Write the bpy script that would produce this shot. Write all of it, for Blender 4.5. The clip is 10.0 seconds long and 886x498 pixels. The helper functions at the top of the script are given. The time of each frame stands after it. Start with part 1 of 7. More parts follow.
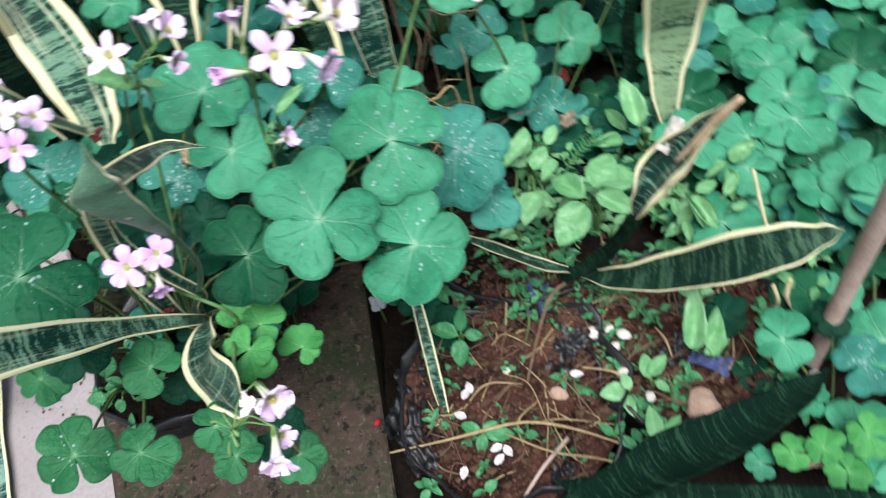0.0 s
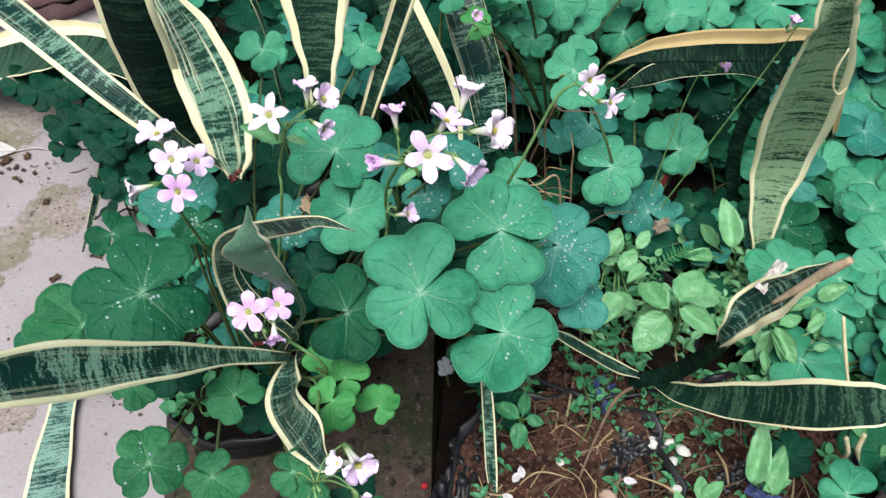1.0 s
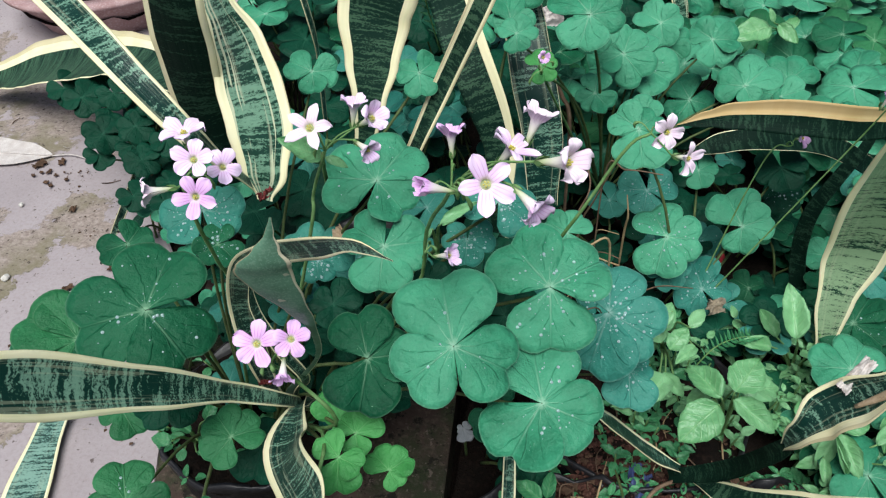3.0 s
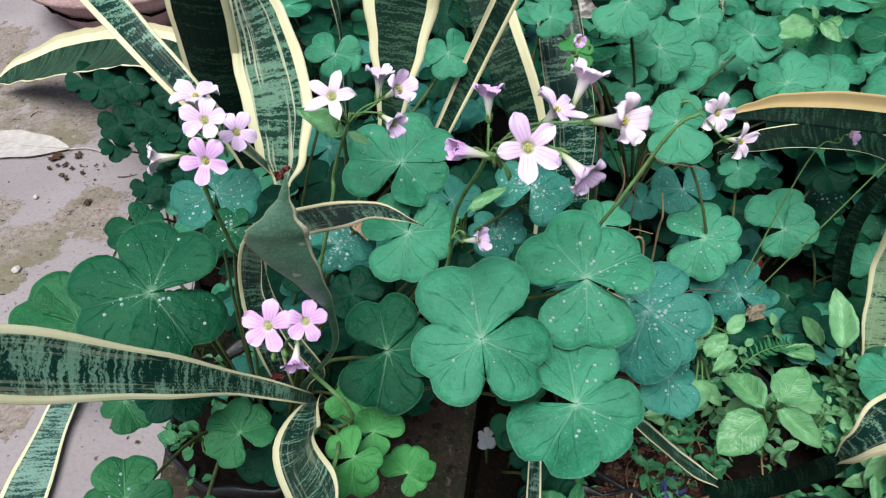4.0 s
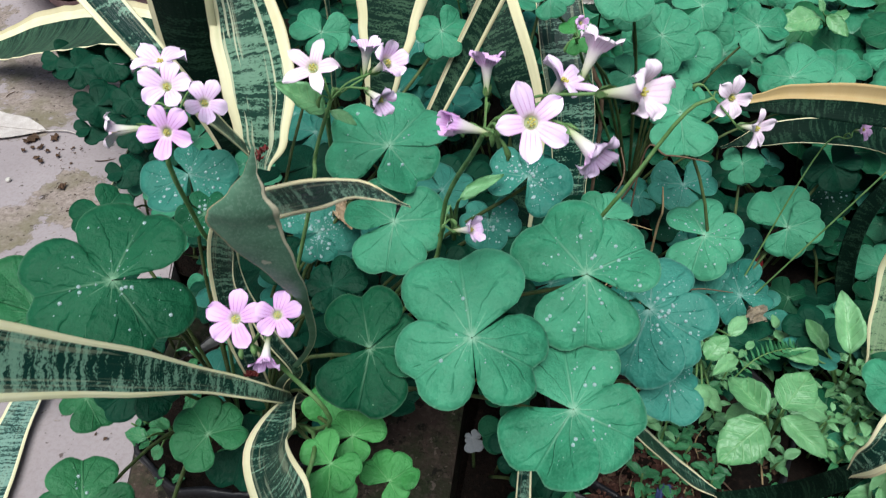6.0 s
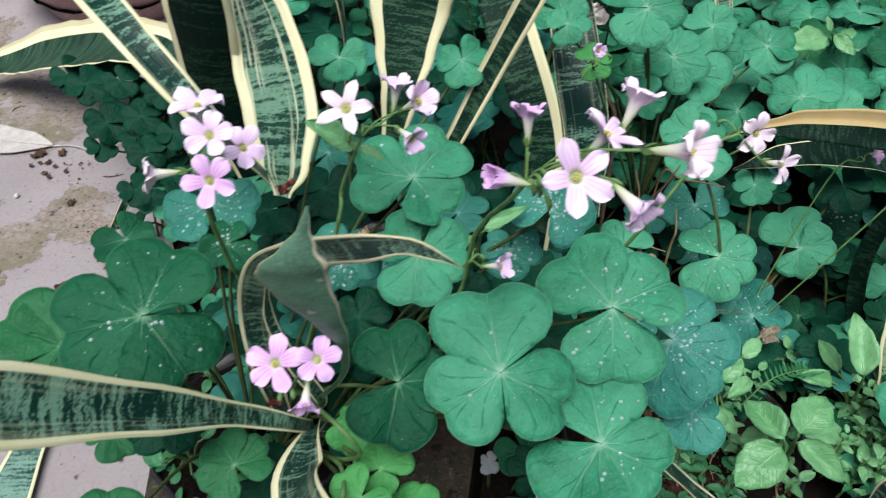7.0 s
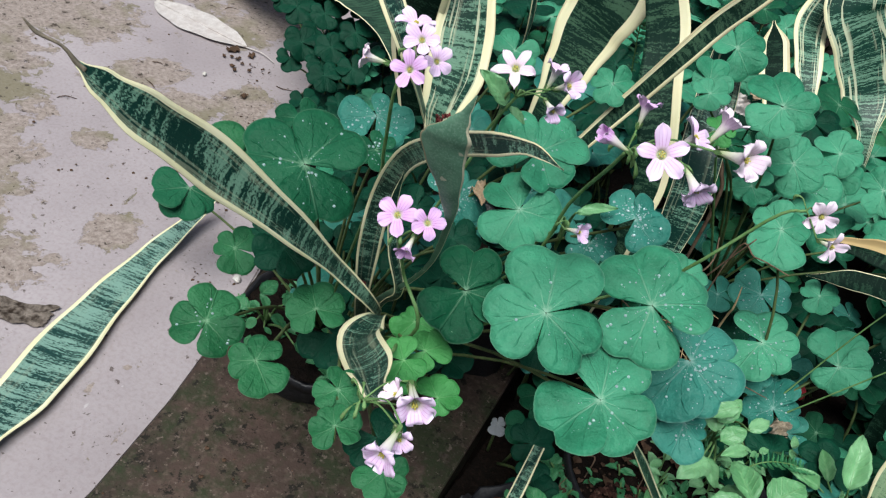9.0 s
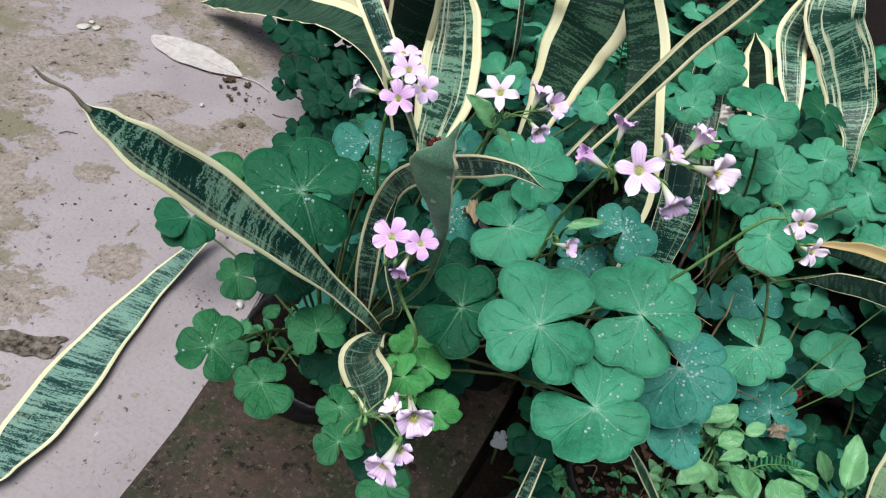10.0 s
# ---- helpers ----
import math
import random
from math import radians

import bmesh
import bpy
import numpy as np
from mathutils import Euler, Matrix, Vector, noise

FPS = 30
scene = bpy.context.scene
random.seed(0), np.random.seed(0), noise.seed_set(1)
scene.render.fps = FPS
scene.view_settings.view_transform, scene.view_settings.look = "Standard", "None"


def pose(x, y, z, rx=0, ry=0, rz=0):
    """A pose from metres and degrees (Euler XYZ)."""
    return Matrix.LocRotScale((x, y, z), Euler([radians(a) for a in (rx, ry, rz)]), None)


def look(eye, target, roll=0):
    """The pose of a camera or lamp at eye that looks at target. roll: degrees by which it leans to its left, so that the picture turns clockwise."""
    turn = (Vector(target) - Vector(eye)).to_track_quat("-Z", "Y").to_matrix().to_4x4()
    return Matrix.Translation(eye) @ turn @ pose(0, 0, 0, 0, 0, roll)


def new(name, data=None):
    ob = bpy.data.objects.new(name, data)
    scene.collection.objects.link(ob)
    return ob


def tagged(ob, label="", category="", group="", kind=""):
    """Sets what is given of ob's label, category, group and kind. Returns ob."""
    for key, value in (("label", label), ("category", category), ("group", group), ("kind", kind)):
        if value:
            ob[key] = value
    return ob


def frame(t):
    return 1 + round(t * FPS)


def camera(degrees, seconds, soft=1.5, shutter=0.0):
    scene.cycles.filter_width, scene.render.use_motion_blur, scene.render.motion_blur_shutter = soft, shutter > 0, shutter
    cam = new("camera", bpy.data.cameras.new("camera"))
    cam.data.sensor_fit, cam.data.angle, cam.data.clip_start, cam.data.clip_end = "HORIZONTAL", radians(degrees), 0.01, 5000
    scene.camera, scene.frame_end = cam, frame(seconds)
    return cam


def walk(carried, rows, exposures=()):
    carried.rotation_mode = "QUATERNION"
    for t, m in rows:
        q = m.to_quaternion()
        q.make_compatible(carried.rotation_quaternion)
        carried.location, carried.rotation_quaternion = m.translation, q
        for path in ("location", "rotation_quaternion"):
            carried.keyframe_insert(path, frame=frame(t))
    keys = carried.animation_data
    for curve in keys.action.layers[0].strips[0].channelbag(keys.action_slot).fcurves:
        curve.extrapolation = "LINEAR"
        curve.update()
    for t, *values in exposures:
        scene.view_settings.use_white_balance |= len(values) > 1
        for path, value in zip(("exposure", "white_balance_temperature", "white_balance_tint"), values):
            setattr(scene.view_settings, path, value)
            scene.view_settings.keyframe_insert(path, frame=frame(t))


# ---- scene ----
cam = camera(61.8, 10.0, soft=1.2, shutter=0.4)
PATH = [
    (0, (0.139, 0.102, 0.621), (-0.008, 1.337, -0.945), -16.4),
    (0.5, (0.106, 0.117, 0.633), (-0.115, 1.422, -0.866), -7.4),
    (1, (0.115, 0.108, 0.659), (-0.163, 1.44, -0.807), -9.2),
    (1.5, (0.115, 0.112, 0.649), (-0.239, 1.511, -0.735), -9.7),
    (2, (0.1, 0.114, 0.615), (-0.243, 1.526, -0.76), -6.9),
    (2.5, (0.092, 0.135, 0.608), (-0.24, 1.56, -0.756), -4.2),
    (3, (0.098, 0.138, 0.616), (-0.257, 1.572, -0.731), -4.1),
    (4.5, (0.08, 0.153, 0.57), (-0.348, 1.612, -0.73), -4.2),
    (5, (0.077, 0.15, 0.57), (-0.371, 1.613, -0.717), -4.7),
    (5.5, (0.081, 0.154, 0.559), (-0.326, 1.596, -0.765), -2.9),
    (5.7, (0.081, 0.161, 0.555), (-0.301, 1.606, -0.774), -2.1),
    (6.8, (0.073, 0.183, 0.573), (-0.287, 1.649, -0.738), -2.1),
    (7, (0.063, 0.176, 0.573), (-0.298, 1.634, -0.748), -1.8),
    (7.5, (0.054, 0.141, 0.561), (-0.374, 1.605, -0.733), 4.3),
    (8, (0.065, 0.11, 0.557), (-0.437, 1.574, -0.709), 10.4),
    (8.5, (0.088, 0.089, 0.568), (-0.471, 1.565, -0.66), 16.1),
    (9, (0.097, 0.069, 0.588), (-0.498, 1.498, -0.678), 15.5),
    (9.5, (0.099, 0.062, 0.601), (-0.51, 1.501, -0.647), 15.1),
    (10, (0.106, 0.059, 0.6), (-0.515, 1.509, -0.629), 13.0),
]
walk(cam, [(t, look(eye, target, roll)) for t, eye, target, roll in PATH],
     exposures=((0.0, 0.63), (0.5, 0.54), (1.0, 0.46), (1.5, 0.36), (2.0, 0.28), (4.0, 0.23), (7.5, 0.21), (10.0, 0.17)))

# ---- light: an overcast day, soft from above ----
world = bpy.data.worlds.new("world")
scene.world = world
world.use_nodes = True
_nt = world.node_tree
_sky = _nt.nodes.new("ShaderNodeTexSky")
_sky.sky_type = "NISHITA"
_sky.sun_disc = False
_sky.sun_elevation = radians(66)
_sky.sun_rotation = radians(200)
_sky.air_density, _sky.dust_density, _sky.ozone_density = 1.0, 4.0, 1.0
_nt.links.new(_sky.outputs["Color"], _nt.nodes["Background"].inputs["Color"])
_nt.nodes["Background"].inputs["Strength"].default_value = 0.06
_sun = bpy.data.lights.new("sun", "SUN")
_sun.energy, _sun.angle, _sun.color = 3.4, radians(40), (0.955, 1.0, 0.985)
sun = new("sun", _sun)
sun.matrix_world = look((0.18, -0.65, 2.6), (0, 0.5, 0))


# ---- materials ----
def material(name, rough=0.6):
    m = bpy.data.materials.new(name)
    m.use_nodes = True
    nt = m.node_tree
    b = nt.nodes["Principled BSDF"]
    b.inputs["Roughness"].default_value = rough
    b.inputs["Specular IOR Level"].default_value = 0.18
    return m, nt, b


def node(nt, kind, **values):
    n = nt.nodes.new(kind)
    for k, v in values.items():
        n.inputs[k].default_value = v
    return n


def noise_of(nt, vec, scale, detail=4.0, rough=0.55, distortion=0.0):
    n = node(nt, "ShaderNodeTexNoise", Scale=scale, Detail=detail, Roughness=rough, Distortion=distortion)
    nt.links.new(vec, n.inputs["Vector"])
    return n.outputs["Fac"]


def ramp(nt, fac, stops):
    r = nt.nodes.new("ShaderNodeValToRGB")
    e = r.color_ramp.elements
    while len(e) < len(stops):
        e.new(0.5)
    for el, (p, c) in zip(e, stops):
        el.position, el.color = p, (*c, 1) if len(c) == 3 else c
    nt.links.new(fac, r.inputs["Fac"])
    return r.outputs["Color"]


def grey(nt, fac, a, b):
    """0 at a, 1 at b, held outside."""
    r = nt.nodes.new("ShaderNodeMapRange")
    r.inputs["From Min"].default_value, r.inputs["From Max"].default_value = a, b
    r.clamp = True
    nt.links.new(fac, r.inputs["Value"])
    return r.outputs["Result"]


def mix(nt, fac, a, b, kind="MIX"):
    n = nt.nodes.new("ShaderNodeMix")
    n.data_type, n.blend_type = "RGBA", kind
    for sock, v in ((n.inputs[0], fac), (n.inputs[6], a), (n.inputs[7], b)):
        if isinstance(v, (int, float)):
            sock.default_value = v
        elif isinstance(v, tuple):
            sock.default_value = (*v, 1)
        else:
            nt.links.new(v, sock)
    return n.outputs[2]


def maths(nt, op, a, b=None):
    n = nt.nodes.new("ShaderNodeMath")
    n.operation = op
    for sock, v in zip(n.inputs, (a, b)):
        if v is None:
            continue
        if isinstance(v, (int, float)):
            sock.default_value = v
        else:
            nt.links.new(v, sock)
    return n.outputs[0]


def bump(nt, b, height, strength, distance):
    n = node(nt, "ShaderNodeBump", Strength=strength, Distance=distance)
    nt.links.new(height, n.inputs["Height"])
    nt.links.new(n.outputs["Normal"], b.inputs["Normal"])


def coords(nt):
    t = nt.nodes.new("ShaderNodeTexCoord")
    s = nt.nodes.new("ShaderNodeSeparateXYZ")
    nt.links.new(t.outputs["UV"], s.inputs[0])
    return t, s.outputs["X"], s.outputs["Y"]


def place_coords(nt):
    g = nt.nodes.new("ShaderNodeNewGeometry")
    return g.outputs["Position"]


def chance(nt):
    return nt.nodes.new("ShaderNodeObjectInfo").outputs["Random"]


def clover_material(name, deep, mid, light, vein, gloss=0.17):
    """Oxalis leaflet: UV x runs across from -1 to 1, y from the joint to the rim."""
    m, nt, b = material(name, 0.47)
    t, u, v = coords(nt)
    pos = place_coords(nt)
    rnd = chance(nt)
    blotch = noise_of(nt, pos, 60, 3)
    c = mix(nt, grey(nt, blotch, 0.35, 0.68), deep, mid)
    c = mix(nt, maths(nt, "MULTIPLY", rnd, 0.6), c, light)
    fine = noise_of(nt, pos, 700, 2)
    c = mix(nt, maths(nt, "MULTIPLY", grey(nt, fine, 0.4, 0.75), 0.18), c, light)
    au = maths(nt, "ABSOLUTE", u)
    # fine sunken side veins that leave the midrib and bend out to the rim, broken here and there
    bend = maths(nt, "SUBTRACT", au, maths(nt, "MULTIPLY", v, 0.34))
    wander = maths(nt, "MULTIPLY", noise_of(nt, pos, 75, 2), 3.4)
    furrow = grey(nt, maths(nt, "COSINE", maths(nt, "ADD", maths(nt, "MULTIPLY", bend, 17.0), wander)), 0.945, 1.0)
    furrow = maths(nt, "MULTIPLY", furrow, grey(nt, noise_of(nt, pos, 105, 2), 0.44, 0.56))
    furrow = maths(nt, "MULTIPLY", furrow, maths(nt, "SUBTRACT", 1.0, grey(nt, v, 0.7, 0.95)))
    # crease shade along the sunken veins, painted in as deep green
    c = mix(nt, maths(nt, "MULTIPLY", furrow, 0.4), c, deep)
    # pale midrib, a few pale rays and a pale heart round the joint
    rib = maths(nt, "SUBTRACT", 1.0, grey(nt, maths(nt, "MULTIPLY", au, maths(nt, "ADD", v, 0.12)), 0.006, 0.026))
    ribs = maths(nt, "MULTIPLY", rib, maths(nt, "SUBTRACT", 1.0, maths(nt, "MULTIPLY", grey(nt, v, 0.25, 0.8), 0.9)))
    rays = grey(nt, maths(nt, "COSINE", maths(nt, "ADD", maths(nt, "MULTIPLY", u, 13.0), maths(nt, "MULTIPLY", noise_of(nt, pos, 90, 2), 2.5))), 0.9, 1.0)
    rays = maths(nt, "MULTIPLY", rays, maths(nt, "SUBTRACT", 1.0, grey(nt, v, 0.08, 0.34)))
    heart = maths(nt, "SUBTRACT", 1.0, grey(nt, maths(nt, "ADD", v, maths(nt, "MULTIPLY", fine, 0.08)), 0.05, 0.15))
    rim = maths(nt, "MULTIPLY", grey(nt, v, 0.97, 1.0), 0.3)
    lines = maths(nt, "MAXIMUM", maths(nt, "MAXIMUM", maths(nt, "MULTIPLY", ribs, 0.5), maths(nt, "MULTIPLY", rays, 0.7)), maths(nt, "MAXIMUM", heart, rim))
    c = mix(nt, maths(nt, "MULTIPLY", maths(nt, "SUBTRACT", 1.0, grey(nt, maths(nt, "ADD", v, maths(nt, "MULTIPLY", maths(nt, "SUBTRACT", blotch, 0.5), 0.9)), 0.1, 0.6)), 0.35), c, light)
    c = mix(nt, maths(nt, "MULTIPLY", lines, 0.62), c, vein)
    # odd pale specks of dried water
    specks = grey(nt, noise_of(nt, pos, 520, 2), 0.74, 0.78)
    c = mix(nt, maths(nt, "MULTIPLY", specks, 0.4), c, vein)
    nt.links.new(c, b.inputs["Base Color"])
    b.inputs["Specular IOR Level"].default_value = gloss
    h = maths(nt, "ADD", maths(nt, "MULTIPLY", maths(nt, "ADD", maths(nt, "MULTIPLY", rib, 1.6), maths(nt, "MULTIPLY", furrow, 2.6)), -0.7), maths(nt, "MULTIPLY", noise_of(nt, pos, 130, 5, 0.6), 3.0))
    bump(nt, b, h, 0.5, 0.0017)
    return m


M_CLOVER = clover_material("clover_green", (0.011, 0.125, 0.062), (0.031, 0.238, 0.126), (0.088, 0.36, 0.214), (0.36, 0.58, 0.43))
M_CLOVER_DEEP = clover_material("clover_deep_green", (0.003, 0.046, 0.021), (0.007, 0.08, 0.036), (0.019, 0.135, 0.065), (0.26, 0.46, 0.3), 0.1)
M_CLOVER_BLUE = clover_material("clover_bluish", (0.007, 0.096, 0.073), (0.021, 0.176, 0.134), (0.062, 0.275, 0.21), (0.34, 0.52, 0.47))
M_CLOVER_YOUNG = clover_material("clover_young", (0.026, 0.165, 0.04), (0.05, 0.25, 0.068), (0.085, 0.335, 0.1), (0.28, 0.53, 0.26))
M_CLOVER_FRESH = clover_material("clover_fresh", (0.007, 0.07, 0.026), (0.016, 0.122, 0.046), (0.038, 0.195, 0.078), (0.28, 0.5, 0.3))
# shade under and behind the plants is put into this darker leaf colour
M_CLOVER_SHADED = clover_material("clover_shaded", (0.002, 0.024, 0.013), (0.003, 0.042, 0.023), (0.006, 0.066, 0.036), (0.03, 0.12, 0.075), 0.1)
M_CLOVER_GREY = clover_material("clover_withered", (0.2, 0.21, 0.23), (0.25, 0.27, 0.29), (0.3, 0.32, 0.33), (0.4, 0.4, 0.4))


def snake_material(name, shift, streaks=0.25, dark=(0.004, 0.032, 0.024), light=(0.14, 0.29, 0.2), gloss=0.24, period=48.0, margin=((0.8, 0.72, 0.4), (0.9, 0.87, 0.64))):
    """Snake plant: UV x across from -1 to 1, y along in metres."""
    m, nt, b = material(name, 0.34 if gloss > 0.2 else 0.55)
    t, u, v = coords(nt)
    rnd = chance(nt)

    def lay(across, along, at):
        c_ = nt.nodes.new("ShaderNodeCombineXYZ")
        nt.links.new(maths(nt, "ADD", maths(nt, "MULTIPLY", u, across), maths(nt, "MULTIPLY", rnd, 37.0)), c_.inputs[0])
        nt.links.new(maths(nt, "MULTIPLY", at, along), c_.inputs[1])
        nt.links.new(maths(nt, "MULTIPLY", rnd, 11.0), c_.inputs[2])
        return c_.outputs[0]

    # ragged dark crossbands, wavy and close, broken into flecks, on grey green
    sway = maths(nt, "MULTIPLY", maths(nt, "SUBTRACT", noise_of(nt, lay(3.4, 60.0, v), 1.0, 2, 0.6), 0.5), 0.004)
    swayed = maths(nt, "ADD", v, sway)
    flecks = noise_of(nt, lay(10.0, 800.0, swayed), 1.0, 3, 0.7)
    narrow = noise_of(nt, lay(0.7, 380.0, swayed), 1.0, 2, 0.5)
    broad = noise_of(nt, lay(0.5, period, swayed), 1.0, 2, 0.5)
    tone = maths(nt, "ADD", maths(nt, "MULTIPLY", flecks, 0.9), maths(nt, "ADD", maths(nt, "MULTIPLY", narrow, 0.95), maths(nt, "MULTIPLY", broad, 0.58)))
    tone = maths(nt, "ADD", tone, maths(nt, "ADD", maths(nt, "MULTIPLY", maths(nt, "SUBTRACT", rnd, 0.5), 0.08), shift - 0.17))
    mid = tuple(0.72 * p + 0.28 * q for p, q in zip(dark, light))
    c = ramp(nt, grey(nt, tone, 0.8, 1.4), [(0.42, dark), (0.47, mid), (0.50, tuple(0.35 * p + 0.65 * q for p, q in zip(dark, light))), (0.7, light)])
    # thin pale lines along the blade, beside the margin
    au = maths(nt, "ABSOLUTE", u)
    along = noise_of(nt, _streak(nt, u, v, rnd), 9, 2, 0.5)
    lines = maths(nt, "MULTIPLY", grey(nt, along, 0.54, 0.57), grey(nt, au, 0.25, 0.4))
    c = mix(nt, maths(nt, "MULTIPLY", lines, streaks), c, (0.55, 0.58, 0.4))
    edge = maths(nt, "ADD", au, maths(nt, "MULTIPLY", maths(nt, "SUBTRACT", noise_of(nt, _streak(nt, u, v, rnd), 4, 2), 0.5), 0.16))
    cream = mix(nt, noise_of(nt, lay(1.0, 40.0, v), 1.0, 3), *margin)
    cream = mix(nt, maths(nt, "MULTIPLY", grey(nt, along, 0.5, 0.62), 0.18), cream, (0.55, 0.6, 0.28))
    cream = mix(nt, maths(nt, "MULTIPLY", grey(nt, au, 0.985, 1.0), 0.4), cream, (0.3, 0.2, 0.09))
    c = mix(nt, grey(nt, edge, 0.765, 0.78), c, cream)
    c = mix(nt, grey(nt, noise_of(nt, lay(9.0, 500.0, v), 1.0, 2), 0.76, 0.8), c, (0.22, 0.17, 0.09))
    nt.links.new(c, b.inputs["Base Color"])
    b.inputs["Specular IOR Level"].default_value = gloss
    bump(nt, b, maths(nt, "ADD", maths(nt, "MULTIPLY", flecks, 0.5), maths(nt, "MULTIPLY", noise_of(nt, _streak(nt, u, v, rnd), 8, 2), 1.2)), 0.22, 0.002)
    return m


def _streak(nt, u, v, rnd):
    c = nt.nodes.new("ShaderNodeCombineXYZ")
    nt.links.new(maths(nt, "MULTIPLY", u, 1.0), c.inputs[0])
    nt.links.new(maths(nt, "MULTIPLY", v, 1.6), c.inputs[1])
    nt.links.new(maths(nt, "MULTIPLY", rnd, 9.0), c.inputs[2])
    return c.outputs[0]


M_SNAKE = snake_material("snake_leaf", -0.035, light=(0.17, 0.32, 0.23))
M_SNAKE_PALE = snake_material("snake_leaf_pale", 0.02, 0.9, (0.006, 0.04, 0.026), (0.15, 0.29, 0.2))
# dark green blades; also holds the painted shade of one leaf at the back
M_SNAKE_DARK_SHADE = snake_material("snake_leaf_dark_shade", -0.02, 0.0, (0.003, 0.014, 0.009), (0.018, 0.05, 0.03), 0.06)

M_SNAKE_BLUE = snake_material("snake_leaf_bluish", 0.04, 0.1, (0.01, 0.045, 0.038), (0.19, 0.33, 0.27), 0.35, 70.0)
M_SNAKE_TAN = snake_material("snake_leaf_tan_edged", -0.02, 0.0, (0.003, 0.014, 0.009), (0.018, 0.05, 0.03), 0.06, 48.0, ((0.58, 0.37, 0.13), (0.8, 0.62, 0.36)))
M_SNAKE_OLIVE = snake_material("snake_leaf_olive", 0.02, 0.0, (0.005, 0.024, 0.016), (0.048, 0.108, 0.064), 0.12, 120.0)
M_SNAKE_LIGHT = snake_material("snake_leaf_light", 0.14, 0.2, (0.009, 0.045, 0.028), (0.25, 0.38, 0.22))


def snake_back_material():
    """The dull, almost plain underside of a curled leaf."""
    m, nt, b = material("snake_leaf_back", 0.5)
    t, u, v = coords(nt)
    pos = place_coords(nt)
    c = mix(nt, grey(nt, noise_of(nt, pos, 70, 4), 0.35, 0.65), (0.065, 0.155, 0.1), (0.115, 0.24, 0.16))
    c = mix(nt, maths(nt, "MULTIPLY", grey(nt, noise_of(nt, pos, 900, 2), 0.52, 0.6), 0.3), c, (0.22, 0.34, 0.26))
    c = mix(nt, grey(nt, noise_of(nt, pos, 130, 2), 0.7, 0.73), c, (0.34, 0.36, 0.27))
    c = mix(nt, grey(nt, u, 0.86, 0.9), c, (0.6, 0.55, 0.4))
    c = mix(nt, grey(nt, maths(nt, "MULTIPLY", u, -1.0), 0.93, 0.96), c, (0.3, 0.26, 0.16))
    nt.links.new(c, b.inputs["Base Color"])
    bump(nt, b, noise_of(nt, pos, 300, 4), 0.3, 0.001)
    return m


M_SNAKE_BACK = snake_back_material()


def dry_material(name, a, b_, c_, rough=0.8, scale=90):
    m, nt, b = material(name, rough)
    pos = place_coords(nt)
    n1, n2 = noise_of(nt, pos, scale, 4), noise_of(nt, pos, scale * 9, 3)
    c = mix(nt, grey(nt, n1, 0.35, 0.65), a, b_)
    c = mix(nt, maths(nt, "MULTIPLY", grey(nt, n2, 0.5, 0.7), 0.6), c, c_)
    nt.links.new(c, b.inputs["Base Color"])
    bump(nt, b, maths(nt, "ADD", n1, maths(nt, "MULTIPLY", n2, 0.5)), 0.5, 0.002)
    return m


M_DRY = dry_material("dry_stalk", (0.13, 0.08, 0.055), (0.22, 0.15, 0.1), (0.07, 0.045, 0.03))
M_STRAW = dry_material("straw", (0.34, 0.24, 0.13), (0.46, 0.35, 0.2), (0.2, 0.12, 0.07))
M_TIP = dry_material("dry_leaf_tip", (0.2, 0.17, 0.13), (0.3, 0.25, 0.18), (0.1, 0.08, 0.06))
M_PALE = dry_material("pale_dry_leaf", (0.5, 0.45, 0.43), (0.62, 0.58, 0.56), (0.36, 0.3, 0.26))
M_TAN = dry_material("tan_dry_leaf", (0.42, 0.3, 0.19), (0.55, 0.42, 0.29), (0.25, 0.16, 0.09))
M_BROWN = dry_material("brown_litter", (0.06, 0.035, 0.022), (0.12, 0.07, 0.045), (0.03, 0.02, 0.015))
M_BARK = dry_material("mottled_dead_leaf", (0.03, 0.02, 0.014), (0.24, 0.2, 0.17), (0.02, 0.014, 0.01), 0.9, 160)
M_SHELL = dry_material("shell_white", (0.55, 0.53, 0.48), (0.68, 0.66, 0.62), (0.35, 0.3, 0.25), 0.5)
M_WHITE = dry_material("white_petal", (0.6, 0.57, 0.58), (0.74, 0.7, 0.73), (0.45, 0.32, 0.38), 0.6)
M_RED = dry_material("red_berry", (0.4, 0.02, 0.03), (0.55, 0.06, 0.07), (0.2, 0.01, 0.01), 0.4)
M_STONE = dry_material("pinkish_stone", (0.4, 0.26, 0.2), (0.5, 0.36, 0.29), (0.3, 0.18, 0.13), 0.8, 60)
M_STICK = dry_material("weathered_stick", (0.46, 0.33, 0.29), (0.56, 0.44, 0.39), (0.3, 0.2, 0.17), 0.75, 40)
M_STEM = dry_material("green_stem", (0.09, 0.2, 0.06), (0.18, 0.34, 0.13), (0.2, 0.22, 0.1), 0.5)
M_PETIOLE = dry_material("leaf_stalk", (0.045, 0.085, 0.028), (0.1, 0.15, 0.055), (0.14, 0.09, 0.05), 0.5)
M_PLASTIC = dry_material("black_plastic", (0.007, 0.007, 0.009), (0.013, 0.013, 0.016), (0.03, 0.028, 0.03), 0.42, 30)
_plastic = M_PLASTIC.node_tree.nodes["Principled BSDF"]
_plastic.inputs["Specular IOR Level"].default_value = 0.5
M_CREAM = dry_material("cream_dry_strip", (0.62, 0.53, 0.3), (0.75, 0.68, 0.45), (0.4, 0.3, 0.15), 0.6)
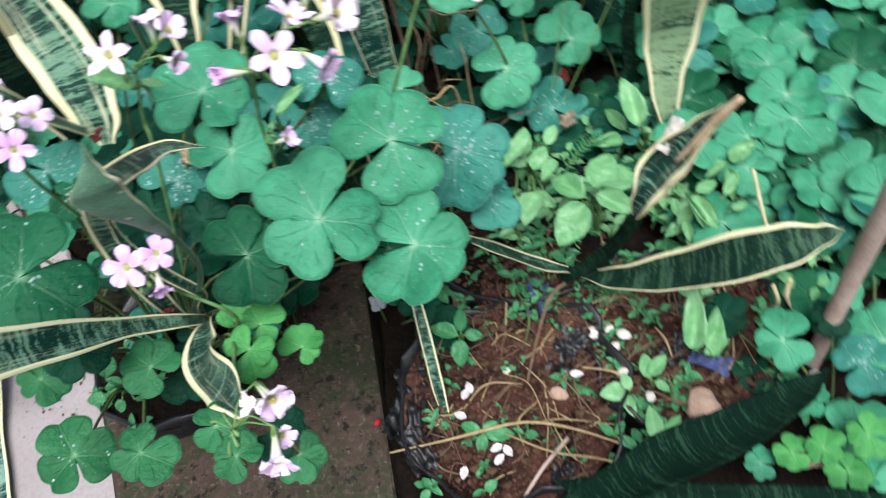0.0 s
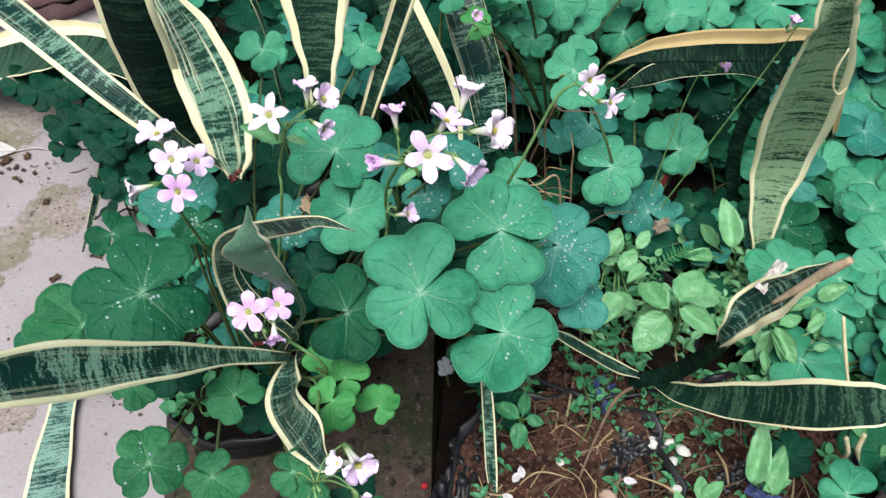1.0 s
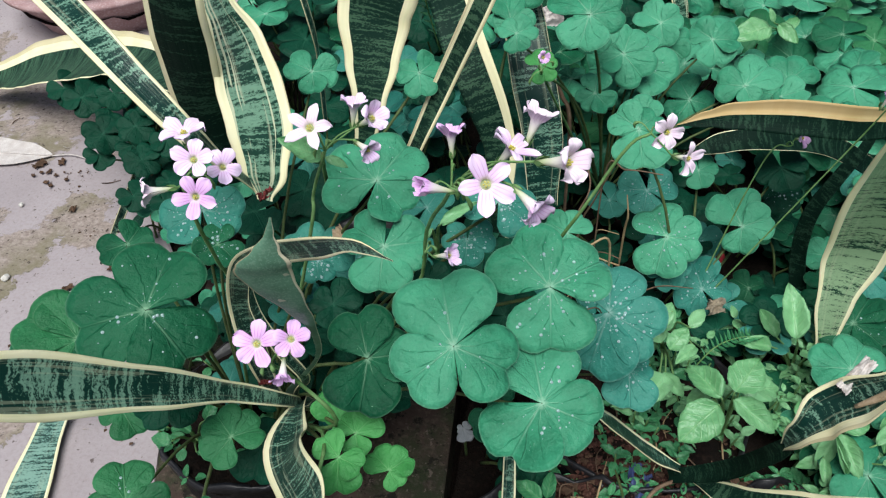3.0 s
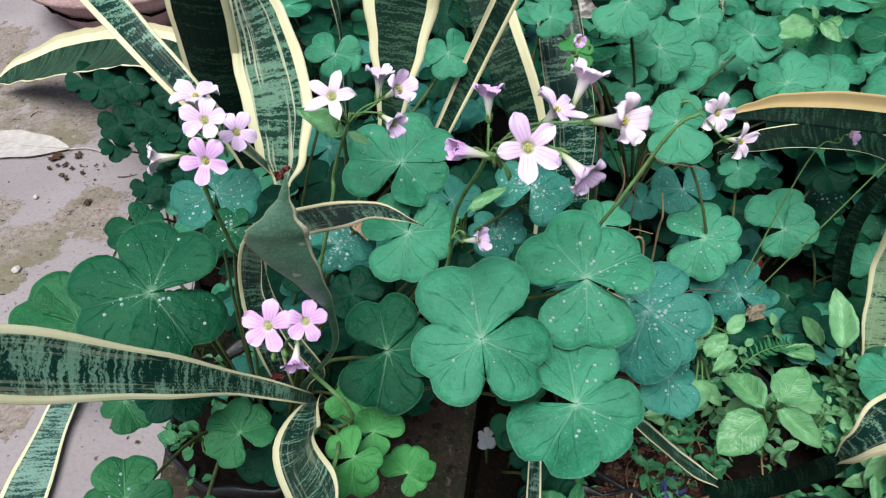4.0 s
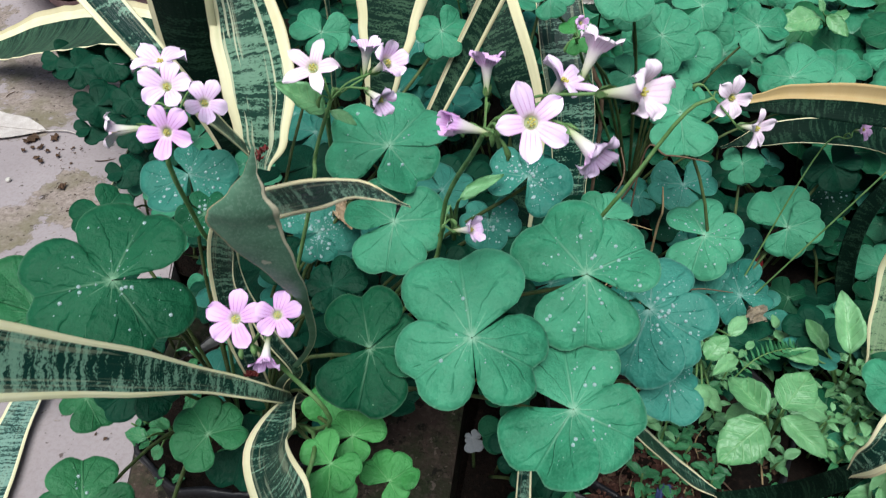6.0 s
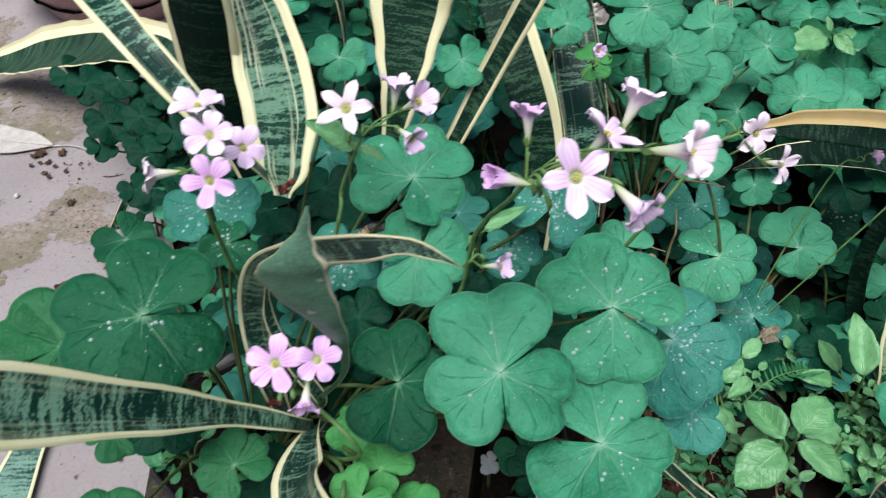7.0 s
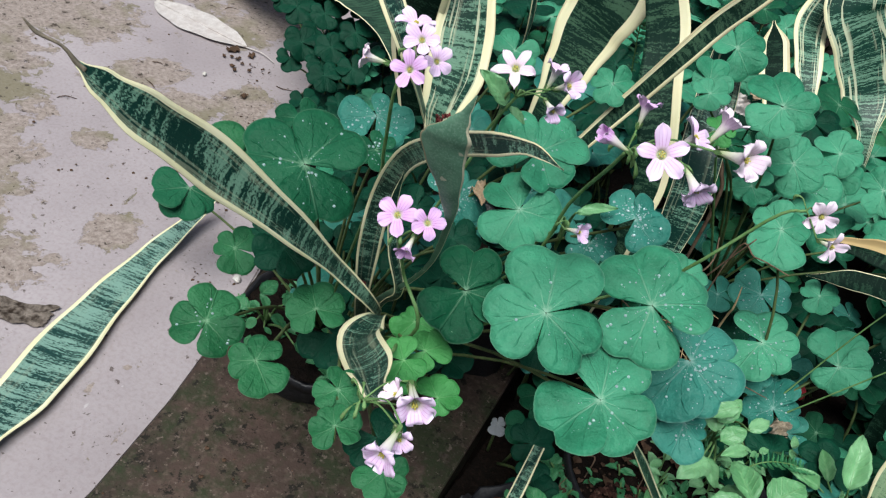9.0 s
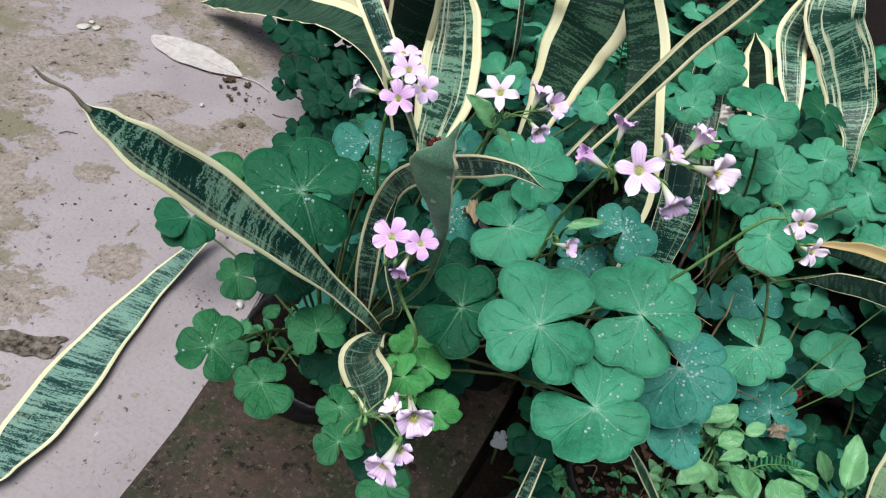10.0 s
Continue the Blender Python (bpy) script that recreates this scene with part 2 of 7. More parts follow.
M_BRACT = dry_material("dried_red_bract", (0.1, 0.008, 0.012), (0.2, 0.03, 0.03), (0.4, 0.25, 0.2), 0.6, 150)
M_POT = dry_material("pinkish_clay_pot", (0.33, 0.2, 0.2), (0.42, 0.28, 0.28), (0.56, 0.46, 0.45), 0.75, 25)
M_FABRIC = dry_material("blue_plastic_scrap", (0.03, 0.05, 0.14), (0.06, 0.08, 0.2), (0.1, 0.1, 0.2), 0.4, 40)


def weed_material(name, deep, light):
    m, nt, b = material(name, 0.36)
    b.inputs["Specular IOR Level"].default_value = 0.4
    t, u, v = coords(nt)
    pos, rnd = place_coords(nt), chance(nt)
    c = mix(nt, maths(nt, "ADD", maths(nt, "MULTIPLY", noise_of(nt, pos, 90, 3), 0.6), maths(nt, "MULTIPLY", rnd, 0.4)), deep, light)
    au = maths(nt, "ABSOLUTE", u)
    rib = maths(nt, "SUBTRACT", 1.0, grey(nt, au, 0.0, 0.07))
    wave = maths(nt, "SINE", maths(nt, "MULTIPLY", maths(nt, "SUBTRACT", v, maths(nt, "MULTIPLY", au, 0.28)), 42.0))
    lines = maths(nt, "MAXIMUM", rib, maths(nt, "MULTIPLY", grey(nt, wave, 0.75, 1.0), 0.6))
    c = mix(nt, maths(nt, "MULTIPLY", lines, 0.2), c, (0.36, 0.55, 0.25))
    nt.links.new(c, b.inputs["Base Color"])
    bump(nt, b, maths(nt, "ADD", maths(nt, "MULTIPLY", lines, -0.5), maths(nt, "MULTIPLY", noise_of(nt, pos, 160, 3), 1.6)), 0.5, 0.0017)
    return m


M_WEED = weed_material("weed_leaf", (0.06, 0.24, 0.08), (0.24, 0.49, 0.25))
M_WEED_DARK = weed_material("seedling_leaf", (0.022, 0.15, 0.06), (0.07, 0.29, 0.12))


def petal_material(name, pale, pink, line):
    m, nt, b = material(name, 0.55)
    t, u, v = coords(nt)
    c = mix(nt, grey(nt, v, 0.36, 1.0), pink, pale)
    stripes = grey(nt, maths(nt, "COSINE", maths(nt, "MULTIPLY", u, 13.0)), 0.72, 1.0)
    fade = maths(nt, "MULTIPLY", grey(nt, v, 0.3, 0.4), maths(nt, "SUBTRACT", 1.0, grey(nt, v, 0.55, 0.9)))
    c = mix(nt, maths(nt, "MULTIPLY", maths(nt, "MULTIPLY", stripes, fade), 0.55), c, line)
    c = mix(nt, maths(nt, "MULTIPLY", maths(nt, "SUBTRACT", 1.0, grey(nt, v, 0.3, 0.46)), 0.7), c, (0.84, 0.82, 0.76))
    c = mix(nt, maths(nt, "MULTIPLY", maths(nt, "SUBTRACT", 1.0, grey(nt, v, 0.08, 0.34)), 0.85), c, (0.42, 0.52, 0.22))
    nt.links.new(c, b.inputs["Base Color"])
    b.inputs["Sheen Weight"].default_value = 0.1
    b.inputs["Specular IOR Level"].default_value = 0.3
    bump(nt, b, stripes, 0.2, 0.0006)
    return m


M_PETAL = petal_material("petal_pale_pink", (0.87, 0.71, 0.91), (0.8, 0.56, 0.85), (0.5, 0.14, 0.46))
M_PETAL_DEEP = petal_material("petal_deep_pink", (0.8, 0.55, 0.85), (0.72, 0.4, 0.77), (0.4, 0.05, 0.32))
M_PETAL_WHITE = petal_material("petal_whitish", (0.89, 0.77, 0.87), (0.87, 0.68, 0.83), (0.6, 0.3, 0.5))
M_ANTHER = dry_material("yellow_anther", (0.55, 0.5, 0.1), (0.65, 0.58, 0.15), (0.4, 0.42, 0.1))


def water_material():
    m, nt, b = material("water", 0.06)
    b.inputs["Base Color"].default_value = (0.72, 0.95, 0.97, 1)
    b.inputs["Specular IOR Level"].default_value = 0.6
    b.inputs["Transmission Weight"].default_value = 0.6
    b.inputs["IOR"].default_value = 1.33
    return m


M_WATER = water_material()


WORN = ((-0.885, 0.775, 0.085), (-0.94, 0.80, 0.04), (-0.97, 0.88, 0.04), (-0.86, 1.04, 0.12), (-0.73, 1.02, 0.10), (-0.95, 1.08, 0.10), (-0.71, 0.74, 0.055),
        (-0.612, 0.715, 0.048), (-0.575, 0.795, 0.05), (-0.535, 0.765, 0.035), (-0.60, 0.645, 0.03), (-0.62, 0.578, 0.032), (-0.465, 0.475, 0.035), (-1.05, 1.2, 0.1))


def pavement_material():
    m, nt, b = material("pink_cement", 0.58)
    pos = place_coords(nt)
    base = mix(nt, grey(nt, noise_of(nt, pos, 5, 4), 0.3, 0.7), (0.31, 0.27, 0.28), (0.415, 0.368, 0.38))
    base = mix(nt, maths(nt, "MULTIPLY", grey(nt, noise_of(nt, pos, 220, 4), 0.45, 0.7), 0.35), base, (0.24, 0.185, 0.19))
    # flat patches where the pink skin has worn down to brown mossy concrete
    worn = noise_of(nt, pos, 9.0, 7, 0.68, 0.5)
    ragged = noise_of(nt, pos, 34, 6, 0.7, 0.5)
    sep = nt.nodes.new("ShaderNodeSeparateXYZ")
    nt.links.new(pos, sep.inputs[0])
    x, y = sep.outputs[0], sep.outputs[1]
    # the large worn field beside the path of feet
    side = maths(nt, "ADD", maths(nt, "MULTIPLY", maths(nt, "ADD", x, 0.615), -0.634), maths(nt, "MULTIPLY", maths(nt, "SUBTRACT", y, 0.49), -0.773))
    reach = maths(nt, "MULTIPLY", side, 5.0)
    reach = maths(nt, "MINIMUM", reach, maths(nt, "MULTIPLY", maths(nt, "SUBTRACT", y, 0.35), 9.0))
    # it ends an arm's length and more away on every side
    away = nt.nodes.new("ShaderNodeVectorMath")
    away.operation = "DISTANCE"
    nt.links.new(pos, away.inputs[0])
    away.inputs[1].default_value = (-1.0, 0.8, 0)
    reach = maths(nt, "MINIMUM", reach, maths(nt, "MULTIPLY", maths(nt, "SUBTRACT", 1.0, away.outputs["Value"]), 1.6))
    for px, py, size in WORN:
        d = nt.nodes.new("ShaderNodeVectorMath")
        d.operation = "DISTANCE"
        nt.links.new(pos, d.inputs[0])
        d.inputs[1].default_value = (px, py, 0)
        reach = maths(nt, "MAXIMUM", reach, maths(nt, "SUBTRACT", 0.6, maths(nt, "MULTIPLY", d.outputs["Value"], 0.6 / size)))
    reach = maths(nt, "MINIMUM", reach, 0.34)
    reach = maths(nt, "ADD", reach, maths(nt, "ADD", maths(nt, "MULTIPLY", maths(nt, "SUBTRACT", worn, 0.5), 1.7), maths(nt, "MULTIPLY", maths(nt, "SUBTRACT", ragged, 0.5), 1.3)))
    wornc = mix(nt, grey(nt, noise_of(nt, pos, 150, 6, 0.7), 0.38, 0.62), (0.215, 0.17, 0.147), (0.385, 0.325, 0.295))
    wornc = mix(nt, maths(nt, "MULTIPLY", grey(nt, noise_of(nt, pos, 11, 4), 0.5, 0.62), 0.7), wornc, (0.175, 0.16, 0.095))
    wornc = mix(nt, grey(nt, noise_of(nt, pos, 75, 5, 0.7), 0.58, 0.63), wornc, (0.06, 0.045, 0.036))
    islands = noise_of(nt, pos, 21, 6, 0.7, 0.4)
    mask = maths(nt, "MAXIMUM", grey(nt, reach, 0.06, 0.1), grey(nt, islands, 0.635, 0.65))
    c = mix(nt, mask, base, wornc)
    specks = maths(nt, "MAXIMUM", grey(nt, noise_of(nt, pos, 130, 3), 0.66, 0.70), grey(nt, noise_of(nt, pos, 48, 5, 0.75), 0.655, 0.68))
    c = mix(nt, maths(nt, "MULTIPLY", specks, 0.8), c, (0.075, 0.052, 0.045))
    chalk = grey(nt, noise_of(nt, pos, 22, 5, 0.7, 0.4), 0.69, 0.71)
    c = mix(nt, maths(nt, "MULTIPLY", chalk, 0.7), c, (0.5, 0.46, 0.47))
    nt.links.new(c, b.inputs["Base Color"])
    h = maths(nt, "ADD", maths(nt, "MULTIPLY", mask, -1.0), maths(nt, "MULTIPLY", noise_of(nt, pos, 300, 4), 0.5))
    bump(nt, b, h, 0.5, 0.002)
    return m


M_PAVE = pavement_material()


def slab_material():
    m, nt, b = material("brown_slab", 0.7)
    pos = place_coords(nt)
    c = mix(nt, grey(nt, noise_of(nt, pos, 9, 5), 0.35, 0.65), (0.032, 0.024, 0.019), (0.085, 0.055, 0.045))
    c = mix(nt, maths(nt, "MULTIPLY", grey(nt, noise_of(nt, pos, 14, 6, 0.75), 0.45, 0.58), 0.9), c, (0.028, 0.038, 0.018))
    c = mix(nt, maths(nt, "MULTIPLY", grey(nt, noise_of(nt, pos, 190, 5), 0.5, 0.72), 0.5), c, (0.13, 0.095, 0.078))
    c = mix(nt, grey(nt, noise_of(nt, pos, 75, 6, 0.75), 0.56, 0.6), c, (0.016, 0.014, 0.011))
    c = mix(nt, maths(nt, "MULTIPLY", grey(nt, noise_of(nt, pos, 160, 4, 0.7), 0.62, 0.66), 0.7), c, (0.17, 0.13, 0.11))
    nt.links.new(c, b.inputs["Base Color"])
    bump(nt, b, maths(nt, "ADD", noise_of(nt, pos, 40, 5), maths(nt, "MULTIPLY", noise_of(nt, pos, 350, 4), 0.5)), 0.5, 0.003)
    return m


M_SLAB = slab_material()


def soil_material(name, a, b_, c_):
    m, nt, b = material(name, 0.95)
    pos = place_coords(nt)
    c = mix(nt, grey(nt, noise_of(nt, pos, 35, 6, 0.65), 0.35, 0.65), a, b_)
    c = mix(nt, maths(nt, "MULTIPLY", grey(nt, noise_of(nt, pos, 240, 4), 0.52, 0.7), 0.6), c, c_)
    nt.links.new(c, b.inputs["Base Color"])
    bump(nt, b, maths(nt, "ADD", noise_of(nt, pos, 120, 6, 0.7), maths(nt, "MULTIPLY", noise_of(nt, pos, 500, 4), 0.4)), 0.9, 0.006)
    return m


M_SOIL = soil_material("red_soil", (0.01, 0.006, 0.005), (0.125, 0.054, 0.04), (0.27, 0.14, 0.105))
# dark earth, taken down further so shade between the plants sits in its colour
M_EARTH_SHADED = soil_material("dark_shaded_earth", (0.005, 0.0035, 0.0025), (0.012, 0.007, 0.005), (0.03, 0.017, 0.012))


# ---- kinds of things ----
rng = random.Random(7)


def mesh_of(name, verts, faces, mats, uvs=None, face_mats=None, smooth=True):
    me = bpy.data.meshes.new(name)
    me.from_pydata([tuple(v) for v in verts], [], faces)
    for m in mats:
        me.materials.append(m)
    if uvs is not None:
        lay = me.uv_layers.new(name="UVMap")
        for loop in me.loops:
            lay.data[loop.index].uv = uvs[loop.vertex_index]
    for i, p in enumerate(me.polygons):
        p.use_smooth = smooth
        if face_mats:
            p.material_index = face_mats[i]
    me.update()
    return me


def child(name, me, parent, m=None, label=""):
    """A part: one mesh object under a thing or a part. m is in world space."""
    ob = new(name, me)
    ob.parent = parent
    ob.matrix_parent_inverse = WORLD_OF[parent.name].inverted()
    if m is not None:
        ob.matrix_basis = m
    WORLD_OF[ob.name] = ob.matrix_basis.copy()
    if label:
        tagged(ob, label)
    return ob


WORLD_OF = {}


def thing(name, place, label, category, group="", kind="", me=None):
    ob = new(name, me)
    ob.location = place
    WORLD_OF[ob.name] = Matrix.Translation(place)
    return tagged(ob, label, category, group, kind)


def basis(normal):
    """Two axes in the plane that has this normal; the first is the world's x laid into it."""
    n = Vector(normal).normalized()
    a = Vector((1, 0, 0)) - n * n.x
    a.normalize()
    return a, n.cross(a), n


def spline(points, steps):
    """A smooth line through the points, evenly in parameter."""
    p = [Vector(q) for q in points]
    p = [p[0] * 2 - p[1], *p, p[-1] * 2 - p[-2]]
    out, n = [], len(p) - 3
    for i in range(steps + 1):
        s = i / steps * n
        k = min(int(s), n - 1)
        f = s - k
        a, b, c, d = p[k:k + 4]
        out.append(0.5 * (2 * b + (c - a) * f + (2 * a - 5 * b + 4 * c - d) * f * f + (3 * b - a - 3 * c + d) * f ** 3))
    return out


def tube(points, radii, sides=6, steps=14):
    """Vertices and faces of a round stem along a smooth line."""
    line = spline(points, steps)
    verts, faces = [], []
    side = Vector((0.37, 0.91, 0.18))
    for i, c in enumerate(line):
        t = (line[min(i + 1, steps)] - line[max(i - 1, 0)]).normalized()
        a = (side - t * side.dot(t)).normalized()
        b = t.cross(a)
        f = i / steps * (len(radii) - 1)
        k = min(int(f), len(radii) - 2)
        r = radii[k] + (radii[k + 1] - radii[k]) * (f - k)
        for j in range(sides):
            w = 2 * math.pi * j / sides
            verts.append(c + (a * math.cos(w) + b * math.sin(w)) * r)
    for i in range(steps):
        for j in range(sides):
            q, k = i * sides, (j + 1) % sides
            faces.append((q + j, q + k, q + k + sides, q + j + sides))
    faces.append(tuple(range(sides))[::-1])
    faces.append(tuple(range(steps * sides, (steps + 1) * sides)))
    return verts, faces


HALF = 66


def leaflet_height(s, w, fold, droop, wave, seed):
    """Height of a leaflet of length 1 at s from the joint, w across in -1 to 1."""
    return fold * abs(w) * s + 0.07 * math.sin(math.pi * abs(w)) * s - droop * s * s + wave * s * s * math.sin(w * 4.2 + seed) + 0.25 * wave * math.sin(9 * w + seed * 3) * s ** 3


def leaflet_mesh(mat, fold, droop, wave, seed, notch=0.12, na=24, nr=8):
    """A heart-shaped leaflet of length 1 along x, joint at 0, with a front and a back."""
    half = radians(HALF)
    verts, uvs, faces = [], [], []
    for side, dz in ((1, 0.0), (0, -0.012)):
        for i in range(nr + 1):
            s = i / nr
            for j in range(na + 1):
                w = -1 + 2 * j / na
                th = w * half
                r = (1 - notch * math.exp(-(th / 0.15) ** 2)) * (1 - abs(w) ** 4.6) ** 0.45
                r *= 1 + 0.02 * math.sin(7 * w + seed * 2)
                r = max(r, 0.05) * (0.01 + 0.99 * s)
                x, y = r * math.cos(th), r * math.sin(th)
                verts.append((x, y, leaflet_height(r, w, fold, droop, wave, seed) + dz * (0.3 + 0.7 * math.sin(math.pi * min(s, 0.97)))))
                uvs.append((w, s))
    row, sheet = na + 1, (na + 1) * (nr + 1)
    for k in (0, 1):
        for i in range(nr):
            for j in range(na):
                q = k * sheet + i * row + j
                f = (q, q + row, q + row + 1, q + 1)
                faces.append(f[::-1] if k == 0 else f)
    for j in range(na):
        a = nr * row + j
        faces.append((a, a + 1, a + 1 + sheet, a + sheet))
    return mesh_of("leaflet", verts, faces, [mat], uvs)


# "dark" leaflets carry the shade below the canopy in their colour
LEAFLETS = {}
for _key, _mat in (("green", M_CLOVER), ("deep", M_CLOVER_DEEP), ("blue", M_CLOVER_BLUE), ("young", M_CLOVER_YOUNG), ("fresh", M_CLOVER_FRESH), ("dark", M_CLOVER_SHADED), ("grey", M_CLOVER_GREY)):
    LEAFLETS[_key] = [(leaflet_mesh(_mat, f, d, w, sd, nt_), (f, d, w, sd)) for f, d, w, sd, nt_ in
                      ((0.14, 0.10, 0.04, 0.4, 0.12), (0.08, 0.18, 0.055, 1.9, 0.15), (0.18, 0.14, 0.045, 3.1, 0.10), (0.11, 0.05, 0.06, 4.4, 0.17), (-0.04, 0.14, 0.05, 5.2, 0.10))]

FAR_LEAFLETS = {}
for _key, _mat in (("green", M_CLOVER), ("deep", M_CLOVER_DEEP), ("blue", M_CLOVER_BLUE), ("young", M_CLOVER_YOUNG), ("fresh", M_CLOVER_FRESH), ("dark", M_CLOVER_SHADED)):
    FAR_LEAFLETS[_key] = [leaflet_mesh(_mat, f, d, w, sd, nt_, 12, 4) for f, d, w, sd, nt_ in ((0.10, 0.10, 0.03, 0.4, 0.11), (0.04, 0.16, 0.045, 1.9, 0.13), (0.14, 0.14, 0.035, 3.1, 0.10))]


def drop_verts(verts, faces, c, n, r, flat):
    """One flattened water drop on a surface."""
    a, b, n = basis(n)
    q = len(verts)
    verts.append(c + n * r * flat)
    for ring, (rr, h) in enumerate(((0.55, 0.82), (0.9, 0.42), (1.0, -0.05))):
        for j in range(8):
            w = 2 * math.pi * j / 8
            verts.append(c + (a * math.cos(w) + b * math.sin(w)) * r * rr + n * r * flat * h)
    for j in range(8):
        k = (j + 1) % 8
        faces.append((q, q + 1 + j, q + 1 + k))
        for ring in (0, 1):
            o = q + 1 + ring * 8
            faces.append((o + j, o + 8 + j, o + 8 + k, o + k))


def oxalis_leaf(plant, hub, normal, arms, foot, look_="green", drops=0, bend=0.3):
    """A clover-like leaf on its stalk: arms are (degrees in the leaf's plane, length) of each leaflet."""
    hub, foot = Vector(hub), Vector(foot)
    a, b, n = basis(normal)
    mid = foot.lerp(hub, 0.5) + Vector((0, 0, abs(hub.z - foot.z) * bend * 0.5))
    low = hub - n * 0.012
    vs, fs = tube([foot, mid, low, hub - n * 0.0012], (0.0016, 0.0014, 0.0011, 0.001), 6, 12)
    leaf = child("leaf", mesh_of("leaf", vs, fs, [M_PETIOLE]), plant)
    wet = ([], [])
    lap = rng.choice((-1, 1))
    for deg, size in arms:
        me, shape = rng.choice(LEAFLETS[look_])
        w = radians(deg)
        out = a * math.cos(w) + b * math.sin(w)
        tip_n = (n + out * rng.uniform(-0.12, 0.14) + n.cross(out) * lap * rng.uniform(0.06, 0.2)).normalized()
        x = (out - tip_n * out.dot(tip_n)).normalized()
        y = tip_n.cross(x)
        m = Matrix((x, y, tip_n)).transposed().to_4x4()
        broad = rng.uniform(0.94, 1.05)
        m = Matrix.Translation(hub + tip_n * rng.uniform(0, 0.0012)) @ m @ Matrix.Diagonal((size, size * broad, size, 1))
        child("leaflet", me, leaf, m)
        for _ in range(drops * 4):
            s, ww = rng.uniform(0.15, 0.92), rng.uniform(-0.75, 0.75)
            p = m @ Vector((s * math.cos(ww * radians(HALF)) * 0.86, s * math.sin(ww * radians(HALF)) * 0.86, leaflet_height(s * 0.86, ww, *shape) + 0.004))
            drop_verts(*wet, p, tip_n, rng.choice((0.0002, 0.0002, 0.0003, 0.0003, 0.0004, 0.0005, 0.0007, 0.0011)), rng.uniform(0.5, 0.8))
    if drops:
        child("dew", mesh_of("dew", *wet, [M_WATER]), leaf, label="clear water drops lying on the leaf")
    return leaf


def far_leaf(plant, hub, normal, arms, foot, look_="green"):
    """A clover leaf at some distance, stalk and leaflets in one mesh."""
    hub, foot = Vector(hub), Vector(foot)
    a, b, n = basis(normal)
    vs, fs = tube([foot, foot.lerp(hub, 0.5) + Vector((0, 0, 0.01)), hub - n * 0.0012], (0.0016, 0.0014, 0.001), 5, 6)
    uvs, fm = [(0, 0)] * len(vs), [1] * len(fs)
    for deg, size in arms:
        me = rng.choice(FAR_LEAFLETS[look_])
        w = radians(deg)
        out = a * math.cos(w) + b * math.sin(w)
        up = (n + out * rng.uniform(-0.12, 0.14) + n.cross(out) * rng.uniform(0.05, 0.2)).normalized()
        x = (out - up * out.dot(up)).normalized()
        m = Matrix.Translation(hub) @ Matrix((x, up.cross(x), up)).transposed().to_4x4() @ Matrix.Diagonal((size, size, size, 1))
        q = len(vs)
        uv = {lp.vertex_index: tuple(me.uv_layers[0].data[lp.index].uv) for lp in me.loops}
        uvs += [uv.get(i, (0, 0)) for i in range(len(me.vertices))]
        vs += [m @ v.co for v in me.vertices]
        fs += [tuple(q + i for i in p.vertices) for p in me.polygons]
        fm += [0] * len(me.polygons)
    return child("leaf", mesh_of("leaf", vs, fs, [FAR_LEAFLETS[look_][0].materials[0], M_PETIOLE], uvs, fm), plant)


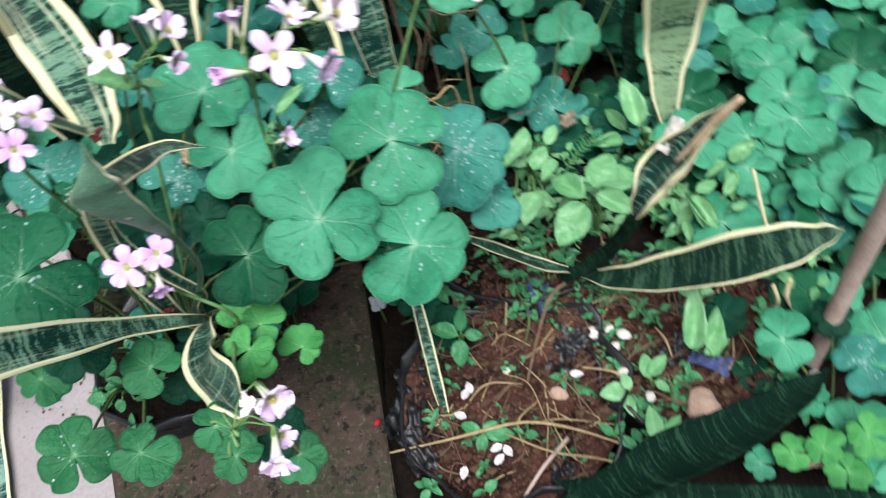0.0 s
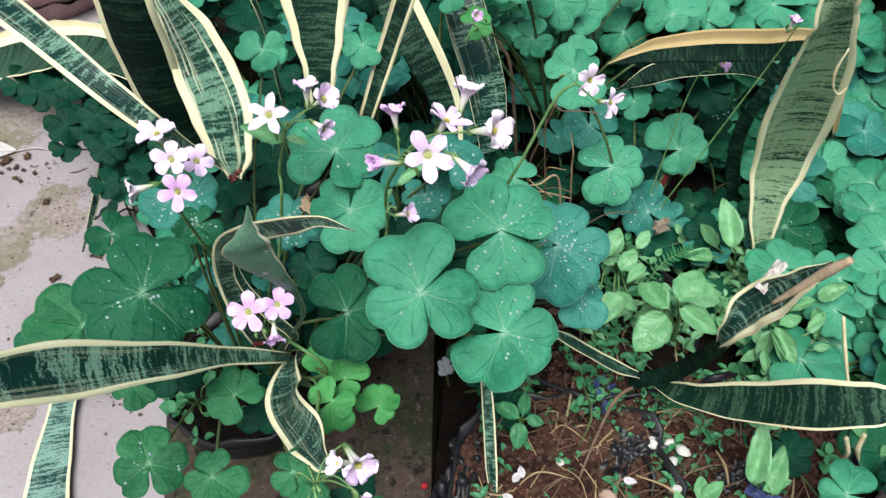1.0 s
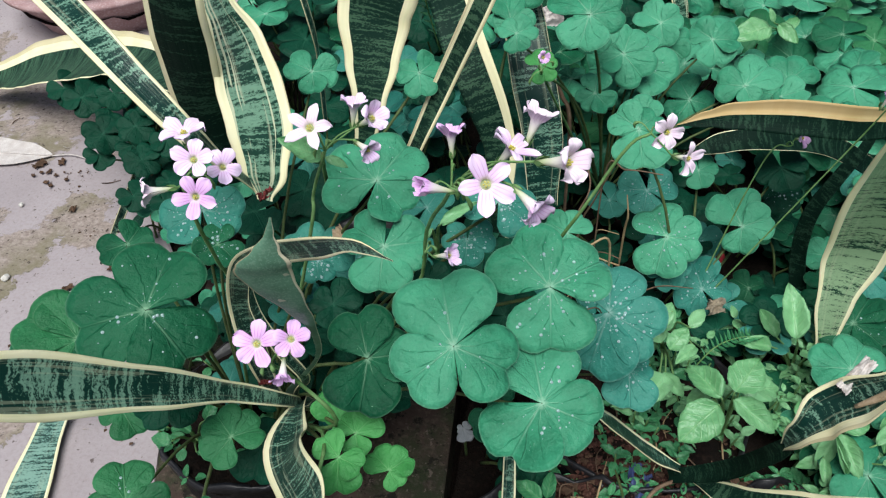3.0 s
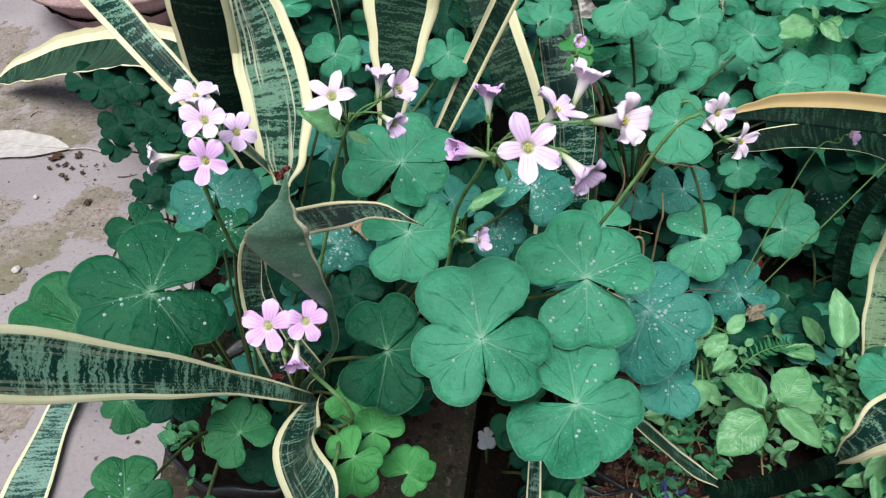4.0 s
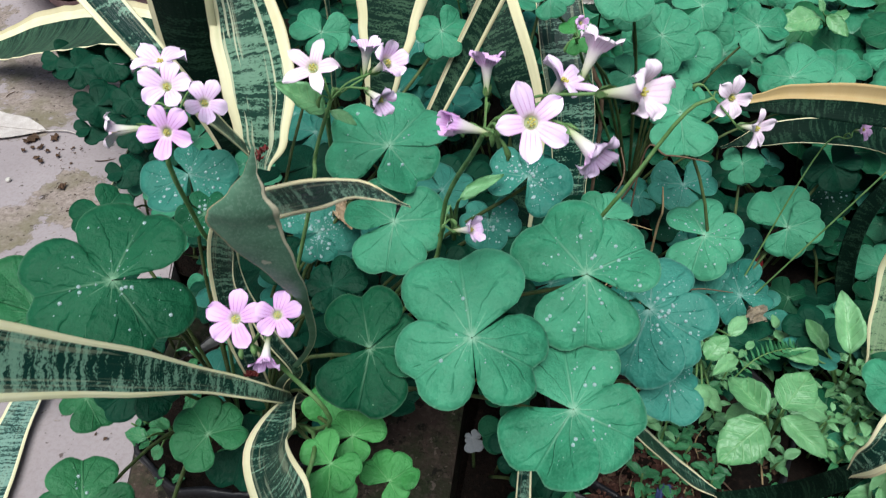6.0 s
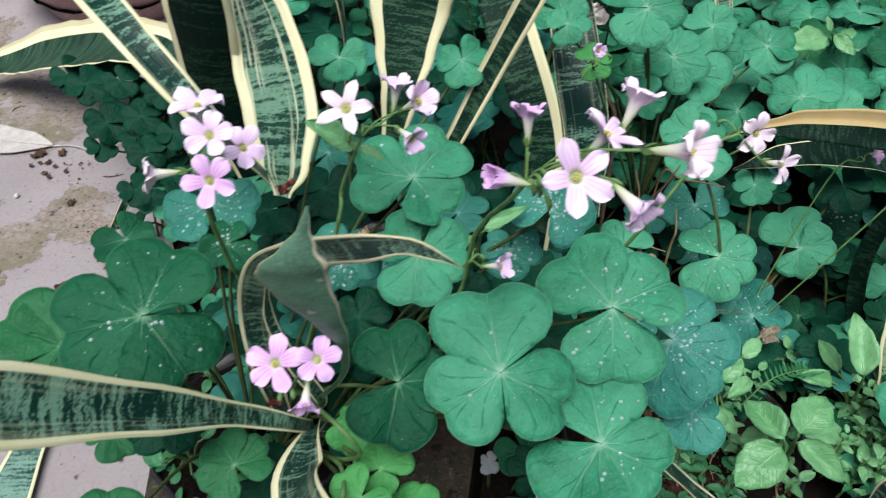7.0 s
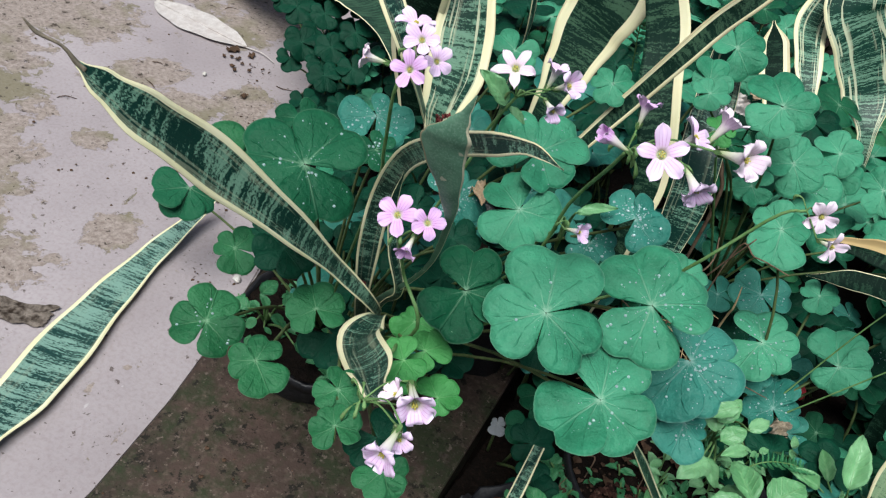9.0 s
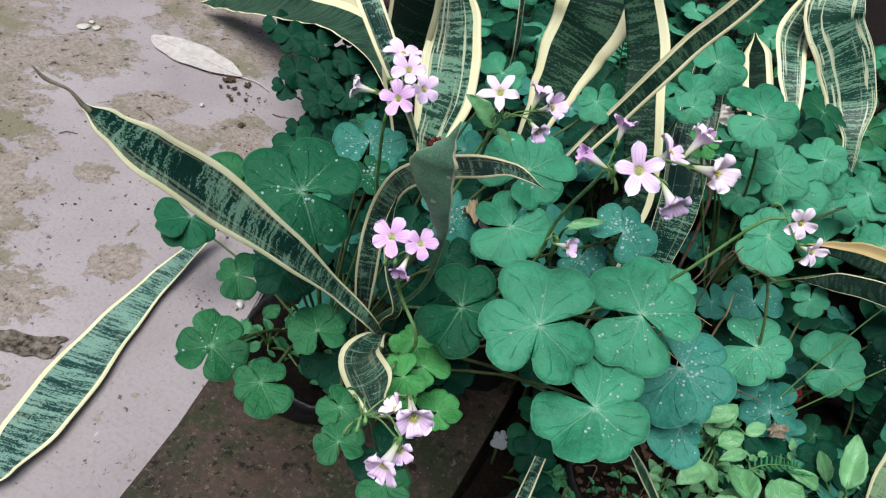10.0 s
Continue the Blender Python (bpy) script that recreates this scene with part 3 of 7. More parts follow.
def flower_mesh(mat, spread, length, narrow, seed):
    """A five-petalled trumpet of width 1 that opens along z; its throat is at the origin."""
    r_ = random.Random(seed)
    verts, uvs, faces, fm = [], [], [], []
    nu, nv = 6, 12
    throat = 0.095 + 0.13 * (1 - spread)
    for k in range(5):
        off = 2 * math.pi * k / 5 + r_.uniform(-0.13, 0.13)
        lift = r_.uniform(-0.10, 0.10)
        size = r_.uniform(0.88, 1.1)
        broad = r_.uniform(0.84, 1.04)
        curl = r_.uniform(0.0, 0.12)
        for layer in (0.0, -0.014):
            base = len(verts)
            for i in range(nv + 1):
                s = i / nv
                flare = max(0.0, (s - 0.36) / 0.64)
                rad = 0.04 + (throat - 0.04) * min(1, s / 0.36) ** 1.5 + (0.5 * spread * size - throat) * flare
                z = -length * (1 - min(1, s / 0.36)) + (0.10 + 0.32 * (1 - spread)) * math.sin(flare * 1.9) + lift * flare ** 2 - curl * flare ** 4
                blade = 1.1 * throat * (1 - flare) + (0.165 - 0.2 * narrow) * broad * math.sin(min(1, flare * 1.12) * math.pi / 2) ** 1.25
                wid = blade * math.sqrt(max(0.015, 1 - max(0, (flare - 0.62) / 0.38) ** (2.3 - 3 * narrow))) * (0.62 + 0.38 * spread)
                for j in range(nu + 1):
                    u = -1 + 2 * j / nu
                    x, y = rad, u * wid
                    dz = -0.10 * u * u * wid - 0.03 * flare * math.cos(u * 3.1) + 0.035 * flare * math.sin(u * 2.4 + seed + k * 2.1) + 0.02 * flare ** 2 * math.sin(6 * u + k + seed) + layer
                    c, sn = math.cos(off), math.sin(off)
                    if s < 0.36:
                        th = off + u * 0.66
                        verts.append((rad * math.cos(th), rad * math.sin(th), z + layer))
                    else:
                        verts.append((x * c - y * sn, x * sn + y * c, z + dz))
                    uvs.append((u, s))
            for i in range(nv):
                for j in range(nu):
                    q = base + i * (nu + 1) + j
                    f = (q, q + nu + 1, q + nu + 2, q + 1)
                    faces.append(f[::-1] if layer == 0 else f)
                    fm.append(0)
    q = len(verts)
    verts.append((0, 0, -0.16))
    uvs.append((0, 0.1))
    for j in range(10):
        verts.append((0.09 * math.cos(j * 0.6283), 0.09 * math.sin(j * 0.6283), -0.05))
        uvs.append((0, 0.1))
    for j in range(10):
        faces.append((q, q + 1 + j, q + 1 + (j + 1) % 10))
        fm.append(0)
    # calyx: five pointed sepals round the tube, and the yellow centre
    for k in range(5):
        off = 2 * math.pi * (k + 0.5) / 5
        q = len(verts)
        for rad, z, w in ((0.03, -length - 0.06, 0.7), (0.085, -length + 0.02, 0.55), (0.10, -length + 0.10, 0.4), (0.12, -length + 0.2, 0.02)):
            for sgn in (-1, 1):
                th = off + sgn * w
                verts.append((rad * math.cos(th), rad * math.sin(th), z))
                uvs.append((0, 0))
        for i in range(3):
            faces.append((q + 2 * i, q + 2 * i + 1, q + 2 * i + 3, q + 2 * i + 2))
            fm.append(1)
    for k in range(6):
        th = k * 1.047 * 1.0
        rr = 0.0 if k == 5 else 0.042
        cx, cy, cz = rr * math.cos(th * 1.2), rr * math.sin(th * 1.2), 0.015 + 0.02 * (k % 2)
        q = len(verts)
        for dx, dy, dz in ((0.02, 0, 0), (-0.02, 0, 0), (0, 0.02, 0), (0, -0.02, 0), (0, 0, 0.02), (0, 0, -0.16)):
            verts.append((cx + dx, cy + dy, cz + dz))
            uvs.append((0, 0))
        for f in ((0, 2, 4), (2, 1, 4), (1, 3, 4), (3, 0, 4), (2, 0, 5), (1, 2, 5), (3, 1, 5), (0, 3, 5)):
            faces.append(tuple(q + i for i in f))
            fm.append(2)
    return mesh_of("flower", verts, faces, [mat, M_STEM, M_ANTHER], uvs, fm)


FLOWERS = {}
for _hue, _mat in (("pale", M_PETAL), ("deep", M_PETAL_DEEP), ("white", M_PETAL_WHITE)):
    FLOWERS[_hue, "open"] = [flower_mesh(_mat, 1.0, 0.42, 0.0, s) for s in (1, 2, 3)]
    FLOWERS[_hue, "star"] = [flower_mesh(_mat, 0.98, 0.45, 0.22, s) for s in (4, 5)]
    FLOWERS[_hue, "pointed"] = [flower_mesh(_mat, 1.0, 0.45, 0.38, s) for s in (10, 11)]
    FLOWERS[_hue, "half"] = [flower_mesh(_mat, 0.72, 0.62, 0.0, s) for s in (6, 7)]
    FLOWERS[_hue, "bell"] = [flower_mesh(_mat, 0.46, 0.72, 0.0, s) for s in (8, 9)]


def stalk_with_flowers(plant, line, blooms, thick=0.0012, buds=4):
    """A flower stalk that ends in an umbel; blooms are (place, way it opens, width, hue, state)."""
    top = Vector(line[-1])
    stalk = child("flower_stalk", mesh_of("flower_stalk", *tube(line, (thick * 1.15, thick, thick * 0.8), 7, 18), [M_STEM]), plant)
    feet = []
    for place, way, width, hue, state in blooms:
        place, way = Vector(place), Vector(way).normalized()
        back = {"open": 0.42, "star": 0.45, "pointed": 0.45, "half": 0.62, "bell": 0.72}[state] + 0.05
        end = place - way * width * back
        feet.append((place, way, width, hue, state))
        gap = (end - top).length
        child("pedicel", mesh_of("pedicel", *tube([top, top.lerp(end, 0.5) + Vector((0, 0, 0.12 * gap)) - way * gap * 0.12, end], (0.0006, 0.0005, 0.0006), 5, 8), [M_STEM]), stalk)
    # unopened buds hang round the top of the stalk
    for k in range(buds):
        w = rng.uniform(0, 6.28)
        tip = top + Vector((math.cos(w), math.sin(w), rng.uniform(-0.6, 1.0))) * rng.uniform(0.005, 0.011)
        child("bud", mesh_of("bud", *tube([top, top.lerp(tip, 0.6) + Vector((0, 0, 0.003)), tip, tip + Vector((0, 0, -0.003))], (0.0004, 0.0004, 0.0012, 0.0005), 6, 9), [M_STEM]), stalk)
    for place, way, width, hue, state in feet:
        m = way.to_track_quat("Z", "Y").to_matrix().to_4x4() @ Matrix.Rotation(rng.uniform(0, 6.28), 4, "Z")
        child("flower", rng.choice(FLOWERS[hue, state]), stalk, Matrix.Translation(place) @ m @ Matrix.Diagonal((width, width, width, 1)))
    return stalk


def snake_leaf(plant, line, widths, faces_, fold=0.12, wavy=0.02, dry_tip=False, thick=0.0022, seed=0, skew=0.0, rim=1.0, pale=False, look_="", across=None):
    """A sword-shaped leaf along a line, base first. widths: at even steps; faces_: the way its upper side looks at base and tip."""
    r_ = random.Random(seed * 31 + 5)
    steps, nu = 44, 12
    pts = spline(line, steps)
    arc = [0.0]
    for i in range(steps):
        arc.append(arc[-1] + (pts[i + 1] - pts[i]).length)
    fa, fb = Vector(faces_[0]).normalized(), Vector(faces_[-1]).normalized()
    ph = [r_.uniform(0, 6.28) for _ in range(4)]
    verts, uvs, faces = [], [], []
    for layer in (0, 1):
        for i in range(steps + 1):
            f = i / steps
            t = (pts[min(i + 1, steps)] - pts[max(i - 1, 0)]).normalized()
            n = fa.lerp(fb, f)
            n = (n - t * n.dot(t)).normalized()
            side = t.cross(n) if across is None else Vector(across)
            k = f * (len(widths) - 1)
            q = min(int(k), len(widths) - 2)
            g = k - q
            g = g * g * (3 - 2 * g)
            w = (widths[q] * (1 - g) + widths[q + 1] * g) / 2
            for j in range(nu + 1):
                u = -1 + 2 * j / nu
                ripple = wavy * abs(u) ** 3 * (math.sin(arc[i] * 95 + ph[0 if u > 0 else 1]) + 0.5 * math.sin(arc[i] * 190 + ph[2 if u > 0 else 3])) * 0.3
                bulge = thick * (1 - 0.75 * abs(u) ** 2) * min(1, w / 0.006)
                h = fold * w * u * u + ripple * w + (bulge * 0.5 if layer == 0 else -bulge * 0.5)
                verts.append(pts[i] + side * (u * w * (1 + 0.03 * ripple)) + n * h)
                uvs.append((max(-1, min(1, u * rim + skew * (1 - u * u * 0.6))), arc[i]))
    row, sheet = nu + 1, (nu + 1) * (steps + 1)
    for k in (0, 1):
        for i in range(steps):
            for j in range(nu):
                q = k * sheet + i * row + j
                f = (q, q + row, q + row + 1, q + 1)
                faces.append(f if k == 1 else f[::-1])
    for i in range(steps):
        for j, flip in ((0, False), (nu, True)):
            q = i * row + j
            f = (q, q + row, q + row + sheet, q + sheet)
            faces.append(f[::-1] if flip else f)
    fm = [0] * len(faces)
    if dry_tip:
        v2, f2 = tube([pts[-3], pts[-1], pts[-1] + (pts[-1] - pts[-4]).normalized() * 0.01 + Vector((0.0015, 0.001, 0.001)), pts[-1] + (pts[-1] - pts[-4]).normalized() * 0.018 + Vector((-0.0015, -0.001, 0)), pts[-1] + (pts[-1] - pts[-4]).normalized() * 0.027], (0.0014, 0.0013, 0.0007, 0.001, 0.0003), 6, 20)
        faces += [tuple(i + len(verts) for i in f) for f in f2]
        fm += [1] * len(f2)
        verts += v2
        uvs += [(0, 0)] * len(v2)
    return child("leaf", mesh_of("leaf", verts, faces, [{"dark": M_SNAKE_DARK_SHADE, "olive": M_SNAKE_OLIVE, "blue": M_SNAKE_BLUE, "tan": M_SNAKE_TAN, "back": M_SNAKE_BACK, "light": M_SNAKE_LIGHT}.get(look_, M_SNAKE_PALE if pale else M_SNAKE), M_TIP], uvs, fm), plant)


def weed(name, foot, hubs, label, category, look_="weed", group=""):
    """A small herb: hubs are (place of a leaf's foot, its tip, the way it faces, its breadth)."""
    foot = Vector(foot)
    ob = thing(name, foot, label, category, group)
    for hub, tip, face, broad in hubs:
        hub = Vector(hub)
        child("stem", mesh_of("stem", *tube([foot - Vector((0, 0, 0.008)), foot.lerp(hub, 0.55) + Vector((0, 0, (hub - foot).length * 0.08)), hub], (0.0015, 0.0012, 0.0007), 5, 7), [M_STEM]), ob)
    for hub, tip, face, broad in hubs:
        hub, tip = Vector(hub), Vector(tip)
        size = (tip - hub).length
        x = (tip - hub).normalized()
        n = Vector(face)
        n = (n - x * n.dot(x)).normalized()
        m = Matrix((x, n.cross(x), n)).transposed().to_4x4()
        child("leaf", rng.choice(OVATES[look_]), ob, Matrix.Translation(hub) @ m @ Matrix.Diagonal((size, size * broad, size, 1)))
    return ob


def ovate_mesh(mat, wide, cup, droop, seed):
    """A pointed oval leaf of length 1 along x."""
    nl, nw = 14, 8
    verts, uvs, faces = [], [], []
    for layer in (0.0, -0.012):
        for i in range(nl + 1):
            s = i / nl
            w = wide * 0.5 * math.sin(math.pi * min(1, s ** 0.8)) ** 0.72 * (1 + 0.04 * math.sin(s * 26 + seed)) + 0.004
            for j in range(nw + 1):
                u = -1 + 2 * j / nw
                z = cup * abs(u) * w * 1.6 - droop * s * s + 0.03 * math.sin(s * 30 - abs(u) * 5) * (0.3 + abs(u) * 0.7) * (1 - abs(u)) * 2 + 0.035 * math.sin(seed + s * 7 + u * 3) + 0.02 * math.sin(seed * 2 + s * 17 - u * 5) * abs(u)
                verts.append((s, u * w, z + layer))
                uvs.append((u, s))
    row, sheet = nw + 1, (nw + 1) * (nl + 1)
    for k in (0, 1):
        for i in range(nl):
            for j in range(nw):
                q = k * sheet + i * row + j
                f = (q, q + row, q + row + 1, q + 1)
                faces.append(f[::-1] if k == 0 else f)
    for j_ in (0, nw):
        for i in range(nl):
            q = i * row + j_
            f = (q, q + row, q + row + sheet, q + sheet)
            faces.append(f)
    return mesh_of("leaf", verts, faces, [mat], uvs)


OVATES = {key: [ovate_mesh(m_, wd, cp, dr, sd) for wd, cp, dr, sd in ((0.62, 0.25, 0.12, 0), (0.54, 0.4, 0.24, 2), (0.66, 0.15, 0.06, 4), (0.5, 0.5, 0.1, 5), (0.58, 0.1, 0.34, 7))] for key, m_ in (("weed", M_WEED), ("seedling", M_WEED_DARK))}


def herb(name, place, label, category, leaves, height, lean=(0, 0), look_="weed", group=""):
    """A small herb: leaves are (degrees, length, tilt up in degrees, height share) on one stem."""
    place = Vector(place)
    ob = thing(name, place, label, category, group)
    top = place + Vector((lean[0], lean[1], height))
    vs, fs = tube([place - Vector((0, 0, 0.006)), place.lerp(top, 0.5) + Vector((0.001, 0.001, 0)), top], (0.0013, 0.0011, 0.0007), 5, 6)
    child("stem", mesh_of("stem", vs, fs, [M_STEM]), ob)
    for deg, size, tilt, share in leaves:
        at = place.lerp(top, share)
        m = Matrix.Translation(at) @ Matrix.Rotation(radians(deg), 4, "Z") @ Matrix.Rotation(radians(-tilt), 4, "Y") @ Matrix.Rotation(radians(rng.uniform(-14, 14)), 4, "X")
        m = m @ Matrix.Translation((size * 0.1, 0, 0)) @ Matrix.Diagonal((size, size, size, 1))
        child("leaf", rng.choice(OVATES[look_]), ob, m)
    return ob




def flat_leaf(name, place, length, width, turn, label, mat, curl=0.15, stem=0.3, tilt=(0, 0)):
    ob_me_v, ob_f = [], []
    nl, nw = 18, 8
    r_ = random.Random(int(place[0] * 1000) + int(place[1] * 777))
    ph = r_.uniform(0, 6)
    for layer in (0.0, -0.0006):
        for i in range(nl + 1):
            s = i / nl
            w = width * 0.5 * max(0.02, math.sin(math.pi * s ** 0.9)) ** 0.7 * (1 + 0.05 * math.sin(s * 20 + ph))
            for j in range(nw + 1):
                u = -1 + 2 * j / nw
                ob_me_v.append(((s - 0.5) * length, u * w, curl * width * (0.25 * u * u + 0.12 * math.sin(s * 7 + u * 2 + ph)) + layer + 0.0025))
    row, sh = nw + 1, (nw + 1) * (nl + 1)
    for k in (0, 1):
        for i in range(nl):
            for j in range(nw):
                q = k * sh + i * row + j
                f = (q, q + row, q + row + 1, q + 1)
                ob_f.append(f[::-1] if k == 0 else f)
    if stem:
        v2, f2 = tube([(length * 0.5, 0, 0.002), (length * (0.5 + stem * 0.5), 0.004, 0.003), (length * (0.5 + stem), -0.003, 0.002)], (0.0012, 0.001, 0.0008), 5, 6)
        ob_f += [tuple(i + len(ob_me_v) for i in f) for f in f2]
        ob_me_v += v2
    v2, f2 = tube([(-length * 0.46, 0, 0.003), (0, 0, 0.0035), (length * 0.5, 0, 0.003)], (0.0005, 0.0009, 0.0011), 5, 8)
    ob_f += [tuple(i + len(ob_me_v) for i in f) for f in f2]
    ob_me_v += v2
    ob = thing(name, place, label, "fallen leaf", me=mesh_of(name, ob_me_v, ob_f, [mat]))
    ob.rotation_euler = (radians(tilt[0]), radians(tilt[1]), radians(turn))
    return ob


def lump(name, place, size, label, category, mat, seed, flat=0.7, group=""):
    bm = bmesh.new()
    bmesh.ops.create_icosphere(bm, subdivisions=3, radius=1)
    for v in bm.verts:
        d = 1 + 0.22 * noise.fractal(v.co * 1.4 + Vector((seed, 0, 0)), 1, 2, 3)
        v.co = Vector((v.co.x * d * size, v.co.y * d * size * 0.8, v.co.z * d * size * flat))
    for f in bm.faces:
        f.smooth = True
    me = bpy.data.meshes.new(name)
    bm.to_mesh(me)
    bm.free()
    me.materials.append(mat)
    ob = thing(name, place, label, category, group, me=me)
    ob.rotation_euler = (0, 0, seed * 1.3)
    return ob


def stick(name, line, radii, label, category, mat, sides=8):
    vs, fs = tube(line, radii, sides, 20)
    o = Vector(line[0])
    return thing(name, o, label, category, me=mesh_of(name, [v - o for v in vs], fs, [mat]))


def scrap(name, place, size, turn, tilt, label, category, mat, seed, rough_=0.3, group=""):
    """A crumpled piece of film or dead leaf, thin but with two sides."""
    nx, ny, verts, faces = 22, 16, [], []
    for layer in (0.0, -0.0005):
        for j in range(ny + 1):
            for i in range(nx + 1):
                u, v = i / nx - 0.5, j / ny - 0.5
                d = noise.fractal(Vector((u * 3.1 + seed, v * 3.1, seed * 1.7)), 1, 2, 5)
                e = noise.noise(Vector((u * 9 + seed, v * 9, 4)))
                edge = 1 + 0.18 * noise.noise(Vector((u * 6, v * 6, seed + 9)))
                verts.append((u * size[0] * edge, v * size[1] * edge + 0.1 * size[1] * d, size[1] * rough_ * (d + 0.3 * e) + layer))
    row, sh = nx + 1, (nx + 1) * (ny + 1)
    for k in (0, 1):
        for j in range(ny):
            for i in range(nx):
                q = k * sh + j * row + i
                f = (q, q + 1, q + row + 1, q + row)
                faces.append(f if k == 0 else f[::-1])
    ob = thing(name, place, label, category, group, me=mesh_of(name, verts, faces, [mat]))
    ob.rotation_euler = (radians(tilt[0]), radians(tilt[1]), radians(turn))
    return ob


# ---- the potted oxalis with its flowers ----
FOOT_M, FOOT_B, FOOT_C = (-0.165, 0.495, 0.03), (-0.14, 0.505, 0.03), (-0.19, 0.5, 0.03)
oxalis = thing("oxalis_plant", (-0.165, 0.495, 0.03), "lush pink-flowering oxalis with broad green clover leaves in a black pot", "plant")
oxalis_leaf(oxalis, (-0.15, 0.395, 0.302), (0.33, -0.34, 0.88), ((-151, 0.0439), (87, 0.0438), (-35, 0.0446)), FOOT_C, "deep", drops=5)
oxalis_leaf(oxalis, (0.032, 0.413, 0.28), (0.07, -0.39, 0.92), ((109, 0.0495), (-13, 0.0401), (-134, 0.0391)), FOOT_B, drops=2)
oxalis_leaf(oxalis, (0.084, 0.462, 0.288), (-0, -0.44, 0.9), ((136, 0.0437), (35, 0.0383), (-83, 0.0415)), FOOT_B, drops=7)
oxalis_leaf(oxalis, (0.086, 0.402, 0.251), (-0.01, -0.36, 0.93), ((105, 0.0393), (-15, 0.0362), (-114, 0.042)), FOOT_B, drops=3)
oxalis_leaf(oxalis, (-0.02, 0.406, 0.268), (0.15, -0.37, 0.92), ((113, 0.0339), (19, 0.029), (-87, 0.0353)), FOOT_M, "deep")
oxalis_leaf(oxalis, (-0.027, 0.482, 0.29), (0.15, -0.45, 0.88), ((154, 0.0298), (-87, 0.0328), (17, 0.0304)), FOOT_M)
oxalis_leaf(oxalis, (-0.037, 0.514, 0.319), (0.16, -0.49, 0.85), ((-180, 0.0395), (65, 0.0391), (-41, 0.0322)), FOOT_M, drops=2)
oxalis_leaf(oxalis, (-0.171, 0.508, 0.285), (0.3, -0.43, 0.85), ((-137, 0.0319), (87, 0.0227), (3, 0.031)), FOOT_C, "blue", drops=10)
oxalis_leaf(oxalis, (-0.233, 0.493, 0.257), (0.35, -0.38, 0.86), ((-150, 0.0225), (74, 0.02), (-17, 0.0201)), FOOT_C, "deep")
oxalis_leaf(oxalis, (-0.154, 0.489, 0.27), (0.28, -0.41, 0.87), ((-135, 0.0184), (96, 0.017), (-29, 0.0199)), FOOT_C, "deep", drops=4)
oxalis_leaf(oxalis, (-0.364, 0.495, 0.11), (0.35, -0.33, 0.88), ((-130, 0.0372), (-68, 0.0365), (12, 0.032)), FOOT_C, "deep")
oxalis_leaf(oxalis, (-0.213, 0.397, 0.262), (0.36, -0.3, 0.88), ((169, 0.0399), (-151, 0.0314), (119, 0.0351)), FOOT_C, "fresh")
oxalis_leaf(oxalis, (-0.086, 0.502, 0.255), (0.2, -0.43, 0.88), ((142, 0.0278), (29, 0.0281), (-77, 0.0205)), FOOT_M, "blue", drops=14)
oxalis_leaf(oxalis, (-0.204, 0.391, 0.196), (0.31, -0.33, 0.89), ((-163, 0.0164), (82, 0.021), (-43, 0.0226)), FOOT_C, "fresh")
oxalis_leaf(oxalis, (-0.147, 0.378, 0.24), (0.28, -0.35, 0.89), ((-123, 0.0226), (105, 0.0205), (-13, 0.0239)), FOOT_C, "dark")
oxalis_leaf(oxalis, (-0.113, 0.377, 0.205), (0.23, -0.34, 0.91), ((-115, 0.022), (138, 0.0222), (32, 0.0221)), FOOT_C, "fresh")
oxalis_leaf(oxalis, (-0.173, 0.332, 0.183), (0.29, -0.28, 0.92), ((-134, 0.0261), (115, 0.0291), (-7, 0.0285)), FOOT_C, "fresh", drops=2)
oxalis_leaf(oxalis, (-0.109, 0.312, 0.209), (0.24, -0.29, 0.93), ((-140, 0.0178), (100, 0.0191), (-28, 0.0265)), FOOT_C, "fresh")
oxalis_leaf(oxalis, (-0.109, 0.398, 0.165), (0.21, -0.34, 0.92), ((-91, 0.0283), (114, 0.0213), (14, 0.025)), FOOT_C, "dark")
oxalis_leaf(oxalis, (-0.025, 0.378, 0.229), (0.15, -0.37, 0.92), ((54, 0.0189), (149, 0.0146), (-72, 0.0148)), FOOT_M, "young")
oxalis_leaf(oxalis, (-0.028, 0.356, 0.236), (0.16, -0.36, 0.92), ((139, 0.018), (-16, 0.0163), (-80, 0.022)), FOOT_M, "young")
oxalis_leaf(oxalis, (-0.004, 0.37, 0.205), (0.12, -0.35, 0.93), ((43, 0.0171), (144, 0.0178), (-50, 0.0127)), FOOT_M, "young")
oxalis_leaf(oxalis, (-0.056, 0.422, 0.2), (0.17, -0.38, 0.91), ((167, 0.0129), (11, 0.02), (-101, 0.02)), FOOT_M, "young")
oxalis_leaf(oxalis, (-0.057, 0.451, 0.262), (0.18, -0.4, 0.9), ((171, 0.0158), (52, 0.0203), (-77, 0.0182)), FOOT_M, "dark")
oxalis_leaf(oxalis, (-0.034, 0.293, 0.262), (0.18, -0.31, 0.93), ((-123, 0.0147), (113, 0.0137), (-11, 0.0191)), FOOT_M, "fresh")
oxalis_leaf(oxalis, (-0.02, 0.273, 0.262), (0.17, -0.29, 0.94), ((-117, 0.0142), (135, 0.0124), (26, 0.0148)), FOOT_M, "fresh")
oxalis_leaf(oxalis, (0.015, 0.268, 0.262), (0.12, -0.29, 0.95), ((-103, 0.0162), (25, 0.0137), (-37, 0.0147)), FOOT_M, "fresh")
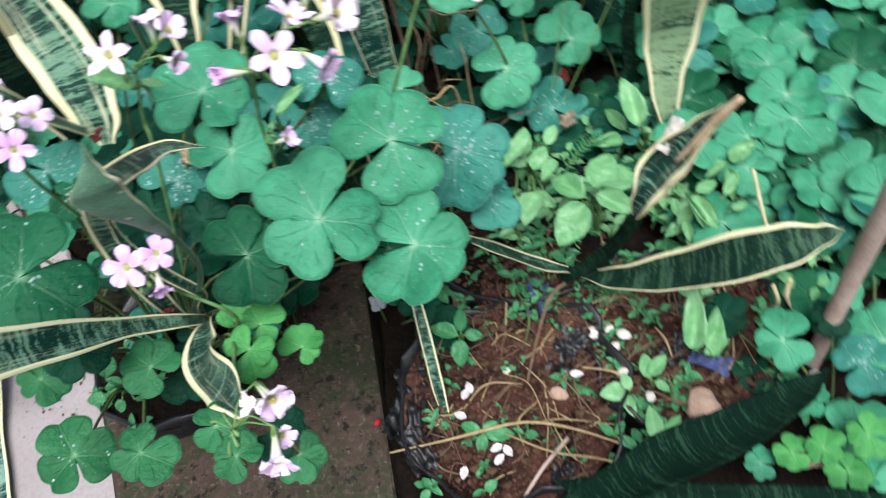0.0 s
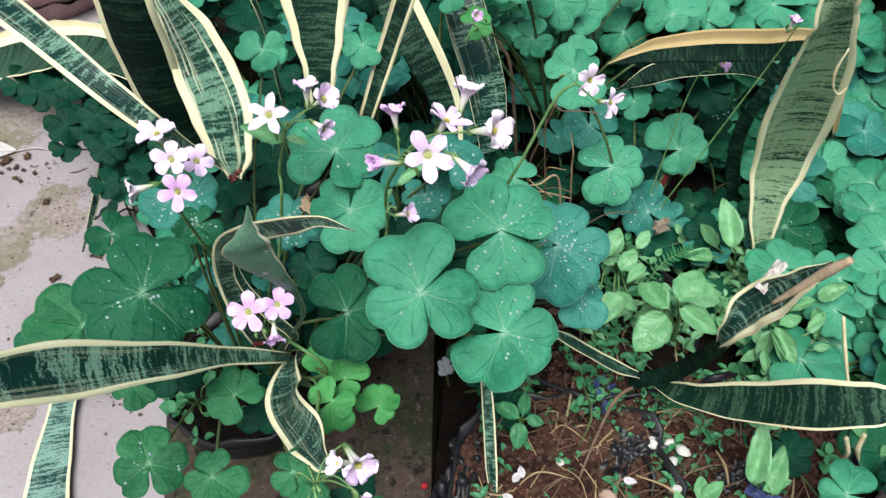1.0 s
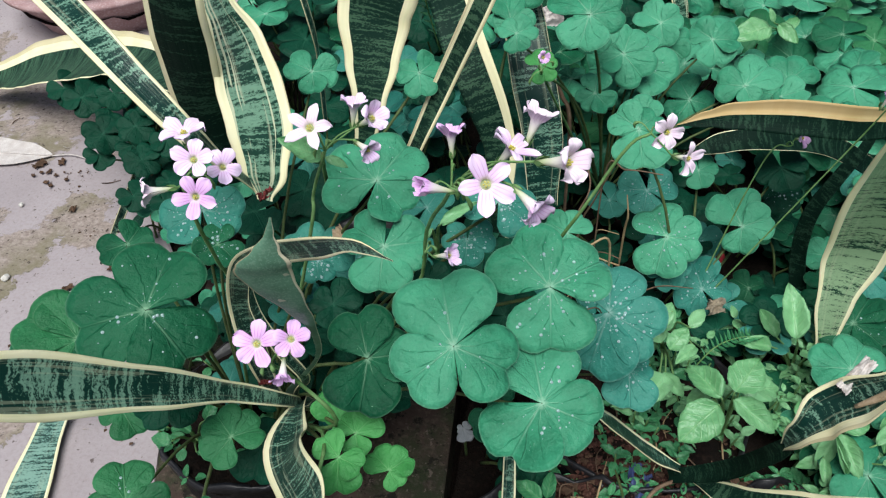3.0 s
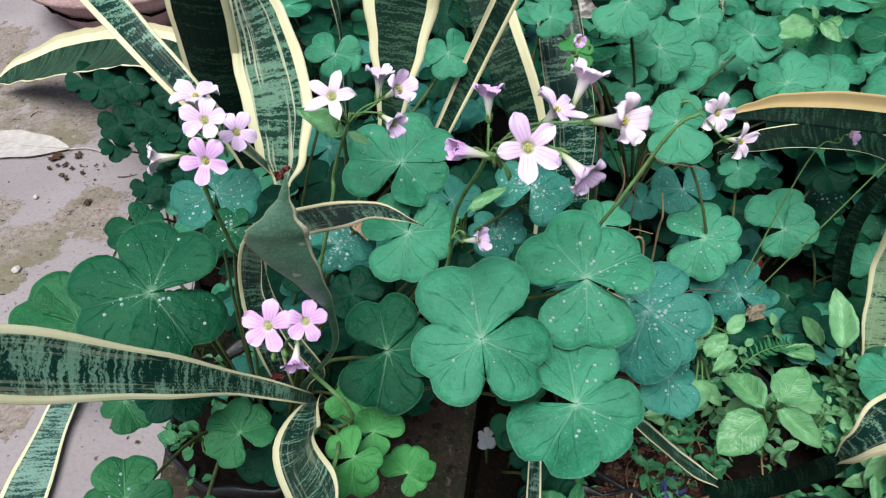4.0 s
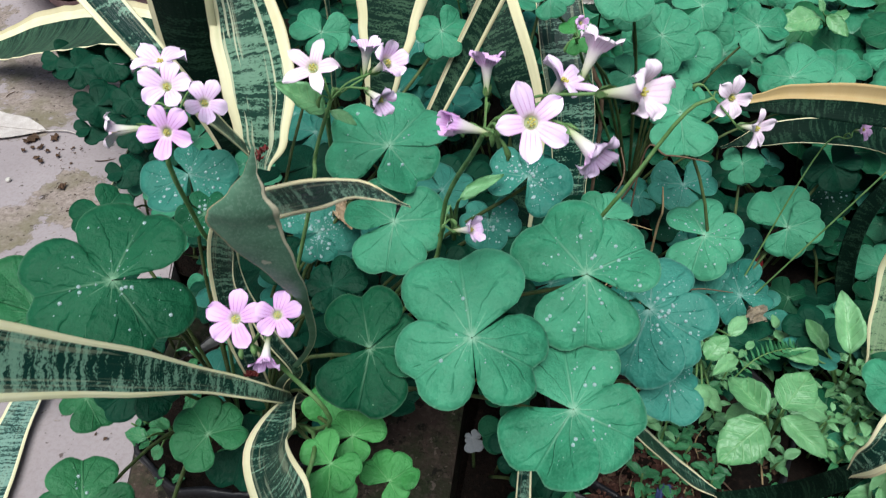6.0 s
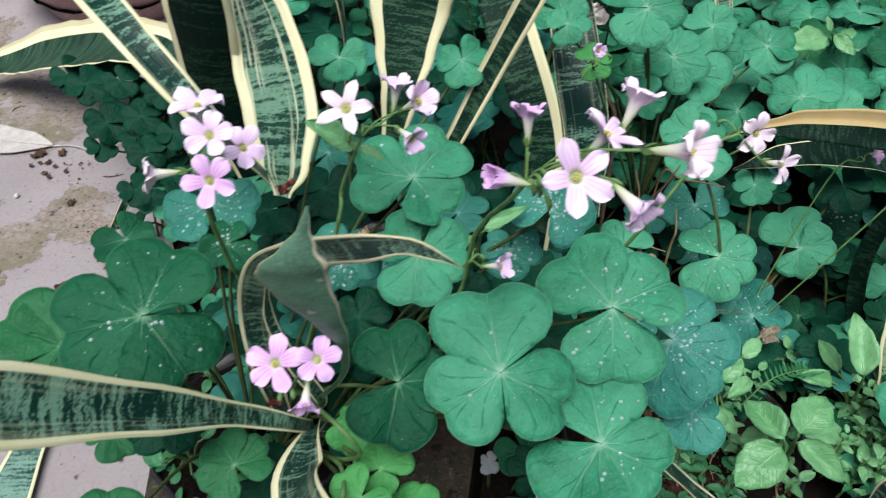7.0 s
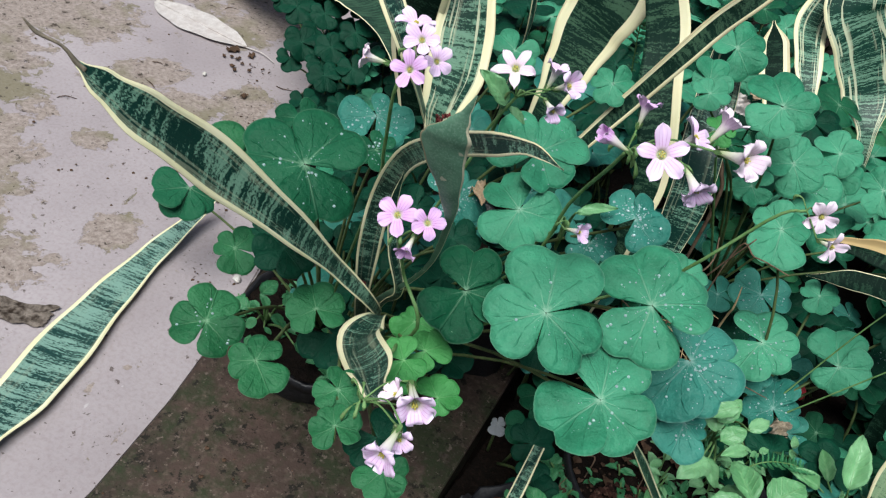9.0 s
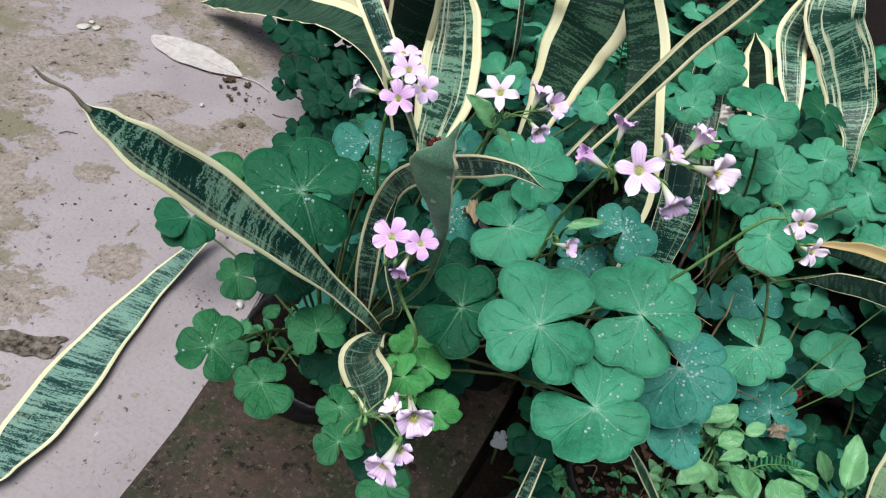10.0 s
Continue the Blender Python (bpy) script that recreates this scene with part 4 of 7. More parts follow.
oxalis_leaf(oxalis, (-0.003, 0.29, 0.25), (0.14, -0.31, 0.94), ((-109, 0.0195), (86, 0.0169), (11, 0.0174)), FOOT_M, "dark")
oxalis_leaf(oxalis, (-0.028, 0.613, 0.345), (0.13, -0.57, 0.81), ((173, 0.0176), (46, 0.0174), (-78, 0.0202)), FOOT_M)
oxalis_leaf(oxalis, (-0.136, 0.667, 0.31), (0.23, -0.54, 0.81), ((161, 0.0244), (-74, 0.0202), (16, 0.023)), FOOT_M)
oxalis_leaf(oxalis, (0.043, 0.525, 0.3), (0.05, -0.5, 0.87), ((176, 0.0252), (62, 0.0214), (-26, 0.0267)), FOOT_B, "blue", drops=12)
oxalis_leaf(oxalis, (0.02, 0.527, 0.262), (0.07, -0.47, 0.88), ((163, 0.019), (23, 0.0214), (-87, 0.0203)), FOOT_B, "blue", drops=6)
oxalis_leaf(oxalis, (0.123, 0.492, 0.239), (-0.05, -0.43, 0.9), ((90, 0.0389), (-105, 0.0461), (-26, 0.0397)), FOOT_B, "blue", drops=16)
oxalis_leaf(oxalis, (0.141, 0.477, 0.2), (-0.07, -0.38, 0.92), ((20, 0.0168), (-85, 0.0302), (-146, 0.0212)), FOOT_B, "blue", drops=4)
oxalis_leaf(oxalis, (0.09, 0.544, 0.262), (-0.01, -0.48, 0.88), ((154, 0.0195), (54, 0.0194), (-79, 0.0182)), FOOT_B)
oxalis_leaf(oxalis, (-0.005, 0.505, 0.24), (0.1, -0.43, 0.9), ((147, 0.0183), (23, 0.0176), (-75, 0.0202)), FOOT_B, "dark")
oxalis_leaf(oxalis, (-0.121, 0.512, 0.22), (0.23, -0.4, 0.89), ((154, 0.0217), (42, 0.0186), (-75, 0.022)), FOOT_M, "dark")
stalk_with_flowers(oxalis, [FOOT_M, (-0.037, 0.378, 0.235), (-0.048, 0.368, 0.29), (-0.044, 0.344, 0.335)], [
    ((-0.048, 0.344, 0.349), (0.15, -0.67, 0.72), 0.0227, "deep", "open"),
    ((-0.031, 0.347, 0.352), (0.29, -0.6, 0.75), 0.0197, "deep", "open"),
    ((-0.034, 0.336, 0.338), (0.13, -0.86, -0.5), 0.0165, "deep", "half")], buds=3)
stalk_with_flowers(oxalis, [FOOT_C, (-0.121, 0.44, 0.27), (-0.104, 0.414, 0.33), (-0.089, 0.388, 0.39), (-0.088, 0.402, 0.402)], [
    ((-0.102, 0.42, 0.415), (-0.05, -0.01, 1), 0.0250, "pale", "open"),
    ((-0.077, 0.385, 0.425), (0.2, -0.66, 0.72), 0.0204, "pale", "open"),
    ((-0.075, 0.403, 0.408), (0.54, -0.53, 0.66), 0.0191, "pale", "open"),
    ((-0.074, 0.373, 0.413), (0.23, -0.82, 0.53), 0.0194, "deep", "open"),
    ((-0.112, 0.391, 0.398), (-0.78, -0.55, 0.15), 0.0205, "white", "half")], buds=6)
stalk_with_flowers(oxalis, [FOOT_M, (-0.078, 0.478, 0.29), (-0.069, 0.482, 0.33), (-0.049, 0.468, 0.375)], [
    ((-0.049, 0.453, 0.4), (0.15, -0.67, 0.72), 0.0275, "white", "pointed"),
    ((-0.037, 0.493, 0.39), (0.11, 0.25, 0.9), 0.0215, "pale", "half"),
    ((-0.021, 0.477, 0.393), (0.7, -0.3, 0.6), 0.0235, "pale", "half"),
    ((-0.022, 0.465, 0.379), (0.8, -0.55, -0.1), 0.0195, "pale", "half")], buds=6)
stalk_with_flowers(oxalis, [FOOT_B, (-0.015, 0.476, 0.24), (0.01, 0.457, 0.33), (0.034, 0.407, 0.395), (0.041, 0.392, 0.415)], [
    ((0.039, 0.406, 0.434), (-0.05, 0.3, 0.9), 0.0175, "deep", "half"),
    ((0.034, 0.377, 0.426), (-0.87, -0.34, 0.36), 0.017, "deep", "bell"),
    ((0.059, 0.377, 0.43), (0.22, -0.76, 0.61), 0.0262, "pale", "star"),
    ((0.067, 0.397, 0.435), (0.57, 0.15, 0.81), 0.0242, "pale", "star"),
    ((0.076, 0.413, 0.44), (0.31, 0.3, 0.83), 0.0215, "white", "half"),
    ((0.092, 0.374, 0.446), (0.84, -0.42, 0.35), 0.0245, "white", "half"),
    ((0.08, 0.37, 0.425), (0.74, -0.6, -0.3), 0.0215, "pale", "half")], buds=7)
stalk_with_flowers(oxalis, [FOOT_B, (-0.013, 0.487, 0.26), (0.009, 0.455, 0.315)], [
    ((0.026, 0.443, 0.325), (0.88, -0.24, 0.4), 0.0181, "pale", "half")], buds=3)
stalk_with_flowers(oxalis, [FOOT_B, (0.059, 0.522, 0.24), (0.09, 0.515, 0.29), (0.121, 0.524, 0.35), (0.135, 0.526, 0.362)], [
    ((0.145, 0.531, 0.36), (0.5, -0.82, 0.25), 0.0225, "white", "open"),
    ((0.158, 0.517, 0.352), (0.8, -0.52, 0.25), 0.0225, "white", "star")], buds=1)
stalk_with_flowers(oxalis, [FOOT_M, (-0.049, 0.381, 0.22), (-0.027, 0.306, 0.26), (-0.006, 0.269, 0.3)], [
    ((0.02, 0.272, 0.316), (0.6, -0.75, 0.2), 0.027, "pale", "half"),
    ((0.024, 0.24, 0.318), (0.1, -0.96, -0.1), 0.025, "pale", "half"),
    ((0.007, 0.276, 0.31), (-0.66, -0.39, 0.64), 0.0187, "white", "half"),
    ((0.024, 0.255, 0.312), (0.65, -0.71, 0.27), 0.0166, "pale", "half")], buds=7)


# ---- snake plant that shares the oxalis pot ----
snake_pot = thing("snake_plant", (-0.165, 0.495, 0.03), "variegated snake plant with cream-edged banded leaves in a black pot", "plant", "snake plants")
snake_leaf(snake_pot, [(-0.124, 0.506, 0.06), (-0.09, 0.427, 0.18), (-0.106, 0.388, 0.24), (-0.122, 0.343, 0.3), (-0.141, 0.303, 0.35), (-0.153, 0.275, 0.382), (-0.164, 0.261, 0.4), (-0.171, 0.254, 0.41)], (0.0087, 0.0087, 0.0132, 0.0244, 0.0332, 0.0269, 0.0153, 0.0035), ((0.22, -0.5, 0.84), (0.22, -0.5, 0.84)), seed=1, dry_tip=True, fold=0.25)
snake_leaf(snake_pot, [(-0.116, 0.501, 0.07), (-0.087, 0.425, 0.18), (-0.066, 0.365, 0.22), (-0.03, 0.318, 0.262), (-0.011, 0.292, 0.282), (0.003, 0.281, 0.295)], (0.0085, 0.0104, 0.0294, 0.0284, 0.0147, 0.0014), ((0.15, -0.55, 0.82), (0.15, -0.55, 0.82)), seed=2, fold=0.35)
snake_leaf(snake_pot, [(-0.146, 0.504, 0.06), (-0.114, 0.44, 0.17), (-0.107, 0.424, 0.24), (-0.101, 0.418, 0.29), (-0.081, 0.401, 0.34), (-0.047, 0.375, 0.38), (-0.012, 0.351, 0.41), (0.012, 0.339, 0.425), (0.032, 0.327, 0.43)], (0.0097, 0.0109, 0.0166, 0.0164, 0.015, 0.0143, 0.0127, 0.0067, 0.0005), ((0.3, -0.64, 0.71), (0.41, -0.88, 0.23)), seed=3, fold=0.2, wavy=0.04)
snake_leaf(snake_pot, [(-0.143, 0.502, 0.06), (-0.103, 0.442, 0.17), (-0.05, 0.399, 0.27), (-0.025, 0.359, 0.345), (-0.022, 0.345, 0.375), (-0.025, 0.338, 0.395), (-0.027, 0.335, 0.407), (-0.026, 0.333, 0.414), (-0.023, 0.334, 0.422), (-0.02, 0.335, 0.43), (-0.018, 0.336, 0.438)], (0.0087, 0.007, 0.0031, 0.0039, 0.011, 0.0203, 0.0243, 0.0222, 0.0111, 0.0037, 0.0009), ((0.26, -0.49, 0.83), (0.08, -0.53, 0.84)), seed=4, fold=-0.12, wavy=0.08, look_="back", across=(0.97, 0.235, -0.056))
snake_leaf(snake_pot, [(-0.141, 0.502, 0.06), (-0.094, 0.436, 0.18), (-0.074, 0.42, 0.22), (-0.08, 0.411, 0.26), (-0.085, 0.406, 0.3), (-0.081, 0.404, 0.33)], (0.0068, 0.0061, 0.0077, 0.0084, 0.006, 0.0014), ((0.63, -0.55, 0.56), (0.63, -0.55, 0.56)), seed=5)


# ---- snake plants behind ----
snake_left = thing("snake_plant", (-0.13, 0.56, 0.2), "tall variegated snake plant with yellow-edged leaves in a black grow bag", "plant", "snake plants")
snake_leaf(snake_left, [(-0.14, 0.545, 0.268), (-0.138, 0.552, 0.29), (-0.14, 0.567, 0.318), (-0.147, 0.58, 0.343), (-0.156, 0.593, 0.37), (-0.17, 0.605, 0.393), (-0.183, 0.614, 0.412)], (0.0121, 0.0367, 0.0498, 0.0501, 0.0415, 0.0262, 0.0017), ((0.08, -0.83, 0.55), (0.27, -0.81, 0.52)), seed=6, fold=0.25, skew=0.05, rim=1.12, pale=True)
snake_leaf(snake_left, [(-0.149, 0.546, 0.28), (-0.144, 0.491, 0.355), (-0.169, 0.489, 0.395), (-0.208, 0.51, 0.42), (-0.267, 0.552, 0.435), (-0.374, 0.642, 0.44), (-0.49, 0.742, 0.44)], (0.0102, 0.0165, 0.0195, 0.0219, 0.0248, 0.023, 0.0021), ((0.46, -0.38, 0.8), (0.46, -0.38, 0.8)), seed=7, fold=0.2, skew=-0.12, rim=1.05)
# this leaf's underside is in shade; the dark look puts that into its colour
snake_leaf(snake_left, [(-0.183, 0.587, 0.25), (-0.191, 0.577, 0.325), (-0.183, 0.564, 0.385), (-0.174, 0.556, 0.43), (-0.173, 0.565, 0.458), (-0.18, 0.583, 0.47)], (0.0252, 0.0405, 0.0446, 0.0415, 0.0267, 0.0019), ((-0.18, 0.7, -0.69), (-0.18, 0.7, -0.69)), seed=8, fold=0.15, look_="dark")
snake_leaf(snake_left, [(-0.236, 0.684, 0.2), (-0.359, 0.826, 0.18), (-0.48, 0.919, 0.165), (-0.61, 0.985, 0.125), (-0.747, 1.034, 0.08), (-0.849, 1.052, 0.045), (-0.91, 1.043, 0.022)], (0.0159, 0.0358, 0.0748, 0.094, 0.0938, 0.0566, 0.0037), ((0.21, -0.43, 0.88), (0.15, -0.41, 0.9)), seed=9, fold=0.25, wavy=0.08, skew=0.3, look_="olive")
snake_leaf(snake_left, [(-0.412, 0.866, 0.1), (-0.476, 0.875, 0.075), (-0.492, 0.847, 0.045), (-0.483, 0.778, 0.03), (-0.474, 0.697, 0.012)], (0.006, 0.0093, 0.0141, 0.0136, 0.0043), ((0.97, -0.08, 0.23), (0.97, -0.08, 0.23)), seed=10, fold=0.3)
snake_mid = thing("snake_plant", (-0.02, 0.62, 0.12), "upright variegated snake plant with cream margins in a black grow bag", "plant", "snake plants")
snake_leaf(snake_mid, [(-0.099, 0.673, 0.24), (-0.092, 0.677, 0.278), (-0.089, 0.689, 0.309), (-0.086, 0.702, 0.344), (-0.08, 0.708, 0.377), (-0.086, 0.726, 0.418), (-0.096, 0.742, 0.463), (-0.108, 0.758, 0.512)], (0.02, 0.0302, 0.0467, 0.0621, 0.0715, 0.0729, 0.0566, 0.0026), ((0.15, -0.7, 0.7), (0.15, -0.7, 0.7)), seed=11, fold=0.15, rim=1.15, look_="olive")
snake_leaf(snake_mid, [(-0.048, 0.616, 0.25), (-0.031, 0.603, 0.29), (-0.008, 0.608, 0.34), (0.015, 0.603, 0.39), (0.029, 0.602, 0.42), (0.049, 0.594, 0.455), (0.082, 0.585, 0.52)], (0.009, 0.0135, 0.0165, 0.0175, 0.0175, 0.0165, 0.003), ((-0.2, -0.8, 0.4), (-0.2, -0.8, 0.4)), seed=12, fold=0.3, rim=1.2, look_="olive")
snake_leaf(snake_mid, [(0.025, 0.635, 0.1), (0.03, 0.629, 0.17), (0.031, 0.626, 0.223), (0.029, 0.635, 0.269), (0.015, 0.643, 0.311), (-0.005, 0.667, 0.345), (-0.018, 0.685, 0.375), (-0.042, 0.691, 0.417), (-0.062, 0.69, 0.462)], (0.0112, 0.0152, 0.0199, 0.0267, 0.0326, 0.035, 0.0357, 0.0313, 0.0018), ((-0.15, -0.7, 0.7), (-0.15, -0.7, 0.7)), seed=13, fold=0.12, skew=0.36, rim=0.85, look_="olive")
snake_leaf(snake_mid, [(0.061, 0.698, 0.16), (0.056, 0.72, 0.225), (0.044, 0.744, 0.268), (0.032, 0.78, 0.3), (0.021, 0.816, 0.33), (0.013, 0.816, 0.38)], (0.0289, 0.039, 0.0417, 0.0398, 0.0334, 0.002), ((0.27, -0.68, 0.68), (0.27, -0.68, 0.68)), seed=14, fold=0.15, rim=0.8)
snake_leaf(snake_mid, [(-0.157, 0.723, 0.22), (-0.151, 0.718, 0.28), (-0.142, 0.698, 0.33), (-0.15, 0.698, 0.39), (-0.156, 0.698, 0.44)], (0.0095, 0.0119, 0.011, 0.01, 0.002), ((0.95, -0.04, 0.32), (0.95, -0.04, 0.32)), seed=15)
snake_back = thing("snake_plant", (0.06, 0.92, 0.06), "broad grey-green snake plant with whitish margins", "plant", "snake plants")
snake_leaf(snake_back, [(0.222, 1.13, 0.09), (0.199, 1.147, 0.183), (0.171, 1.178, 0.228), (0.136, 1.182, 0.278), (0.099, 1.18, 0.326), (0.092, 1.216, 0.383), (0.085, 1.253, 0.445), (0.08, 1.289, 0.5)], (0.01, 0.022, 0.067, 0.0778, 0.076, 0.0499, 0.0343, 0.0024), ((0.1, -0.75, 0.65), (0.1, -0.75, 0.65)), seed=16, fold=0.15, pale=True, rim=0.84, skew=-0.1)
snake_leaf(snake_back, [(0.13, 1.08, 0.13), (0.111, 1.095, 0.212), (0.085, 1.129, 0.255), (0.064, 1.182, 0.287), (0.067, 1.23, 0.34), (0.07, 1.278, 0.387)], (0.01, 0.0207, 0.037, 0.0456, 0.0265, 0.0023), ((0.2, -0.7, 0.68), (0.2, -0.7, 0.68)), seed=17, pale=True, rim=1.08)
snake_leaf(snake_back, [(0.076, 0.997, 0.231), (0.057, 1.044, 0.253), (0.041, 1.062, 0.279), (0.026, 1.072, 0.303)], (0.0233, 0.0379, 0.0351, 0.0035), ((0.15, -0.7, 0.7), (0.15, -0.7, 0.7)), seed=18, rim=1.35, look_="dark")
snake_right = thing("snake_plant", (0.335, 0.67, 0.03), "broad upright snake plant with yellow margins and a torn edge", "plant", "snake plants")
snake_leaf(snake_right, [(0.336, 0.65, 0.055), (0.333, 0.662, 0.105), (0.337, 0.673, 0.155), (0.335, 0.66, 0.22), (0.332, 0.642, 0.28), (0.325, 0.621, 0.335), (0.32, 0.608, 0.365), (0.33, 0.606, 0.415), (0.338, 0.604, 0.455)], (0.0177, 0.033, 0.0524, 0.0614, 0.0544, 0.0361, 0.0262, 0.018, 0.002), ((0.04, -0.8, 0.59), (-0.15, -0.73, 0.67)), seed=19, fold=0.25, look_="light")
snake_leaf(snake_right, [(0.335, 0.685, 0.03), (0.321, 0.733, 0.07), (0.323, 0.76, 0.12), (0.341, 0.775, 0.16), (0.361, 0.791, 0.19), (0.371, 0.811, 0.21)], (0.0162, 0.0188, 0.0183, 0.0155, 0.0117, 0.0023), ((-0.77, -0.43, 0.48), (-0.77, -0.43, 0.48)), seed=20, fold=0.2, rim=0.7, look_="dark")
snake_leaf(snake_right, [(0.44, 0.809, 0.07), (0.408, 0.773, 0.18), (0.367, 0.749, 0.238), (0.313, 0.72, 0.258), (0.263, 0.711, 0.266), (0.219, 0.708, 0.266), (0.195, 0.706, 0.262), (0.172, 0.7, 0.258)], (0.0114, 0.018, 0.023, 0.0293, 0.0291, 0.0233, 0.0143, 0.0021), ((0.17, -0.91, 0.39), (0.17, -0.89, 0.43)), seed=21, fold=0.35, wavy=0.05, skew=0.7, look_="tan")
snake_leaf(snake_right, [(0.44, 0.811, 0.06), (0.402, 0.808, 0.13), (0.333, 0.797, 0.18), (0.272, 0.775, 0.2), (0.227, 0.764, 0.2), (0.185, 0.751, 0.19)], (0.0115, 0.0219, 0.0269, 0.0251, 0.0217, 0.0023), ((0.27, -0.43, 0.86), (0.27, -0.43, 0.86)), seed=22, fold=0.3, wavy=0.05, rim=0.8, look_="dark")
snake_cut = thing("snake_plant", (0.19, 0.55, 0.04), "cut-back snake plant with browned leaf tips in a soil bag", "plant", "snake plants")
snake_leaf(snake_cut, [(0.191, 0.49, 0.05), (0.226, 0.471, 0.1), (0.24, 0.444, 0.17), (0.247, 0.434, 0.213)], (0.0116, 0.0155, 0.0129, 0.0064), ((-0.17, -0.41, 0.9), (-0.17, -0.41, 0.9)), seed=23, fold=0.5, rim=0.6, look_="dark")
snake_leaf(snake_cut, [(0.241, 0.443, 0.176), (0.245, 0.433, 0.212), (0.255, 0.433, 0.235), (0.266, 0.429, 0.255), (0.276, 0.423, 0.28), (0.286, 0.418, 0.302)], (0.0026, 0.0153, 0.0287, 0.0291, 0.0163, 0.0041), ((-0.17, -0.41, 0.9), (-0.17, -0.41, 0.9)), seed=24, fold=0.6, wavy=0.05, skew=0.25, rim=1.1)
snake_leaf(snake_cut, [(0.209, 0.492, 0.05), (0.236, 0.46, 0.08), (0.271, 0.43, 0.12), (0.304, 0.402, 0.165), (0.33, 0.388, 0.19), (0.351, 0.384, 0.2), (0.362, 0.382, 0.205)], (0.0074, 0.0216, 0.0323, 0.0373, 0.0305, 0.0149, 0.0018), ((0.14, -0.42, 0.89), (0.14, -0.42, 0.89)), seed=25, fold=0.25, wavy=0.05, rim=0.9, skew=-0.08, look_="olive")
snake_leaf(snake_cut, [(0.198, 0.492, 0.06), (0.17, 0.483, 0.09), (0.139, 0.468, 0.14), (0.118, 0.461, 0.17)], (0.0083, 0.0171, 0.016, 0.0091), ((0.32, -0, 0.95), (0.32, -0, 0.95)), seed=26, fold=0.3)
snake_front = thing("snake_plant", (0.36, 0.38, 0.04), "dark green snake plant leaf leaning low over the soil", "plant", "snake plants")
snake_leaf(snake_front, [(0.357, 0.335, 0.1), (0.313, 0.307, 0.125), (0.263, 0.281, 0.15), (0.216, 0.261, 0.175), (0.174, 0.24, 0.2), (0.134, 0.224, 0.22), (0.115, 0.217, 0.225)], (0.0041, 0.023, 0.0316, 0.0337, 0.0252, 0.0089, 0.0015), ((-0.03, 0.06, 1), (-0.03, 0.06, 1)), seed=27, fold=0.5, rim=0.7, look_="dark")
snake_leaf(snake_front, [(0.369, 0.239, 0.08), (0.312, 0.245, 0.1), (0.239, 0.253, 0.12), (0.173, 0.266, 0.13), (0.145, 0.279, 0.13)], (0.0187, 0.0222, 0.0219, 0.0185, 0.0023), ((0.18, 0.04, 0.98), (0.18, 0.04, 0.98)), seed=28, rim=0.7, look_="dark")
snake_gap = thing("snake_plant", (0.03, 0.52, -0.02), "single narrow snake plant leaf wedged in the gap", "plant", "snake plants")
snake_leaf(snake_gap, [(0.059, 0.477, 0.09), (0.063, 0.439, 0.075), (0.065, 0.407, 0.05), (0.067, 0.384, 0.03), (0.068, 0.37, 0.02)], (0.011, 0.0127, 0.0127, 0.0078, 0.002), ((-0.46, -0.47, 0.76), (-0.46, -0.47, 0.76)), seed=29)
snake_low = thing("snake_plant", (-0.3, 0.5, 0.03), "drooping snake plant leaf with a cream edge lying over the pavement", "plant", "snake plants")
snake_leaf(snake_low, [(-0.406, 0.576, 0.035), (-0.407, 0.542, 0.02), (-0.399, 0.475, 0.01), (-0.38, 0.401, 0.007), (-0.356, 0.332, 0.007), (-0.336, 0.279, 0.008), (-0.319, 0.232, 0.012), (-0.311, 0.209, 0.014)], (0.008, 0.017, 0.029, 0.043, 0.055, 0.051, 0.029, 0.0027), ((0.1, -0.25, 1), (0.1, -0.25, 1)), seed=30, fold=0.1, look_="blue", rim=0.92)


# ---- oxalis in the bed behind ----
FOOT_R, FOOT_T, FOOT_L, FOOT_S = (0.21, 0.69, 0.02), (0.12, 0.86, 0.05), (-0.44, 0.86, 0.0), (0.0, 0.66, 0.1)
oxalis_bed = thing("oxalis_plant", (0.21, 0.69, 0.03), "oxalis clump with wet green clover leaves in the soil bed", "plant", "bed oxalis")
oxalis_leaf(oxalis_bed, (0.181, 0.697, 0.134), (-0.09, -0.47, 0.88), ((116, 0.0383), (0, 0.0346), (-105, 0.0411)), FOOT_R, drops=9)
oxalis_leaf(oxalis_bed, (0.254, 0.728, 0.129), (-0.19, -0.62, 0.76), ((117, 0.0404), (24, 0.0304), (-93, 0.0278)), FOOT_R)
oxalis_leaf(oxalis_bed, (0.162, 0.755, 0.144), (-0.07, -0.5, 0.86), ((178, 0.032), (27, 0.0307), (-95, 0.028)), FOOT_R, "blue", drops=5)
oxalis_leaf(oxalis_bed, (0.224, 0.69, 0.075), (-0.12, -0.43, 0.89), ((108, 0.0356), (17, 0.0287), (-127, 0.0317)), FOOT_R, "blue", drops=6)
oxalis_leaf(oxalis_bed, (0.142, 0.718, 0.24), (-0.06, -0.54, 0.84), ((144, 0.0282), (45, 0.0238), (-81, 0.0414)), FOOT_R)
oxalis_leaf(oxalis_bed, (0.206, 0.75, 0.177), (-0.11, -0.51, 0.85), ((165, 0.0187), (34, 0.0184), (-78, 0.0199)), FOOT_R)
oxalis_leaf(oxalis_bed, (0.288, 0.78, 0.165), (-0.17, -0.51, 0.84), ((179, 0.026), (37, 0.0247), (-70, 0.0271)), FOOT_R, "dark")
